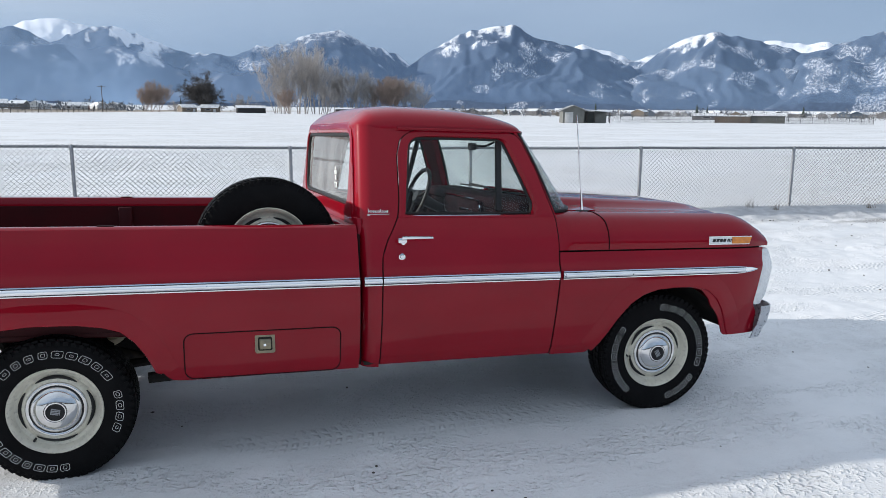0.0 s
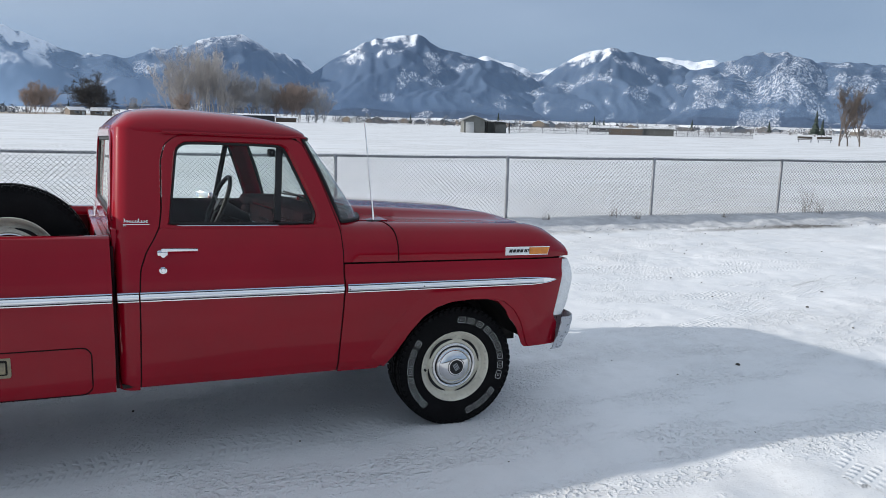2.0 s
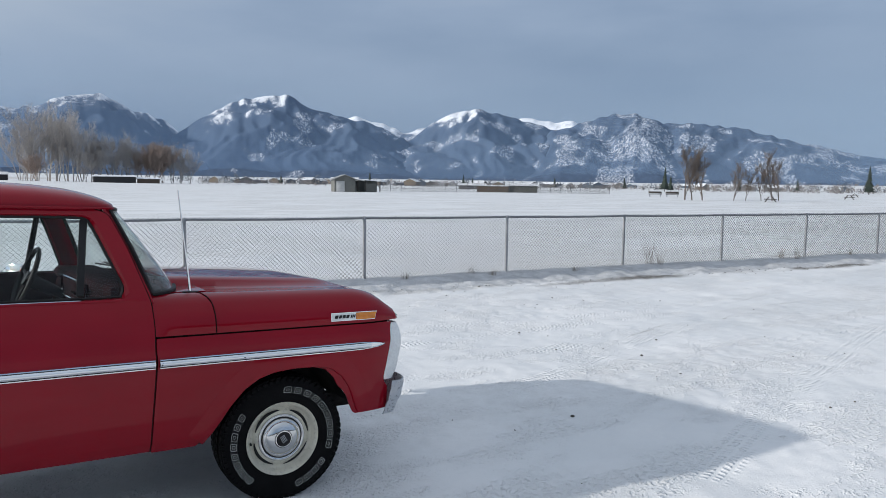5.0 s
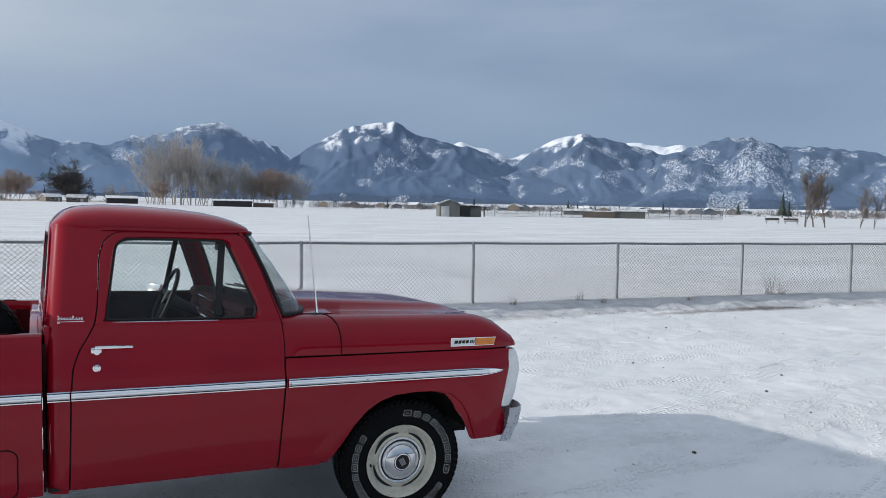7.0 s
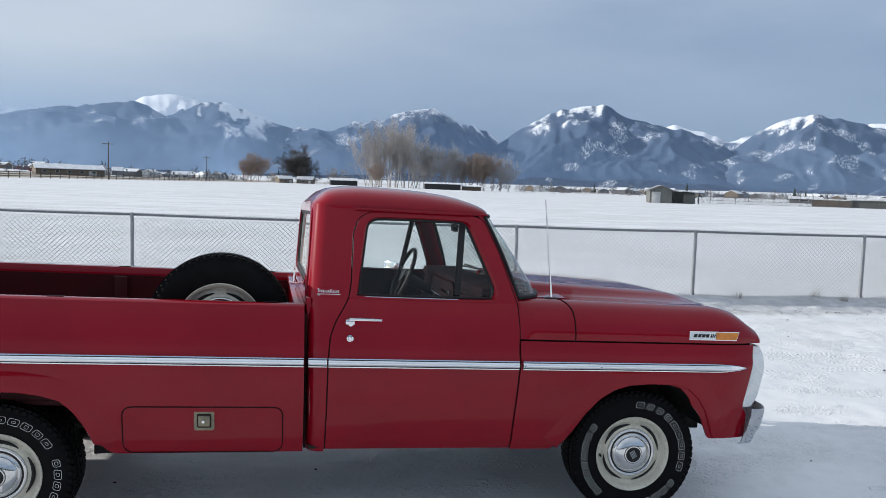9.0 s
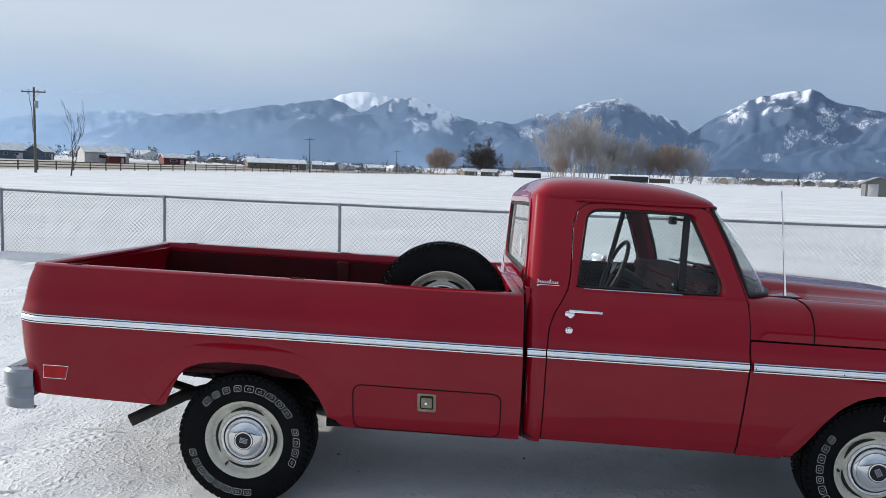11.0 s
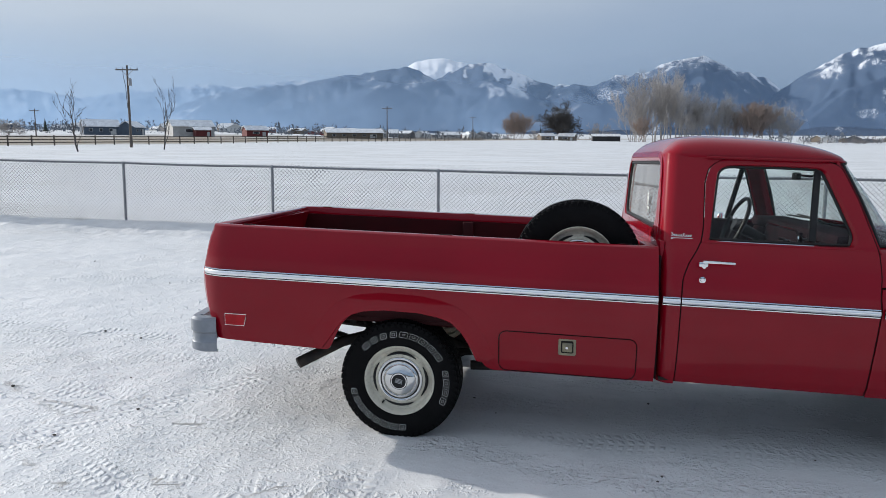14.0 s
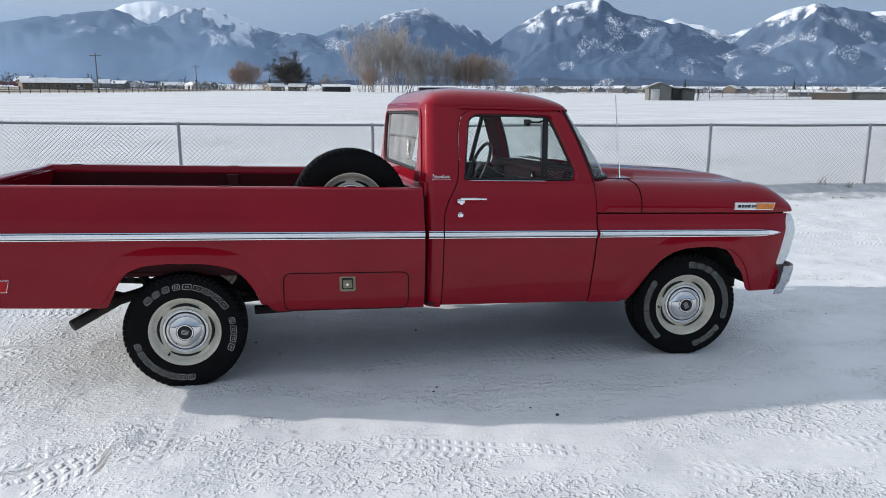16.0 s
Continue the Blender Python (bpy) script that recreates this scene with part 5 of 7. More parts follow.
both("fender_seam", lambda: sheet([[(x, -half_width(x, 1.102) + 0.014, 1.09), (x, -half_width(x, 1.102) + 0.014, 1.115)] for x in np.linspace(2.62, 4.0, 16)], 0.004, inward=(0, 1, 0)), GAP, truck)


def bezel():
    """Pale headlight surround that wraps the front corner."""
    P = []
    for z in np.linspace(0.745, 1.088, 16):
        x0 = fender_front(z) + 0.004
        x1 = float(np.interp(z, (0.74, 0.80, 0.95, 1.05, 1.09), (4.02, 4.06, 4.095, 4.10, 4.075)))
        w = half_width(x0, z)
        P.append([(x0, -w + 0.002, z), (x0 + (x1 - x0) * 0.5, -w + 0.004, z), (x0 + (x1 - x0) * 0.85, -w + 0.022, z), (x1, -w + 0.06, z), (x1 + 0.003, -w + 0.12, z), (x1 - 0.004, -w + 0.30, z)])
    return sheet(P, 0.008, inward=(-1, 0.5, 0))


bezels = both("headlight_bezel", bezel, WHITEPLASTIC, truck, "pale wrap-around headlight surround")
for bz, sgn in zip(bezels, (-1, 1)):
    bm = lathe([(0, 0.03), (0.05, 0.024), (0.085, 0.008), (0.09, 0), (0.1, 0.004), (0.105, -0.01)], 24, "z")
    bmesh.ops.rotate(bm, cent=(0, 0, 0), matrix=Matrix.Rotation(radians(90), 3, "Y"), verts=bm.verts)
    bmesh.ops.translate(bm, vec=(4.098, sgn * 0.78, 0.92), verts=bm.verts)
    body("headlight", bm, CHROME, bz, "round headlight")
grille = body("grille", boxed((4.04, 0, 0.92), (0.03, 1.3, 0.33), 0.006), BLACK, truck, "dark grille with pale bars")
for z in (0.80, 0.88, 0.96, 1.04):
    body("grille_bar", boxed((4.07, 0, z), (0.03, 1.26, 0.02), 0.004), WHITEPLASTIC, grille)
both("lower_valance", lambda: boxed((3.95, -0.55, 0.66), (0.02, 0.85, 0.16), 0.006), RED, truck)
both("bezel_foot", lambda: boxed((3.985, -0.94, 0.752), (0.08, 0.06, 0.035), 0.008), GREYPAINT, truck)


def front_bumper():
    """Pressed bumper with a ridge, its ends turned back."""
    path = [(3.995, -1.0), (4.07, -0.985), (4.135, -0.90), (4.155, -0.75), (4.165, -0.4), (4.168, 0), (4.165, 0.4), (4.155, 0.75), (4.135, 0.90), (4.07, 0.985), (3.995, 1.0)]
    C = curve_at(path, 50)
    P = []
    for i, (x, y) in enumerate(C):
        d = C[min(i + 1, 49)] - C[max(i - 1, 0)]
        n = np.array([d[1], -d[0]]) / np.linalg.norm(d)
        q = [(0.0, 0.732), (0.006, 0.728), (0.012, 0.70), (0.012, 0.62), (0.0, 0.585), (-0.008, 0.53), (-0.02, 0.525)]
        P.append([(x + n[0] * o - 0.25 * (0.73 - z), y + n[1] * o, z) for o, z in q])
    return sheet(P, 0.005, inward=(-1, 0, 0))


body("front_bumper", front_bumper(), SILVER, truck, "grey-white painted front bumper")


def rear_bumper():
    path = [(-1.125, -1.0), (-1.21, -1.02), (-1.285, -0.985), (-1.305, -0.9), (-1.315, -0.5), (-1.315, 0.5), (-1.305, 0.9), (-1.285, 0.985), (-1.21, 1.02), (-1.125, 1.0)]
    C = curve_at(path, 50)
    P = []
    for i, (x, y) in enumerate(C):
        d = C[min(i + 1, 49)] - C[max(i - 1, 0)]
        n = np.array([-d[1], d[0]]) / np.linalg.norm(d)
        q = [(-0.07, 0.685), (-0.01, 0.685), (0.006, 0.67), (0.008, 0.60), (-0.004, 0.585), (-0.004, 0.545), (0.006, 0.53), (0.004, 0.48), (-0.02, 0.468), (-0.06, 0.47)]
        P.append([(x + n[0] * o, y + n[1] * o, z) for o, z in q])
    return sheet(P, 0.005, inward=(1, 0, 0))


body("rear_bumper", rear_bumper(), GREYPAINT, truck, "grey painted rear step bumper")
both("bumper_bracket", lambda: boxed((-1.14, -0.85, 0.60), (0.16, 0.06, 0.08), 0.006), UNDER, truck)

# badges, lamps and small fittings on the flanks
def outline_plate(pts, x, z, y, depth, bm=None):
    return prism([(x + px, y, z + pz) for px, pz in pts], (0, 1, 0), depth, bm)


marker = [(-0.072, 0.038), (0.066, 0.038), (0.05, -0.034), (-0.072, -0.034)]
y0 = -half_width(-0.99, 0.685) - 0.007
mk = body("marker_lamp", outline_plate(marker, -0.99, 0.686, y0, 0.02), CHROME, truck, "red side marker lamp in a chrome rim")
body("marker_lens", outline_plate([(x * 0.94, z * 0.89) for x, z in marker], -0.99, 0.686, y0 - 0.005, 0.006), REDLENS, mk, "red lens")
emb = [(-0.152, 0.026), (0.152, 0.026), (0.138, -0.024), (-0.152, -0.024)]
y0 = -half_width(3.745, 1.148) - 0.010
em = body("hood_badge", outline_plate(emb, 3.745, 1.148, y0, 0.02), CHROME, hood, "chrome hood side badge with an amber lamp")
body("badge_lens", outline_plate([(0.012, 0.0215), (0.146, 0.0215), (0.133, -0.0195), (0.012, -0.0195)], 3.745, 1.148, y0 - 0.006, 0.006), AMBER, em, "amber side lamp lens")
body("badge_plate", outline_plate([(-0.147, 0.0215), (0.007, 0.0215), (0.007, -0.0195), (-0.147, -0.0195)], 3.745, 1.148, y0 - 0.003, 0.003), WHITEPLASTIC, em)
bm = bmesh.new()
for k, (dx, w) in enumerate(((-0.118, 0.02), (-0.093, 0.018), (-0.069, 0.02), (-0.045, 0.019), (-0.022, 0.008), (-0.011, 0.007), (0.0, 0.006))):
    outline_plate([(dx - w / 2 + 0.003, 0.010), (dx + w / 2 + 0.003, 0.010), (dx + w / 2 - 0.003, -0.008), (dx - w / 2 - 0.003, -0.008)], 3.745, 1.149, y0 - 0.0045, 0.0015, bm)
body("badge_marks", bm, BLACK, em, "dark slanted marks")
# flowing chrome script on the corner post
ys = -cab_width(1.325) - 0.004
script = [(1.538 + 0.112 * t + 0.004 * math.sin(t * 56), ys, 1.326 + 0.0055 * math.sin(t * 52 + 0.8) + (0.008 if t < 0.07 or 0.57 < t < 0.64 else 0)) for t in np.linspace(0, 1, 90)]
sc = tube(bmesh.new(), script, 0.0017, 5)
tube(sc, [(1.538, ys, 1.311), (1.652, ys, 1.311), (1.656, ys, 1.315), (1.652, ys, 1.305), (1.538, ys, 1.305)], 0.002, 5)
body("script_badge", sc, CHROME, quarter[0], "flowing chrome script badge")

# tool-box door in the bed's flank
tbx, tbz, tbw, tbh = 0.985, 0.615, 0.77, 0.245
loop = rounded(tbw, tbh, 0.045, 6, tbx, tbz)
tb = body("side_box_door", tube(bmesh.new(), [(x, -half_width(x, z) - 0.0008, z) for x, z in along(loop + loop[:1], 160)], 0.0032, 5, False), GAP, truck, "flush storage door outlined by a dark joint")
y0 = -half_width(0.985, 0.668)
lp = body("latch_plate", prism([(x, y0 - 0.006, z) for x, z in rounded(0.098, 0.098, 0.01, 3, 0.987, 0.668)], (0, 1, 0), 0.012), BRASS, tb, "square tarnished metal latch")
body("latch_recess", prism([(x, y0 - 0.008, z) for x, z in rounded(0.07, 0.07, 0.008, 3, 0.987, 0.668)], (0, 1, 0), 0.004), UNDER, lp)
body("latch_knob", boxed((0.987, y0 - 0.012, 0.668), (0.058, 0.012, 0.056), 0.006), BRASS, lp)
part("lock_cylinder", lathe([(0, -0.005), (0.007, -0.005), (0.008, 0)], 10, "y"), CHROME, lp).location = (0.987, y0 - 0.021, 0.668 - RAKE * 0.987)

# radio aerial on the cowl
aerial = body("antenna", tubed([(2.846, -0.80, 1.30), (2.838, -0.80, 1.40), (2.789, -0.80, 1.865)], [0.008, 0.005, 0.0028], 8), CHROME, truck, "thin whip antenna")
body("antenna_base", boxed((2.846, -0.80, 1.309), (0.085, 0.04, 0.02), 0.006), BLACK, aerial, "black antenna base")

# cab interior
body("dashboard", box(box(boxed((2.56, 0, 1.215), (0.24, 1.62, 0.16), 0.04), (2.45, 0.05, 1.18), (0.06, 1.5, 0.12), 0.02), (2.66, 0, 1.29), (0.22, 1.5, 0.03), 0.01), DASH, truck, "dark padded dashboard")
body("dash_pad", boxed((2.57, 0, 1.325), (0.27, 1.62, 0.075), 0.03), DASH, truck, "dark padded dash top")
body("instrument_panel", tube(bmesh.new(), [(2.413, 0.03 + y, 1.268 + z) for y, z in rounded(0.66, 0.125, 0.05, 6) + rounded(0.66, 0.125, 0.05, 6)[:1]], 0.008, 6, False), CHROME, truck, "bright oval dash trim")
body("glove_face", boxed((2.425, 0.03, 1.268), (0.02, 0.66, 0.12), 0.006), DASH, truck)
body("glove_latch", boxed((2.41, -0.06, 1.255), (0.01, 0.22, 0.02), 0.004), CHROME, truck)
ring = [(2.21 + 0.075 * math.sin(a), 0.38 + 0.2 * math.cos(a), 1.31 + 0.185 * math.sin(a)) for a in np.linspace(0, 2 * math.pi, 49)]
sw = body("steering_wheel", tube(bmesh.new(), ring, 0.0145, 8, False), BLACK, truck, "thin black steering wheel")
bm = tubed([(2.205, 0.38, 1.315), (2.45, 0.38, 1.19)], [0.045, 0.028], 12)
for a in (15, 165, 270):
    tube(bm, [(2.215, 0.38, 1.305), (2.21 + 0.075 * math.sin(radians(a)), 0.38 + 0.2 * math.cos(radians(a)), 1.31 + 0.185 * math.sin(radians(a)))], 0.009, 6)
body("steering_spokes", bm, BLACK, sw)
body("seat_cushion", boxed((1.95, 0, 0.93), (0.52, 1.55, 0.18), 0.05), VINYL, truck)
body("seat_back", boxed((1.65, 0, 1.13), (0.14, 1.55, 0.36), 0.05, pose(0, 0, 0, 0, -12, 0)), VINYL, truck, "dark bench seat back")
body("cab_floor", boxed((2.1, 0, 0.6), (1.1, 1.8, 0.04)), UNDER, truck)
body("rear_view_mirror", tube(boxed((2.475, 0.0, 1.668), (0.03, 0.10, 0.05), 0.01), [(2.485, 0, 1.675), (2.56, -0.02, 1.672), (2.62, -0.02, 1.70)], 0.008, 6), BLACK, truck, "black inside mirror")
body("firewall", boxed((2.70, 0, 0.95), (0.04, 1.7, 0.7)), UNDER, truck)
MT = pose(0, 0, 0, 0, 0, 38)
om = body("door_mirror", tube(boxed((2.24, 1.10, 1.285), (0.03, 0.15, 0.14), 0.012, MT), [(2.26, 1.10, 1.22), (2.33, 0.98, 1.21)], 0.009, 6), CHROME, doors[1], "rectangular chrome driver's door mirror")
body("mirror_face", boxed(Vector((2.24, 1.10, 1.285)) + MT @ Vector((-0.0165, 0, 0)), (0.003, 0.13, 0.12), 0.001, MT), MIRROR, om, "mirror glass")

# underbody
def chassis_rail():
    """Pressed rail that kicks up over the rear axle."""
    C = [(-1.15, 0.615), (-0.75, 0.63), (-0.45, 0.655), (0.3, 0.655), (0.6, 0.60), (0.95, 0.50), (4.0, 0.50)]
    return sheet([[(x, -0.43 + dy, z + dz) for dy, dz in ((-0.035, -0.05), (0.035, -0.05), (0.035, 0.05), (-0.035, 0.05), (-0.035, -0.05))] for x, z in C])


both("chassis_rail", chassis_rail, UNDER, truck)
part("rear_axle", tube(lathe([(0, -0.16), (0.09, -0.14), (0.14, -0.05), (0.14, 0.05), (0.09, 0.14), (0, 0.16)], 16, "y"), [(0, -0.78, 0), (0, 0.78, 0)], 0.042, 10), UNDER, truck).location = (0, 0, 0.36)
body("front_axle", tubed([(WB, -0.75, 0.30), (WB, 0.75, 0.30)], 0.04, 10), UNDER, truck)
both("leaf_spring", lambda: box(box(tubed([(-0.68, -0.55, 0.57), (-0.3, -0.55, 0.47), (0, -0.55, 0.42), (0.35, -0.55, 0.46), (0.72, -0.55, 0.50)], 0.024, 6), (0, -0.55, 0.45), (0.5, 0.06, 0.03)), (-0.62, -0.55, 0.60), (0.04, 0.07, 0.16)), UNDER, truck)
both("shock_absorber", lambda: tubed([(-0.12, -0.62, 0.32), (-0.30, -0.60, 0.72)], 0.028, 10), UNDER, truck)
both("wheelhouse", lambda: boxed((0.07, -0.72, 0.84), (0.86, 0.24, 0.26), 0.05), UNDER, truck)
liners = both("front_inner_arch", lambda: lathe([(0.53, -0.93), (0.53, -0.45), (0.1, -0.45)], 24, "y", None, 0.42, math.pi - 0.82), UNDER, truck)
for ob in liners:
    ob.location = (WB - 0.01, 0, 0.37 - RAKE * WB)
body("exhaust_pipe", tubed([(1.2, -0.30, 0.40), (0.35, -0.34, 0.43), (0.12, -0.50, 0.56), (-0.15, -0.60, 0.575), (-0.40, -0.72, 0.52), (-0.55, -0.83, 0.452), (-0.64, -0.90, 0.412)], 0.034, 12), RUST, truck, "dark exhaust pipe turned out behind the wheel")
part("exhaust_mouth", lathe([(0.031, 0), (0.02, 0.03), (0, 0.03)], 12, "y"), BLACK, truck).matrix_basis = Matrix.Translation((-0.642, -0.903, 0.412 + 0.017)) @ pose(0, 0, 0, 20, 0, -52)
body("bed_bracket", tube(tubed([(-0.30, -0.80, 0.80), (-0.31, -0.80, 0.66)], 0.022, 6), [(-0.45, -0.6, 0.62), (-0.1, -0.6, 0.60)], 0.02, 6), UNDER, truck)
body("fuel_line", tubed([(0.42, -0.75, 0.44), (0.62, -0.72, 0.44), (1.0, -0.6, 0.45)], 0.03, 8), UNDER, truck)
body("engine_block", boxed((3.2, 0, 0.72), (0.7, 0.6, 0.45), 0.04), UNDER, truck)


# ---- wheels ----
def tyre_mesh(R=0.362):
    prof = [(0.196, -0.085), (0.205, -0.098), (0.222, -0.104), (0.25, -0.112), (0.29, -0.115), (0.318, -0.112), (0.338, -0.104), (0.350, -0.092), (0.354, -0.07), (0.356, 0.0), (0.354, 0.07), (0.350, 0.092), (0.338, 0.104), (0.318, 0.112), (0.29, 0.115), (0.25, 0.112), (0.222, 0.104), (0.205, 0.098), (0.196, 0.085)]
    bm = lathe(prof, 72, "y")
    n = 60
    for k in range(n):
        a = 2 * math.pi * k / n
        for j, (y, w, skew) in enumerate(((-0.082, 0.034, 0.25), (-0.038, 0.03, -0.3), (0.0, 0.028, 0.3), (0.038, 0.03, -0.3), (0.082, 0.034, 0.25))):
            aa = a + (0.5 if j % 2 else 0) * 2 * math.pi / n
            r = 0.3555 if abs(y) < 0.06 else 0.351
            box(bm, (r * math.cos(aa), y, r * math.sin(aa)), (0.013, w, 0.029), 0, Matrix.Rotation(-aa, 4, "Y") @ Matrix.Rotation(skew, 4, "X"))
    for k in range(n):
        a = 2 * math.pi * (k + 0.25) / n
        for y in (-0.104, 0.104):
            box(bm, (0.337 * math.cos(a), y, 0.337 * math.sin(a)), (0.020, 0.010, 0.021), 0, Matrix.Rotation(-a, 4, "Y"))
    bmesh.ops.scale(bm, vec=(1.012, 1.0, 1.012), verts=bm.verts)
    return bm


def letter_frames(spans):
    """Outlined raised marks on the sidewall, one rounded outline for each letter."""
    bm = bmesh.new()
    for a0, a1, n in spans:
        for k in range(n):
            a = radians(a0 + (a1 - a0) * (k + 0.5) / n)
            w = abs(radians(a1 - a0)) / n * 0.289 * 0.80
            h = 0.034
            M = Matrix.Rotation(-(a - math.pi / 2), 4, "Y")
            c = Vector((0, -0.1152, 0.2885))
            r = random.Random(k * 7 + int(a0))
            ring = rounded(w * r.choice((0.78, 0.9, 1.0)), h, 0.009, 3)
            tube(bm, [M @ (c + Vector((x + 0.12 * z, 0, z))) for x, z in ring + ring[:1]], 0.0012, 4, False)
            ring = rounded(w * 0.36, h * r.choice((0.3, 0.45)), 0.004, 2)
            tube(bm, [M @ (c + Vector((x + 0.12 * z, 0, z))) for x, z in ring + ring[:1]], 0.0009, 4, False)
    return bm


def wheel_parts(parent, marked=True):
    """Tyre, painted rim, dished chrome cap and its dark centre, facing -y."""
    if not WHEEL:
        WHEEL["tyre"] = part("tyre", tyre_mesh(), RUBBER, parent, "black all-terrain tyre")
        for k, span in enumerate(((153, 41, 9), (31, -15, 4), (293, 203, 8))):
            WHEEL["marks%d" % k] = part("sidewall_mark", letter_frames((span,)), LETTER, WHEEL["tyre"], "white outlined raised sidewall lettering band")
        WHEEL["rim"] = part("rim", lathe([(0.196, 0.085), (0.19, 0.05), (0.175, 0.03), (0.175, -0.04), (0.188, -0.07), (0.196, -0.088), (0.203, -0.101), (0.212, -0.108), (0.2155, -0.104), (0.213, -0.098), (0.204, -0.096), (0.197, -0.086), (0.192, -0.072), (0.180, -0.060), (0.168, -0.057), (0.160, -0.063), (0.152, -0.072), (0.142, -0.075), (0.128, -0.068), (0.118, -0.058), (0.0, -0.052)], 56, "y"), CREAM, parent, "cream painted steel rim")
        for k, a in enumerate((10, 100, 190, 280)):
            P = [[(r * math.cos(radians(a + d)), -0.0615 - 0.012 * math.sin(math.pi * (r - 0.148) / 0.024), r * math.sin(radians(a + d))) for r in (0.153 + 0.006 * (d / 34) ** 2, 0.161, 0.171 - 0.007 * (d / 34) ** 2)] for d in np.linspace(-34, 34, 15)]
            WHEEL["slot%d" % k] = part("slot", sheet(P), BLACK, WHEEL["rim"], "dark vent slot")
        WHEEL["cap"] = part("hubcap", lathe([(0.136, -0.062), (0.140, -0.074), (0.136, -0.082), (0.128, -0.084), (0.121, -0.079), (0.116, -0.077), (0.113, -0.085), (0.108, -0.090), (0.101, -0.092), (0.098, -0.089), (0.095, -0.094), (0.080, -0.104), (0.062, -0.111), (0.053, -0.113), (0.051, -0.108), (0.048, -0.117), (0.043, -0.117), (0.040, -0.110), (0.0, -0.110)], 64, "y"), HUB, parent, "dished chrome hubcap", angle=60)
        ringm = lathe([(0.1205, -0.077), (0.1155, -0.0765), (0.1155, -0.081), (0.1205, -0.081), (0.1205, -0.077)], 40, "y")
        WHEEL["ring"] = part("cap_ring", ringm, BLACK, WHEEL["cap"])
        ctr = lathe([(0.0405, -0.1105), (0.037, -0.114), (0.0, -0.115)], 32, "y")
        WHEEL["centre"] = part("cap_centre", ctr, BLACK, WHEEL["cap"], "black centre with a plain pale emblem")
        e = bmesh.new()
        for dz, w in ((0.012, 0.034), (0.004, 0.04), (-0.004, 0.036), (-0.012, 0.03)):
            box(e, (0.0, -0.1153, dz), (w, 0.0015, 0.0045))
        box(e, (-0.019, -0.1153, 0), (0.003, 0.0015, 0.03))
        box(e, (0.019, -0.1153, 0), (0.003, 0.0015, 0.03))
        WHEEL["emblem"] = part("cap_emblem", e, STEEL, WHEEL["cap"], "pale emblem bars")
        WHEEL["valve"] = part("valve", tubed([(-0.07, -0.06, -0.165), (-0.072, -0.085, -0.168)], 0.006, 8), BLACK, WHEEL["rim"], "black valve stem")
        return
    made = {}
    for key, up in (("tyre", None), ("rim", None), ("cap", None), ("marks0", "tyre"), ("marks1", "tyre"), ("marks2", "tyre"), ("slot0", "rim"), ("slot1", "rim"), ("slot2", "rim"), ("slot3", "rim"), ("ring", "cap"), ("centre", "cap"), ("emblem", "cap"), ("valve", "rim")):
        if key.startswith("marks") and not marked:
            continue
        src = WHEEL[key]
        ob = new(src.name.split(".")[0], src.data)
        if "label" in src:
            ob["label"] = src["label"]
        ob.parent = made[up] if up else parent
        made[key] = ob


WHEEL = {}
for x, side, spin in ((0.0, -1, 13), (WB, -1, 62), (0.0, 1, 40), (WB, 1, 70)):
    wheel = new("wheel")
    wheel.parent = truck
    steer = 0.0 if x == 0 else -3.0
    wheel.matrix_basis = Matrix.Translation((x, side * 0.82, 0.3605)) @ pose(0, 0, 0, 0, spin, (0 if side < 0 else 180) + steer)
    wheel["label"] = "cream steel wheel with chrome cap and all-terrain tyre"
    wheel_parts(wheel)

spare = tagged(new("spare_wheel"), "spare wheel standing upright in the truck bed", "wheel")
spare.matrix_basis = Matrix.Translation((1.035, -0.70, 1.0865)) @ pose(0, 0, 0, -3.0, 55, 0)
wheel_parts(spare, False)


# ---- things out in the fields ----
EYE0 = Vector((1.3, -5.0, 0))


def spot(bearing, dist, sink=0.0):
    """A place on the ground at a bearing (degrees east of +y) and distance from the lot."""
    b = radians(bearing)
    x, y = EYE0.x + dist * math.sin(b), EYE0.y + dist * math.cos(b)
    return Vector((x, y, 0.15 + float(far_rise(x, y)) - sink))


BARK = surface("grey_bark", (0.11, 0.095, 0.08), (0.07, 0.06, 0.052), 2.0, (0.8, 0.95), bump=0.3, bscale=14)
TWIG = surface("grey_brown_twigs", (0.42, 0.39, 0.37), (0.32, 0.30, 0.285), 0.5, (0.8, 0.95))
DARKTWIG = surface("dark_twigs", (0.075, 0.07, 0.068), (0.05, 0.047, 0.047), 0.5, (0.8, 0.95))
RUSTTWIG = surface("russet_twigs", (0.36, 0.28, 0.24), (0.28, 0.225, 0.195), 0.4, (0.8, 0.95))
NEEDLES = surface("conifer_needles", (0.03, 0.045, 0.035), (0.02, 0.032, 0.03), 0.6, (0.8, 0.95))
WOOD = surface("weathered_fence_wood", (0.10, 0.083, 0.066), (0.065, 0.055, 0.045), 3.0, (0.7, 0.9), bump=0.3, bscale=30)
POLEWOOD = surface("creosoted_pole", (0.12, 0.10, 0.085), (0.08, 0.068, 0.06), 3.0, (0.7, 0.9), bump=0.3, bscale=20)
ROOFSNOW = surface("snowy_roof", (0.80, 0.82, 0.84), (0.62, 0.64, 0.67), 0.7, (0.6, 0.8), fine=(0.45, 0.46, 0.48))
ROOFGREY = surface("dull_metal_roof", (0.20, 0.20, 0.19), (0.34, 0.35, 0.36), 0.9, (0.5, 0.7), 0.2)
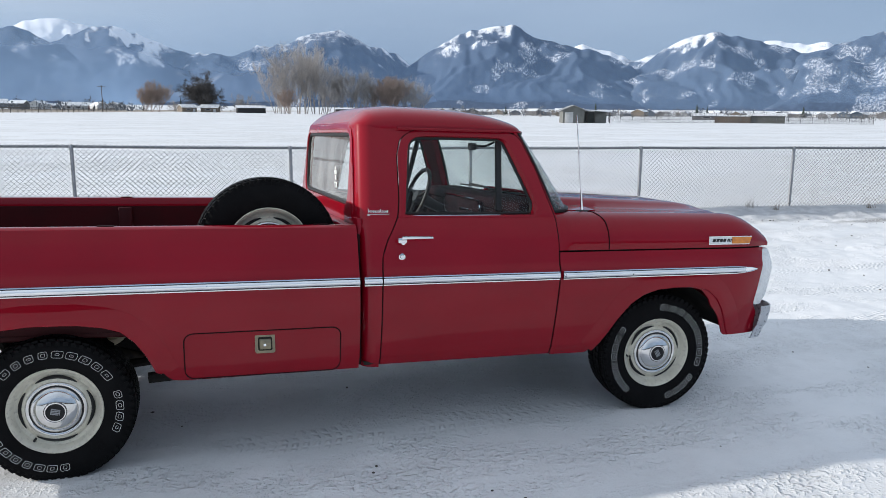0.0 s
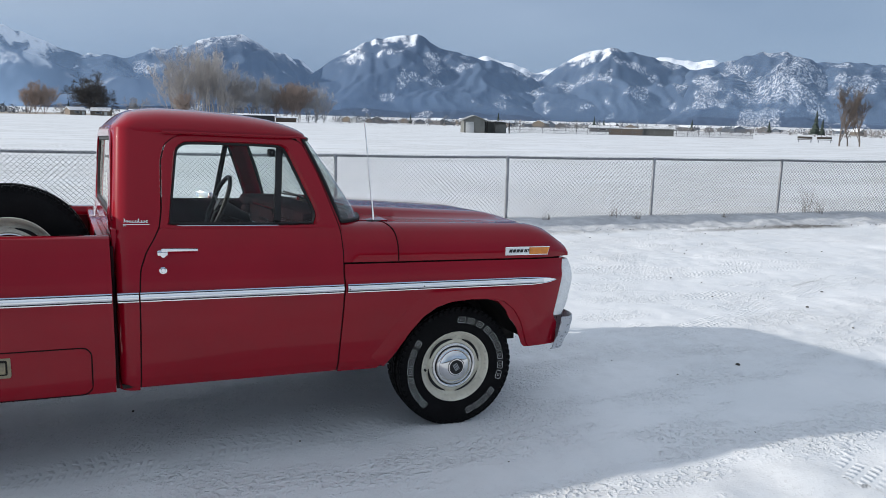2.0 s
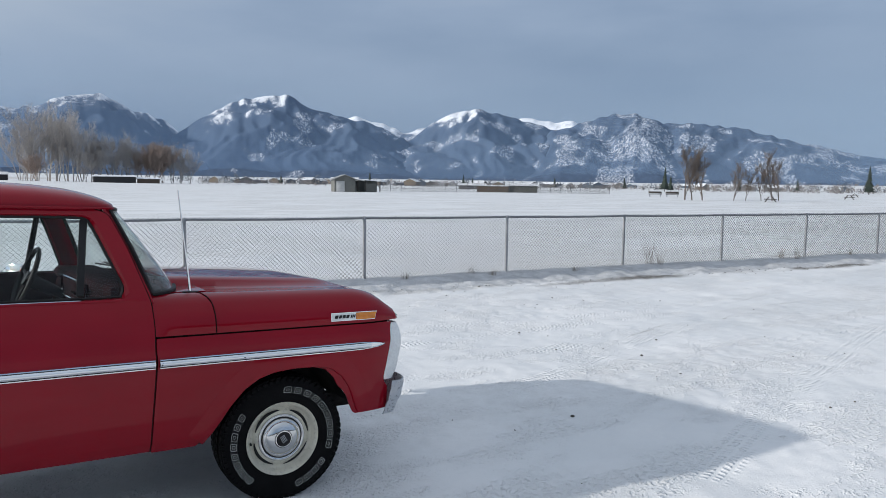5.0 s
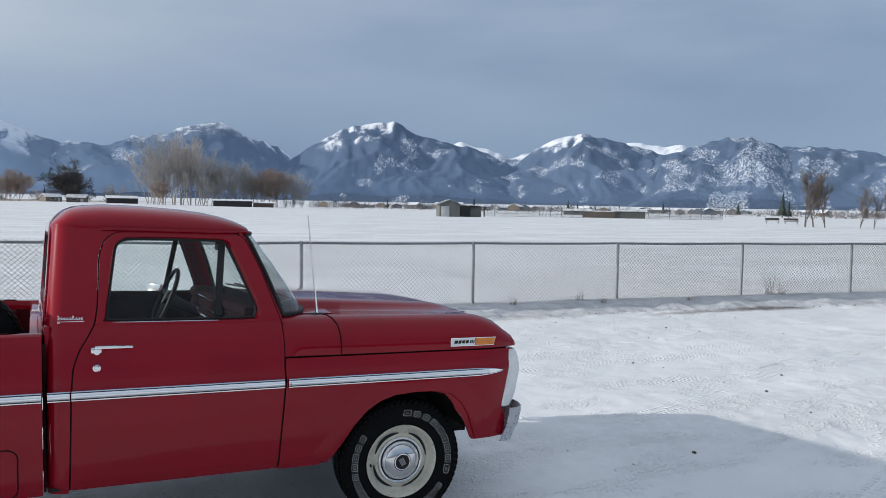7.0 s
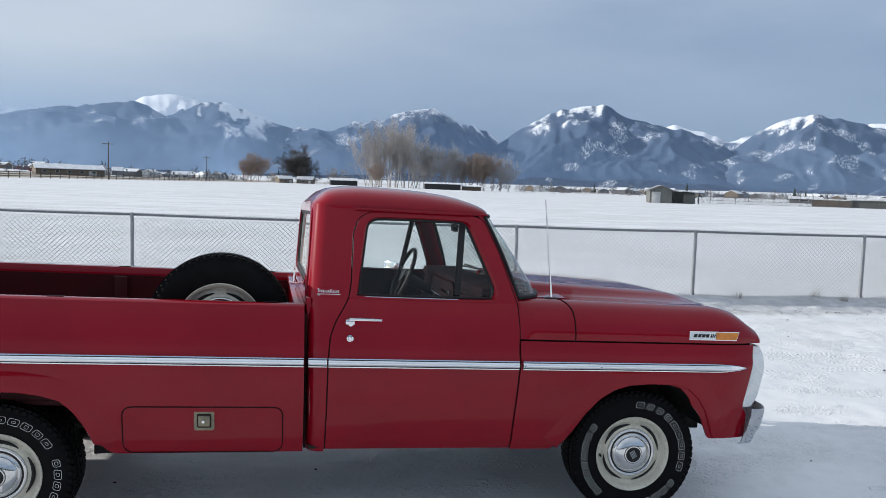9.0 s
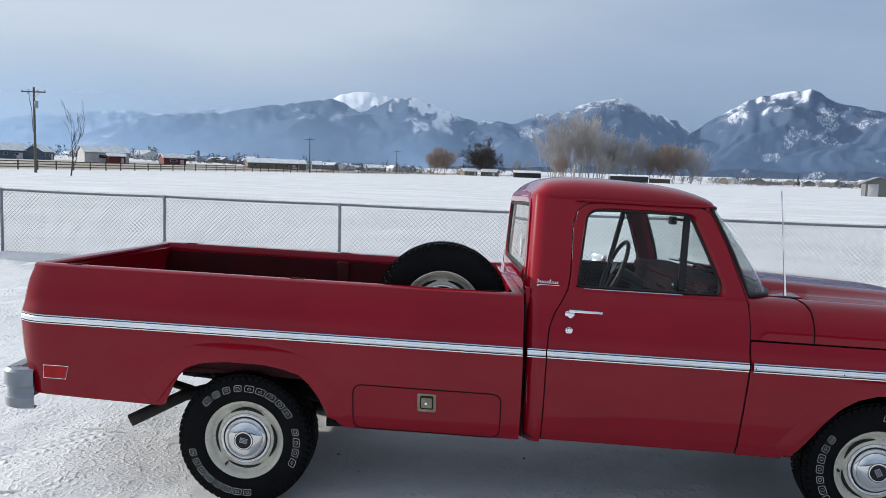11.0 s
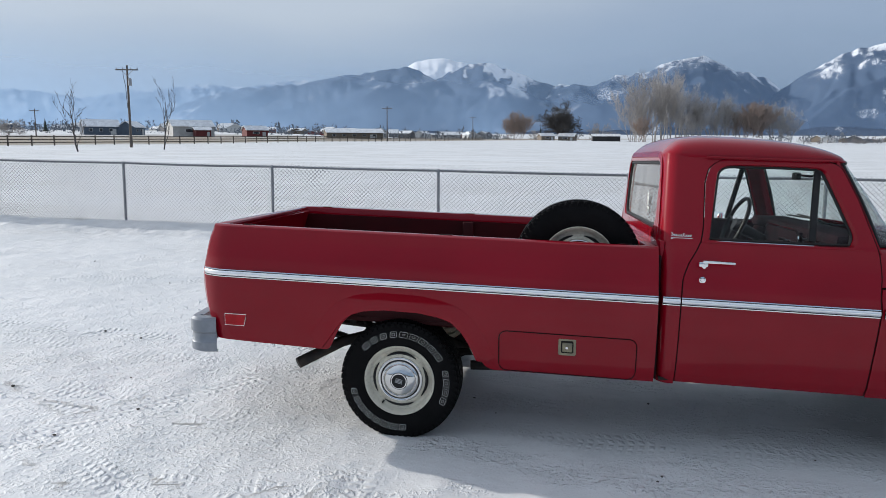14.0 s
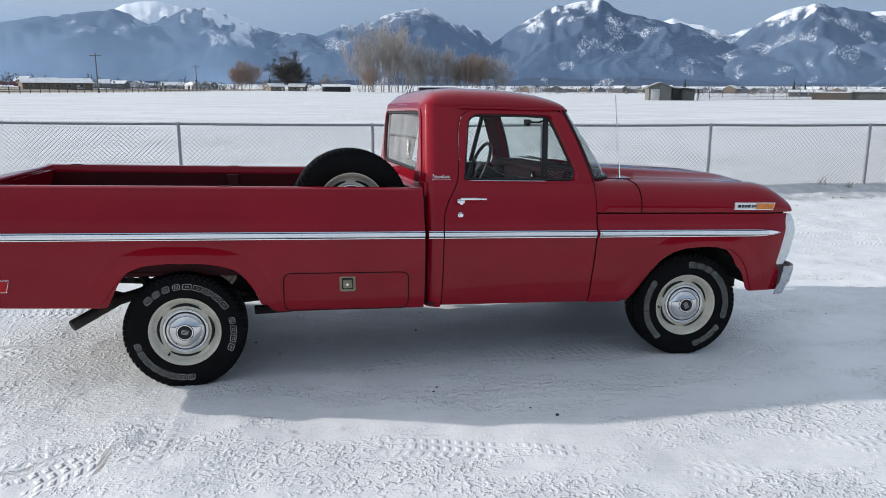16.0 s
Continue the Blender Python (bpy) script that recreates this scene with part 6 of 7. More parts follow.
PANE = surface("dark_window_pane", (0.03, 0.035, 0.045), (0.05, 0.055, 0.065), 1.0, (0.05, 0.15))
DRYWEED = surface("dry_weed_stalks", (0.17, 0.13, 0.085), (0.11, 0.085, 0.06), 8.0, (0.8, 0.95))


def wall_paint(name, c):
    return surface(name, c, tuple(0.82 * v for v in c), 0.8, (0.7, 0.9), bump=0.2, bscale=9)


WALLS = {k: wall_paint(k + "_siding", c) for k, c in (("blue_grey", (0.08, 0.11, 0.15)), ("white", (0.50, 0.51, 0.51)), ("grey", (0.12, 0.12, 0.125)), ("tan", (0.17, 0.14, 0.11)), ("red", (0.15, 0.03, 0.03)), ("dark", (0.03, 0.03, 0.033)), ("brown", (0.10, 0.075, 0.055)), ("olive", (0.085, 0.09, 0.082)))}


def bare_tree(name, height, spread, seed, material, twig_r=0.012, levels=4, stems=1, trunk_r=None, kids=4, droop=0.0, lift=0.55):
    """A leafless tree: tapered trunk, limbs and forking twigs."""
    r = random.Random(seed)
    tree = new(name)
    trunk, crown = bmesh.new(), bmesh.new()

    def grow(bm, p, d, length, rad, level):
        n = 4 if level < 2 else 3
        pts, rs, q, dd = [p], [rad], Vector(p), Vector(d)
        for k in range(n):
            dd = (dd + Vector((r.gauss(0, 0.16), r.gauss(0, 0.16), r.gauss(0.05, 0.10) - droop * level * 0.1))).normalized()
            q = q + dd * (length / n)
            pts.append(q.copy())
            rs.append(max(rad * (1 - 0.62 * (k + 1) / n), twig_r))
        tube(bm, pts, rs, 7 if level == 0 else (4 if level == 1 else 3), False)
        if level >= levels:
            return
        count = kids + (4 if level == 0 else 0)
        for c in range(count):
            t = (0.14 if level == 0 else 0.3) + (0.86 if level == 0 else 0.7) * (c + r.random() * 0.8) / count
            i = min(int(t * n), n - 1)
            base = pts[i].lerp(pts[i + 1], t * n - i)
            a = r.random() * 2 * math.pi
            side = Vector((math.cos(a), math.sin(a), 0))
            nd = (dd * lift + side * spread + Vector((0, 0, 0.25))).normalized()
            grow(crown, base, nd, length * r.uniform(0.42, 0.62), max(rs[i] * 0.55, twig_r), level + 1)

    for s in range(stems):
        a = r.random() * 2 * math.pi
        off = Vector((math.cos(a), math.sin(a), 0)) * (0.03 * height if stems > 1 else 0)
        lean = Vector((math.cos(a) * 0.22, math.sin(a) * 0.22, 1)) if stems > 1 else Vector((r.gauss(0, 0.04), r.gauss(0, 0.04), 1))
        grow(trunk, off - Vector((0, 0, 0.3)), lean.normalized(), height * r.uniform(0.62, 0.72), trunk_r or height * 0.018, 0)
    link("trunk", trunk, material, tree)
    link("crown", crown, material, tree)
    return tree


def plant(tree, place, scale=1.0, turn=0.0, squash=1.0, sideways=1.0):
    m = Matrix.Translation(place) @ pose(0, 0, 0, 0, 0, turn) @ Matrix.Diagonal((scale * sideways, scale * sideways, scale * squash, 1))
    return copy_thing(tree, m)


# three saplings inside the rail fence
for b, d, h, seed in ((-42.3, 75, 5.6, 3), (-35.2, 79, 7.3, 5), (-29.7, 88, 7.9, 8)):
    t = tagged(bare_tree("sapling", h * 0.84, 0.36, seed, DARKTWIG, 0.013, 3, 1, 0.085, 3, 0, 0.9), "slender leafless sapling standing in the snowy field", "tree", "saplings by the rail fence")
    t.matrix_basis = Matrix.Translation(spot(b, d))

# broad trees and the windbreak behind the field
POP = tagged(bare_tree("poplar", 25, 0.36, 11, TWIG, 0.019, 4, 3, 0.22, 5, 0.0, 0.9), "tall leafless grey-brown poplar in a windbreak", "tree", "windbreak trees")
POP.matrix_basis = Matrix.Translation(spot(5.7, 345))
POP2 = tagged(bare_tree("poplar", 20, 0.5, 12, TWIG, 0.019, 4, 3, 0.2, 5, 0.0, 0.8), "leafless grey-brown poplar in a windbreak", "tree", "windbreak trees")
POP2.matrix_basis = Matrix.Translation(spot(8.3, 350))
RUSSET = tagged(bare_tree("willow", 16, 0.45, 14, RUSTTWIG, 0.020, 4, 4, 0.12, 6, 0.0, 0.75), "russet leafless willow at the field edge", "tree", "willows")
RUSSET.matrix_basis = Matrix.Translation(spot(13.0, 345))
for b, d, s, k, sq in ((4.7, 350, 0.80, 0, 1.0), (5.2, 338, 1.0, 0, 0.9), (6.3, 352, 1.0, 0, 1.0), (6.9, 345, 1.04, 0, 1.0), (7.4, 350, 1.0, 0, 1.05), (7.9, 342, 0.9, 0, 1.0), (9.0, 350, 0.80, 1, 1.0), (9.5, 346, 0.85, 1, 1.0), (10.1, 350, 0.88, 1, 1.0), (10.7, 348, 0.86, 1, 1.0), (11.3, 352, 0.82, 1, 1.0), (11.8, 350, 0.7, 1, 1.0), (14.2, 350, 0.74, 1, 1.0), (14.8, 348, 0.70, 1, 1.0), (15.4, 352, 0.62, 1, 1.0), (5.0, 335, 0.5, 1, 1.0), (8.6, 335, 0.5, 1, 1.0)):
    plant((POP, POP2)[k], spot(b, d), s, 53 * b * 7, sq)
for b, d, s in ((12.4, 346, 0.98), (13.6, 348, 0.95), (5.6, 330, 0.62), (-3.9, 330, 0.72), (-4.3, 332, 0.55), (-3.4, 331, 0.60)):
    plant(RUSSET, spot(b, d), s, 91 * b)


def round_tree(name, height, width, seed, material, twig_r, limbs=11, kids=4, bole=0.16):
    """A leafless tree with a short bole and a round crown of limbs that fork outwards."""
    r = random.Random(seed)
    tree = new(name)
    top = Vector((0, 0, height * bole))
    link("trunk", tubed([(0, 0, -0.4), (0.02 * height, 0, height * bole * 0.6), (*top[:2], top.z * 1.25)], [height * 0.04, height * 0.032, height * 0.026], 8), material, tree)
    bm = bmesh.new()

    def grow(p, d, length, rad, level):
        pts, rs, q, dd = [p], [rad], Vector(p), Vector(d)
        for k in range(4):
            dd = (dd + Vector((r.gauss(0, 0.15), r.gauss(0, 0.15), r.gauss(0.02, 0.12)))).normalized()
            q = q + dd * (length / 4)
            pts.append(q.copy())
            rs.append(max(rad * (1 - 0.7 * (k + 1) / 4), twig_r))
        tube(bm, pts, rs, 5 if level == 0 else 3, False)
        if level < 3:
            for c in range(kids + (2 if level == 0 else 0)):
                t = r.uniform(0.3, 1.0) * 3.99
                i = int(t)
                side = Vector((r.gauss(0, 1), r.gauss(0, 1), r.gauss(0.1, 0.8))).normalized()
                grow(pts[i].lerp(pts[i + 1], t - i), (dd * 0.8 + side * 0.75).normalized(), length * r.uniform(0.38, 0.58), max(rs[i] * 0.5, twig_r), level + 1)

    for k in range(limbs):
        a, up = 2.4 * k, 0.12 + 0.88 * (k + 0.5) / limbs
        flat = math.sqrt(1 - up * up)
        reach = math.hypot(flat * width * 0.5, up * height * (1 - bole)) * r.uniform(0.66, 0.8)
        grow(top * r.uniform(0.75, 1.2), Vector((flat * math.cos(a) * width / height, flat * math.sin(a) * width / height, up)).normalized(), reach, height * 0.017, 0)
    link("crown", bm, material, tree)
    return tree


OAK = tagged(round_tree("broad_tree", 18.0, 21.0, 21, DARKTWIG, 0.042, 26, 6, 0.2), "broad dark leafless tree beside farm sheds", "tree")
OAK.matrix_basis = Matrix.Translation(spot(-0.45, 370))
SHRUB = tagged(round_tree("bare_shrub_tree", 8.5, 11.0, 23, TWIG, 0.035, 12, 4, 0.1), "rounded leafless grey tree by the field", "tree", "field trees")
SHRUB.matrix_basis = Matrix.Translation(spot(2.4, 375)) @ Matrix.Diagonal((1.1, 1.1, 1.2, 1))
plant(SHRUB, spot(-39.1, 250), 0.68, 40, 0.8, 1.15)
plant(SHRUB, spot(-2.3, 380), 0.6, 80)
plant(SHRUB, spot(3.3, 370), 0.55, 120)
# the park trees to the east
PARKTWIG = surface("brown_park_twigs", (0.13, 0.105, 0.09), (0.09, 0.075, 0.066), 0.5, (0.8, 0.95))
PARK = tagged(bare_tree("park_tree", 6.6, 0.42, 31, PARKTWIG, 0.010, 4, 1, 0.11, 5, 0.0, 0.95), "leafless russet-grey tree in the snowy park", "tree", "park trees")
PARK.matrix_basis = Matrix.Translation(spot(51.9, 107))
for b, d, s in ((52.4, 108, 0.98), (53.1, 107, 1.0), (55.2, 108, 0.72), (56.0, 109, 0.6), (57.0, 113, 0.7), (57.7, 114, 0.98), (58.1, 118, 0.8)):
    plant(PARK, spot(b, d), s, b * 77, 1.0, 0.85)


def conifer(height, seed):
    r = random.Random(seed)
    tree = new("conifer")
    link("trunk", tubed([(0, 0, -0.2), (0, 0, height * 0.95)], [height * 0.02, 0.02], 6), BARK, tree)
    bm = bmesh.new()
    rings = 9
    for k in range(rings):
        z, rad = height * (0.12 + 0.86 * k / rings), height * 0.20 * (1 - k / rings) + 0.1
        n = 11
        top = bm.verts.new((0, 0, z + height * 0.16))
        row = [bm.verts.new((rad * r.uniform(0.6, 1.15) * math.cos(2 * math.pi * i / n), rad * r.uniform(0.6, 1.15) * math.sin(2 * math.pi * i / n), z - r.random() * 0.05 * height)) for i in range(n)]
        for i in range(n):
            bm.faces.new((top, row[i], row[(i + 1) % n]))
    link("crown", bm, NEEDLES, tree)
    return tagged(tree, "dark conifer dusted with frost far across the field", "tree", "conifers")


FIR = conifer(8.0, 2)
FIR.matrix_basis = Matrix.Translation(spot(-47.2, 300))
for b, d, s in ((-48, 305, 1.0), (-46.6, 310, 0.8), (-48.7, 300, 1.1), (-36.9, 330, 0.7), (50.4, 300, 1.15), (50.8, 305, 0.8), (35.5, 480, 1.0), (36.2, 480, 0.8), (28.4, 500, 1.1), (42.4, 420, 0.8), (-1.9, 380, 0.8), (47.5, 520, 1.0), (55.5, 360, 0.7), (59.2, 380, 0.8), (21.8, 560, 0.9), (63.5, 320, 1.3)):
    plant(FIR, spot(b, d), s, b * 31)


def farm_house(name, w, d, wall_h, roof_h, wall, label, category, windows=2, door=True, hip=False, over=0.4, door_at=0.32, roof_mat=None):
    """A gabled building, long side towards -y: walls, snowy roof with eaves, windows and a door."""
    house = new(name)
    bm = bmesh.new()
    base = [(-w / 2, -d / 2), (w / 2, -d / 2), (w / 2, d / 2), (-w / 2, d / 2)]
    lo = [bm.verts.new((x, y, -0.5)) for x, y in base]
    hi = [bm.verts.new((x, y, wall_h)) for x, y in base]
    for i in range(4):
        bm.faces.new((lo[i], lo[(i + 1) % 4], hi[(i + 1) % 4], hi[i]))
    g1, g2 = bm.verts.new((-w / 2, 0, wall_h + roof_h)), bm.verts.new((w / 2, 0, wall_h + roof_h))
    bm.faces.new((hi[3], hi[0], g1))
    bm.faces.new((hi[1], hi[2], g2))
    bm.faces.new(lo)
    link("wall", bm, wall, house)
    k = roof_h / (d / 2)
    for sgn in (-1, 1):
        P = [[(x, 0, wall_h + roof_h + 0.05), (x, sgn * (d / 2 + over), wall_h - k * over + 0.05)] for x in (-w / 2 - over, w / 2 + over)]
        link("roof", sheet(P, 0.16, inward=(0, 0, 1)), roof_mat or ROOFSNOW, house, "" if roof_mat else "snow-covered roof slope")
    for i in range(windows):
        x = -w / 2 + w * (i + 0.7) / (windows + 0.6)
        win = link("window", boxed((x, -d / 2 - 0.03, wall_h * 0.58), (w / windows * 0.32, 0.08, wall_h * 0.36), 0.02), WALLS["white"], house)
        link("pane", boxed((x, -d / 2 - 0.075, wall_h * 0.58), (w / windows * 0.26, 0.02, wall_h * 0.29)), PANE, win)
    if door:
        link("door", boxed((w * door_at, -d / 2 - 0.03, wall_h * 0.36), (min(2.6, w * (0.36 if door_at < 0 else 0.16)), 0.08, wall_h * 0.72), 0.02), WALLS["white"], house)
    return tagged(house, label, category)


def settle_house(house, b, d, turn=0.0):
    house.matrix_basis = Matrix.Translation(spot(b, d)) @ pose(0, 0, 0, 0, 0, -b + turn)
    return house


settle_house(farm_house("farmhouse", 11.0, 9, 2.7, 2.2, WALLS["blue_grey"], "blue-grey farmhouse with a snowy gabled roof", "house", 3), -33.6, 280, 8)
settle_house(farm_house("farmhouse", 7.0, 6, 2.6, 1.8, WALLS["blue_grey"], "blue-grey house wing with twin gables", "house", 2), -31.6, 278, 62)
settle_house(farm_house("barn", 12.5, 9, 3.0, 1.9, WALLS["white"], "white barn with a shallow snowy roof", "barn", 1), -27.7, 250, 14)
settle_house(farm_house("barn", 4.6, 4, 2.0, 0.7, WALLS["red"], "small dark red barn by the pasture", "barn", 0), -26.9, 243, 10)
settle_house(farm_house("barn", 7.0, 6, 2.2, 1.3, WALLS["red"], "low red barn with snowy roof", "barn", 1), -23.2, 262, 16)
settle_house(farm_house("ranch_house", 22.0, 9, 2.2, 1.5, WALLS["tan"], "long low ranch house under a snowy roof", "house", 5), -16.0, 300, 10)
settle_house(farm_house("shed", 6.5, 6, 2.0, 1.2, WALLS["tan"], "tan garden shed beneath the broad tree", "shed", 1), -1.5, 360, 20)
settle_house(farm_house("shed", 7.5, 6, 2.0, 1.3, WALLS["tan"], "tan shed with snowy roof beneath the broad tree", "shed", 1), 0.1, 362, -12)
settle_house(farm_house("shed", 12, 6, 2.2, 0.9, WALLS["dark"], "dark open shed by the windbreak", "shed", 0, False), 2.9, 345, 6)
settle_house(farm_house("shed", 15, 5, 2.3, 0.4, WALLS["dark"], "long dark equipment shed before the windbreak", "shed", 0, False), 10.4, 318, 4)
settle_house(farm_house("shed", 8, 5, 1.7, 0.4, WALLS["brown"], "low brown shed before the willows", "shed", 0, False), 12.6, 320, 4)
# ball-field sheds to the east
SHEDGREY = wall_paint("grey_green_siding", (0.155, 0.16, 0.15))


def ball_shed():
    """A shed with its gable towards the lot, a roll-up door, and an open lean-to on its side."""
    shed = new("shed")
    bm = bmesh.new()
    ring = [(-3.3, 0), (0.4, 0), (0.4, 2.2), (-1.45, 2.95), (-3.3, 2.2)]
    a, b = [bm.verts.new((x, -2.6, z)) for x, z in ring], [bm.verts.new((x, 2.6, z)) for x, z in ring]
    bm.faces.new(a)
    bm.faces.new(b[::-1])
    for i in range(5):
        bm.faces.new((a[i], b[i], b[(i + 1) % 5], a[(i + 1) % 5]))
    part("wall", bm, SHEDGREY, shed)
    part("roof", sheet([[(x, y, 2.98 - 0.405 * abs(x + 1.45)) for y in (-2.9, 2.9)] for x in (-3.7, -1.45, 0.7)], 0.1, inward=(0, 0, 1)), ROOFGREY, shed, "dull roof dusted with snow")
    door = part("roll_up_door", boxed((-2.25, -2.62, 0.95), (1.45, 0.08, 1.9), 0.01), WALLS["white"], shed, "white roll-up door")
    for z in (0.35, 0.75, 1.15, 1.55):
        part("panel", boxed((-2.25, -2.665, z), (1.36, 0.02, 0.33), 0.008), WALLS["white"], door)
    part("lean_to_roof", boxed((2.75, -0.2, 2.15), (4.9, 4.6, 0.12), 0.02, Matrix.Rotation(radians(4), 4, "Y")), ROOFSNOW, shed, "snow-dusted flat roof")
    part("back_wall", boxed((2.7, 1.8, 1.0), (4.6, 0.12, 2.1)), SHEDGREY, shed)
    part("side_panel", boxed((3.4, -1.2, 0.75), (1.9, 0.1, 1.5)), SHEDGREY, shed)
    for x in (0.9, 2.3, 4.9):
        part("post", boxed((x, -2.1, 1.0), (0.14, 0.14, 2.2)), DARKWOOD, shed)
    return tagged(shed, "grey-green shed with a white roll-up door and open lean-to", "shed")


DARKWOOD = surface("dark_wet_wood", (0.055, 0.047, 0.04), (0.035, 0.03, 0.027), 3.0, (0.7, 0.9))
settle_house(ball_shed(), 27.1, 137, 8)


def ball_field_fence():
    """Tall wire fence of a ball field, with pipe posts and rails."""
    fence = tagged(new("ball_field_fence"), "tall wire fence with pipe posts along the ball field", "fence")
    a, b = spot(29.2, 150), spot(46.5, 166)
    n, h, post = 22, 1.9, None
    for k in range(n + 1):
        p = a.lerp(b, k / n)
        if post is None:
            post = part("post", tubed([(0, 0, -0.2), (0, 0, h)], 0.04, 6), WIRE, fence)
            ob = post
        else:
            ob = new("post", post.data)
            ob.parent = fence
        ob.location = p
    for z in (0.1, 0.65, 1.3, h):
        part("rail", tubed([a + Vector((0, 0, z)), b + Vector((0, 0, z))], 0.022, 5), WIRE, fence)
    pts, faces = [], []
    d = (b - a) / 330
    for k in range(330):
        for sgn in (0, 1):
            p, q = a + d * (k + sgn), a + d * (k + 1 - sgn)
            base = len(pts)
            pts += [p + Vector((0, 0.01, 0.1)), p + d * 0.05 + Vector((0, -0.01, 0.1)), q + d * 0.05 + Vector((0, -0.01, h)), q + Vector((0, 0.01, h))]
            faces.append((base, base + 1, base + 2, base + 3))
    me = bpy.data.meshes.new("wire_mesh")
    me.from_pydata(pts, [], faces)
    me.materials.append(WIRE)
    new("wire_mesh", me).parent = fence


ball_field_fence()
settle_house(farm_house("dugout", 6.9, 3.0, 1.5, 0.35, WALLS["olive"], "low grey-green dugout with a snowy roof", "dugout", 0, False), 40.0, 172, 3)
settle_house(farm_house("dugout", 7.0, 0.8, 1.3, 0.05, WALLS["brown"], "long brown wooden wall by the ball field", "wall", 0, False, over=0.05), 37.8, 170, 3)
settle_house(farm_house("shed", 9.0, 4.0, 1.3, 0.6, WALLS["grey"], "grey shed beyond the ball field", "shed", 1, False), 36.2, 260, 6)
rv = random.Random(77)
kinds = ("white", "tan", "grey", "blue_grey", "red", "brown", "white", "grey")
for k in range(125):
    b = rv.choice((rv.uniform(17, 62), rv.uniform(17, 50), rv.uniform(-50, -6), rv.uniform(-50, -6)))
    d = rv.uniform(520, 900) if b > 0 else rv.uniform(430, 760)
    c = rv.choice(kinds[:4] if b > 0 else kinds)
    settle_house(farm_house("far_house", rv.uniform(6, 13), rv.uniform(7, 10), rv.uniform(2.2, 3.0), rv.uniform(1.3, 2.6), WALLS[c], "distant %s house with a snowy roof" % c.replace("_", "-"), "house", 2, False), b, d, rv.choice((rv.uniform(-35, 35), rv.uniform(60, 120))))


def rail_fence():
    """Post-and-rail paddock fence running away to the north."""
    fence = tagged(new("rail_fence"), "weathered wooden post-and-rail fence along the pasture", "fence")
    a, b = Vector((-95.5, -20.0, 0)), Vector((-28.0, 262.0, 0))
    n = int((b - a).length / 3.5)
    pts = []
    for k in range(n + 1):
        p = a.lerp(b, k / n)
        p.z = 0.15 + float(far_rise(p.x, p.y))
        pts.append(p)
    post = part("post", boxed((0, 0, 0.55), (0.15, 0.15, 1.75), 0.02), WOOD, fence)
    post.location = pts[0]
    for p in pts[1:]:
        ob = new("post", post.data)
        ob.parent, ob.location = fence, p
    rail = None
    for p, q in zip(pts, pts[1:]):
        for h in (0.45, 0.85, 1.25):
            if rail is None:
                rail = part("rail", boxed((0.5, 0, 0), (1, 0.05, 0.13)), WOOD, fence)
                ob = rail
            else:
                ob = new("rail", rail.data)
                ob.parent = fence
            d = q - p
            ob.matrix_basis = Matrix.Translation(p + Vector((0, 0, h))) @ d.to_track_quat("X", "Z").to_matrix().to_4x4() @ Matrix.Diagonal((d.length, 1, 1, 1))
    return fence


rail_fence()


def power_pole(h, arms=1, can=True):
    pole = new("power_pole")
    part("mast", tubed([(0, 0, -0.5), (0, 0, h)], [0.17, 0.11], 10), POLEWOOD, pole)
    part("crossarm", boxed((0, -0.12, h - 0.55), (2.7, 0.12, 0.14), 0.01), POLEWOOD, pole)
    part("brace", tube(tubed([(-0.75, -0.14, h - 0.6), (0, -0.14, h - 1.25)], 0.03, 5), [(0.75, -0.14, h - 0.6), (0, -0.14, h - 1.25)], 0.03, 5), STEEL, pole)
    for x in (-1.25, -0.5, 0.5, 1.25):
        part("insulator", lathe([(0, 0), (0.05, 0), (0.07, 0.08), (0.04, 0.12), (0.06, 0.18), (0, 0.22)], 8, "z"), STEEL, pole).location = (x, -0.12, h - 0.48)
    if can:
        part("transformer", lathe([(0, -0.45), (0.2, -0.45), (0.21, 0.35), (0.16, 0.42), (0, 0.44)], 12, "z"), STEEL, pole, "grey transformer can").location = (0.3, -0.1, h - 2.0)
        part("cable_loop", tubed([(-0.5, -0.12, h - 0.5), (-0.45, -0.2, h - 1.2), (-0.2, -0.2, h - 2.6), (-0.12, -0.16, h - 5.2)], 0.035, 5), BLACK, pole)
    return tagged(pole, "wooden power pole with a crossarm and insulators", "power pole", "power line poles")


POLES = [(-31.8, 102, 10.0, True), (-13.5, 206, 9.4, False), (-7.0, 300, 9.3, False), (-4.4, 390, 8.5, False), (-37.5, 240, 7.5, False)]
for b, d, h, can in POLES:
    p = power_pole(h, 1, can)
    at_ = spot(b, d)
    p.matrix_basis = Matrix.Translation(at_) @ pose(0, 0, 0, 0, 0, 12)

def picnic_table():
    table = new("picnic_table")
    for k in range(5):
        part("plank", boxed((0, -0.3 + 0.15 * k, 0.74), (1.8, 0.13, 0.04), 0.005), DARKWOOD, table)
    for s in (-1, 1):
        part("bench", boxed((0, s * 0.72, 0.44), (1.8, 0.26, 0.04), 0.005), DARKWOOD, table)
        part("leg", tube(tubed([(s * 0.65, -0.7, 0), (s * 0.65, -0.25, 0.72)], 0.05, 4), [(s * 0.65, 0.7, 0), (s * 0.65, 0.25, 0.72)], 0.05, 4), DARKWOOD, table)
        part("crossbar", boxed((s * 0.65, 0, 0.40), (0.05, 1.6, 0.09)), DARKWOOD, table)
    return tagged(table, "dark wooden picnic table on the snow", "table", "picnic tables")


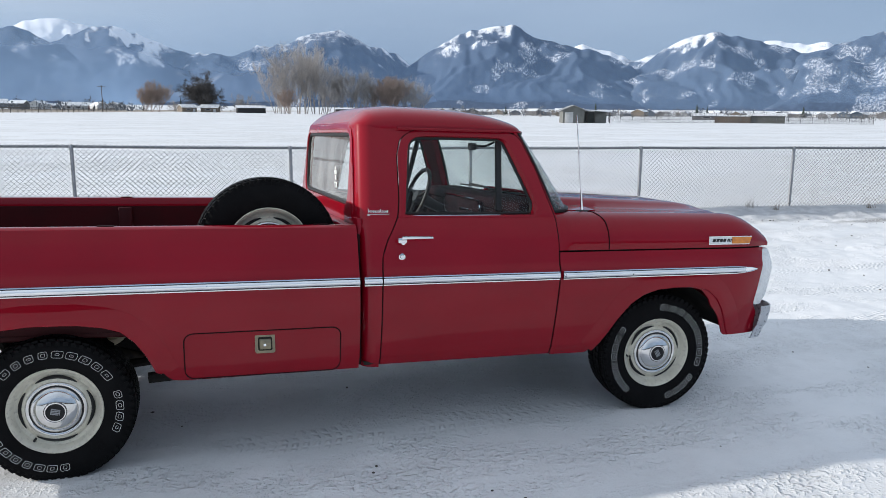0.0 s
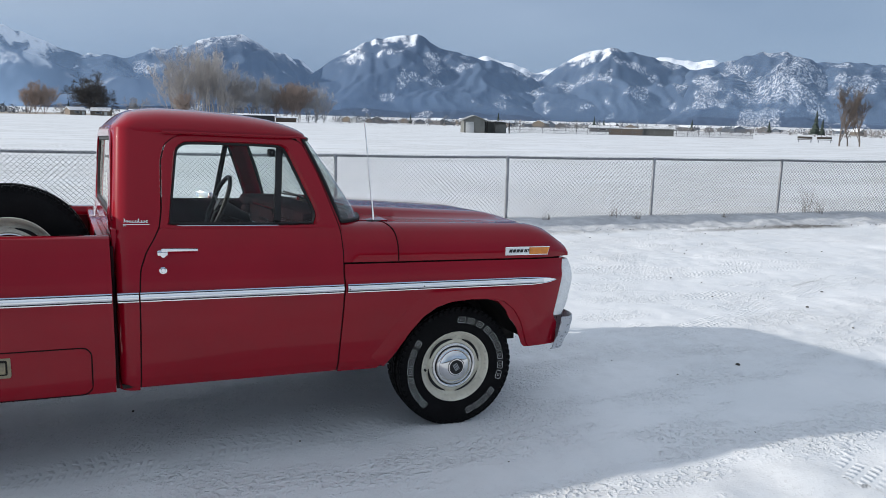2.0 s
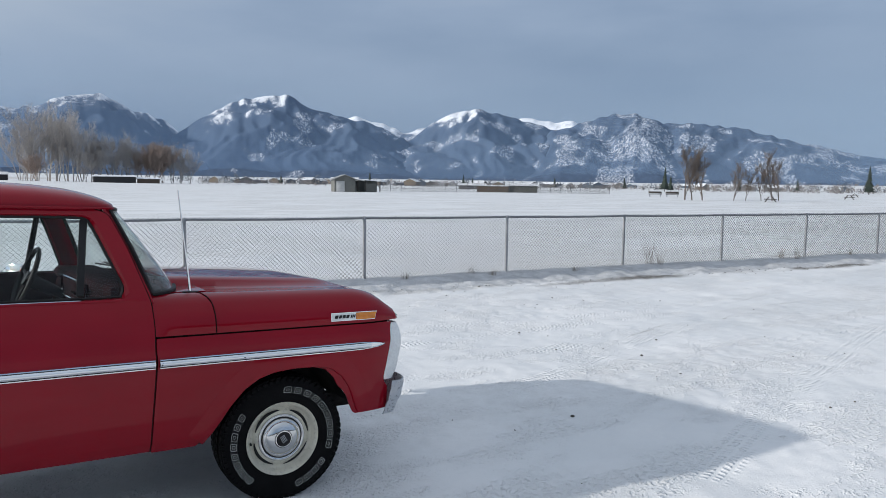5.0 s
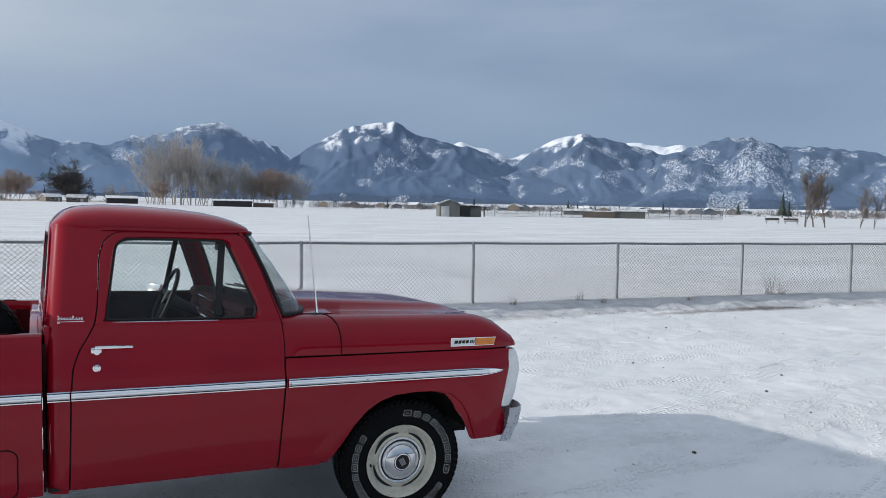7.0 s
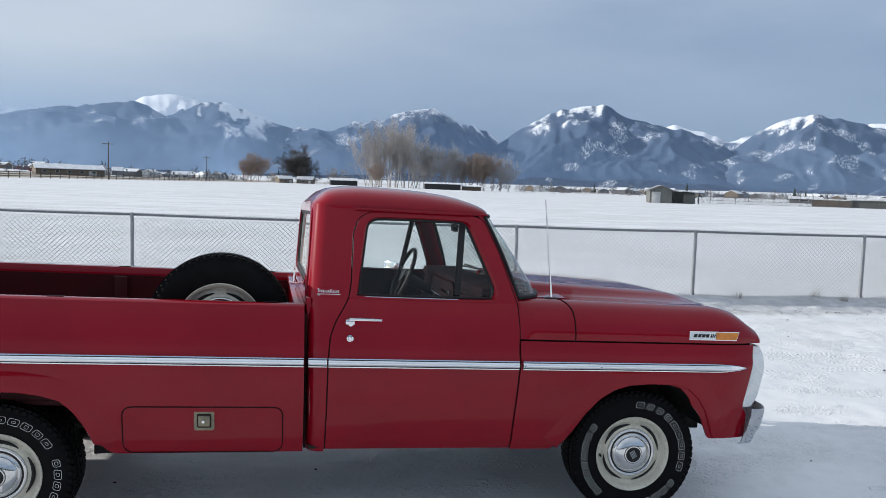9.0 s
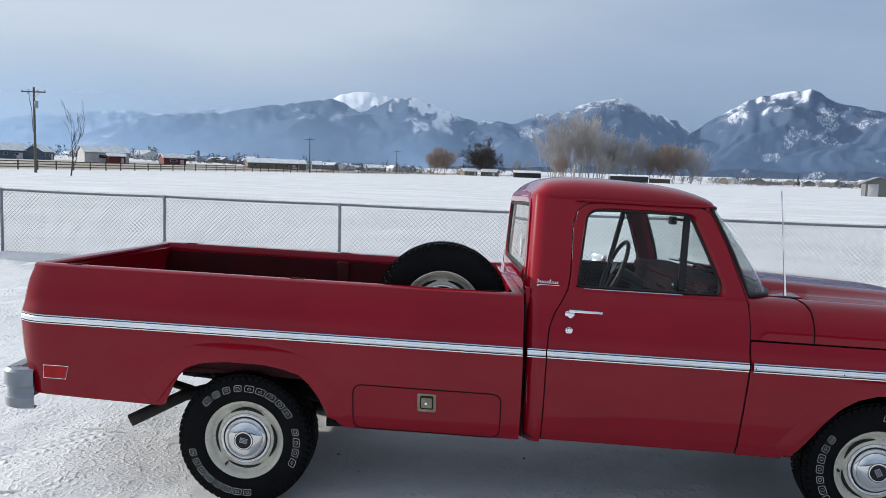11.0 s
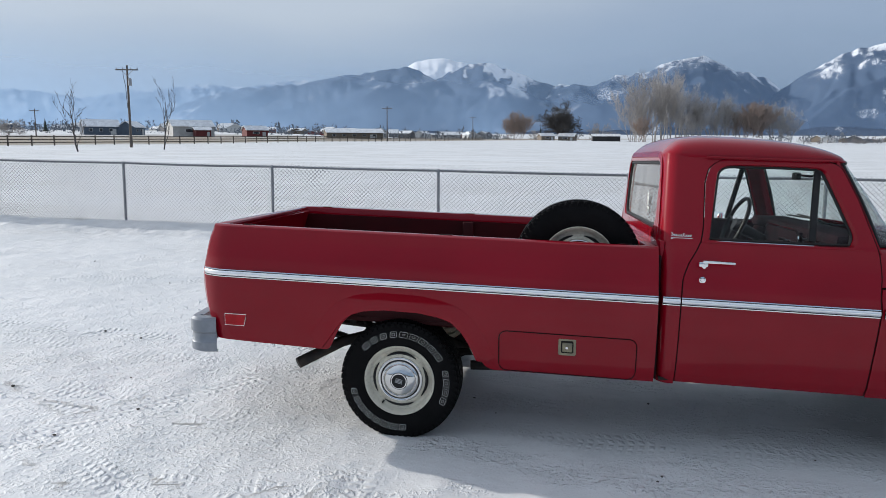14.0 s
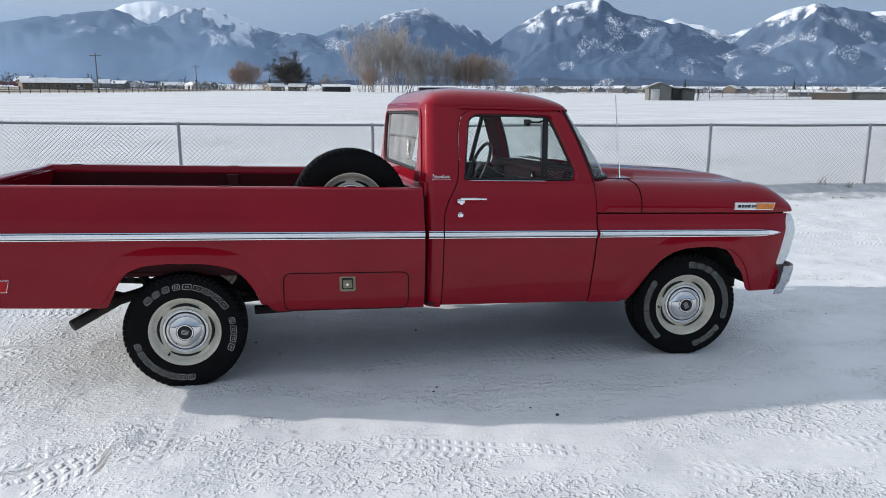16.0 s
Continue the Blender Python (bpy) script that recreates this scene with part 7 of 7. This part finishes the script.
for b, d, s in ((57.6, 104, 0.9), (62.4, 150, 1.0), (62.7, 190, 1.0)):
    picnic_table().matrix_basis = Matrix.Translation(spot(b, d)) @ pose(0, 0, 0, 0, 0, 30) @ Matrix.Diagonal((s, s, s, 1))


def bench():
    ob = new("park_bench")
    part("seat", boxed((0, 0, 0.45), (2.2, 0.4, 0.08), 0.01), DARKWOOD, ob)
    part("backrest", boxed((0, 0.2, 0.75), (2.2, 0.06, 0.35), 0.01), DARKWOOD, ob)
    for s in (-1, 1):
        part("leg", boxed((s * 0.9, 0, 0.2), (0.1, 0.4, 0.5)), STEEL, ob)
    return tagged(ob, "low wooden bench in the snow-covered park", "bench", "park benches")


for b in (49.8, 51.0):
    bench().matrix_basis = Matrix.Translation(spot(b, 135)) @ pose(0, 0, 0, 0, 0, -40)


def far_woods(name, b0, b1, d0, d1, n, seed, hmin, hmax, material, label):
    """A distant belt of bare woods, as ragged tufts."""
    r = random.Random(seed)
    bm = bmesh.new()
    for _ in range(n):
        p = spot(r.uniform(b0, b1), r.uniform(d0, d1))
        h, w = r.uniform(hmin, hmax), r.uniform(1.5, 4.0)
        for k in range(26):
            u, a = r.random(), r.random() * 6.28
            rad = w * math.sqrt(r.random()) * (0.5 + 0.6 * math.sin(u * 2.6))
            q = p + Vector((rad * math.cos(a), rad * math.sin(a), h * u * 0.95 - 0.2))
            s = 0.09 * h + 0.15
            vs = [bm.verts.new(q + Vector((r.gauss(0, s * 0.6), r.gauss(0, s * 0.6), r.gauss(0, s)))) for _ in range(3)]
            bm.faces.new(vs)
    return tagged(link(name, bm, material, None, angle=1), label, "woods", kind="stuff")


# air haze put into the twig colours: hedges paler, far woods bluer
HEDGE = surface("haze_paled_hedge", (0.20, 0.185, 0.18), (0.14, 0.135, 0.135), 0.05, (0.85, 0.95))
FARTWIG = surface("haze_blue_woods", (0.13, 0.15, 0.18), (0.09, 0.11, 0.14), 0.05, (0.85, 0.95))
far_woods("far_woods", -56, -5, 520, 1000, 420, 5, 3, 9, FARTWIG, "distant belt of bare woods tinted blue for haze")
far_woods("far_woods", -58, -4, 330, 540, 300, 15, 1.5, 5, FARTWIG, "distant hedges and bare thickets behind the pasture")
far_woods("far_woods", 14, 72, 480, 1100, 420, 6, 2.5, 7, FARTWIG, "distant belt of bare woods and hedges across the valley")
far_woods("far_woods", 16, 66, 330, 700, 420, 16, 1.2, 4, HEDGE, "dark hedges and yards among the distant houses")
far_woods("far_woods", 50, 80, 300, 520, 110, 7, 1.5, 4.5, HEDGE, "belt of brown leafless thicket behind the park")


def weed(seed, h):
    """A dry tuft of stalks pushing through the snow."""
    r = random.Random(seed)
    bm = bmesh.new()
    for _ in range(16):
        a, l = r.random() * 6.28, h * r.uniform(0.4, 1.0)
        lean = r.uniform(0.05, 0.5)
        base = Vector((r.gauss(0, 0.05), r.gauss(0, 0.04), -0.02))
        tube(bm, [base, base + Vector((math.cos(a) * lean * l * 0.4, math.sin(a) * lean * l * 0.4, l * 0.6)), base + Vector((math.cos(a) * lean * l, math.sin(a) * lean * l, l))], [0.003, 0.0025, 0.0015], 3, False)
    return bm


for k, (x, s, h) in enumerate(((14.6, 0.05, 0.62), (14.9, 0.1, 0.35), (10.1, 0.12, 0.2), (18.9, 0.05, 0.3), (19.4, 0.1, 0.3), (10.4, 0.35, 0.16), (-12.9, 0.08, 0.34), (-12.2, 0.15, 0.2), (-14.3, 0.1, 0.3), (8.7, 0.2, 0.15), (21.5, 0.1, 0.25), (-8.6, 0.2, 0.14), (12.4, 0.3, 0.12))):
    ob = link("weed_tuft", weed(k, h), DRYWEED)
    ob.location = (x, fence_y(x) - s, 0.14)
    tagged(ob, "dry brown weed tuft in the snow along the fence", "weed", "fence-line weeds")

# gravel and clods scattered on the packed snow
GRAVEL = surface("dark_gravel", (0.09, 0.08, 0.07), (0.05, 0.045, 0.04), 20.0, (0.7, 0.95), bump=0.3)


def gravel():
    r = random.Random(9)
    bm = bmesh.new()
    for k in range(420):
        x, y = r.uniform(-6, 12), r.uniform(-4.2, 6.2)
        if k % 2:
            x, y = r.uniform(4, 20), 0
            y = fence_y(x) - r.uniform(0.75, 1.35)
        s = r.uniform(0.004, 0.013) * (1.5 if r.random() < 0.06 else 1)
        m = Matrix.Translation((x, y, (0.0 if y < fence_y(x) - 1.2 else 0.03) + s * 0.4)) @ Matrix.Rotation(r.random() * 6, 4, "Z") @ Matrix.Diagonal((s * r.uniform(0.8, 1.6), s, s * 0.7, 1))
        bmesh.ops.create_icosphere(bm, subdivisions=1, radius=1.0, matrix=m)
    return tagged(link("gravel", bm, GRAVEL, None, angle=20), "scattered dark gravel on the packed snow", "gravel", kind="stuff")


gravel()


# crumbs of snow thrown up by the tyres
def snow_crumbs():
    r = random.Random(19)
    pts, faces = [], []
    for k in range(7000):
        x, y = r.gauss(-4.2, 2.0), r.gauss(-0.8, 1.6)
        if x > -0.9 or y < -3.4 or y > fence_y(x) - 1.3 or (abs(y) < 1.3 and -0.6 < x < 4.2):
            continue
        s = 0.003 + 0.008 * r.random() ** 3
        base, n = len(pts), 6
        a0 = r.random() * 6.28
        for i in range(n):
            a = a0 + 2 * math.pi * i / n
            pts.append((x + s * r.uniform(0.8, 1.5) * math.cos(a), y + s * r.uniform(0.8, 1.5) * math.sin(a), -0.02))
        for i in range(n):
            a = a0 + 2 * math.pi * i / n
            pts.append((x + s * r.uniform(0.5, 0.9) * math.cos(a), y + s * r.uniform(0.5, 0.9) * math.sin(a), 0.003 + s * r.uniform(0.1, 0.6)))
        for i in range(n):
            j = (i + 1) % n
            faces.append((base + i, base + j, base + n + j, base + n + i))
        faces.append(tuple(base + n + i for i in range(n)))
    me = bpy.data.meshes.new("snow_crumbs")
    me.from_pydata(pts, [], faces)
    me.materials.append(surface("snow_crumb", (0.86, 0.87, 0.88), (0.78, 0.79, 0.81), 8.0, (0.6, 0.8)))
    return tagged(new("snow_crumbs", me), "small crumbs of snow scattered by tyres", "snow", kind="stuff")


snow_crumbs()
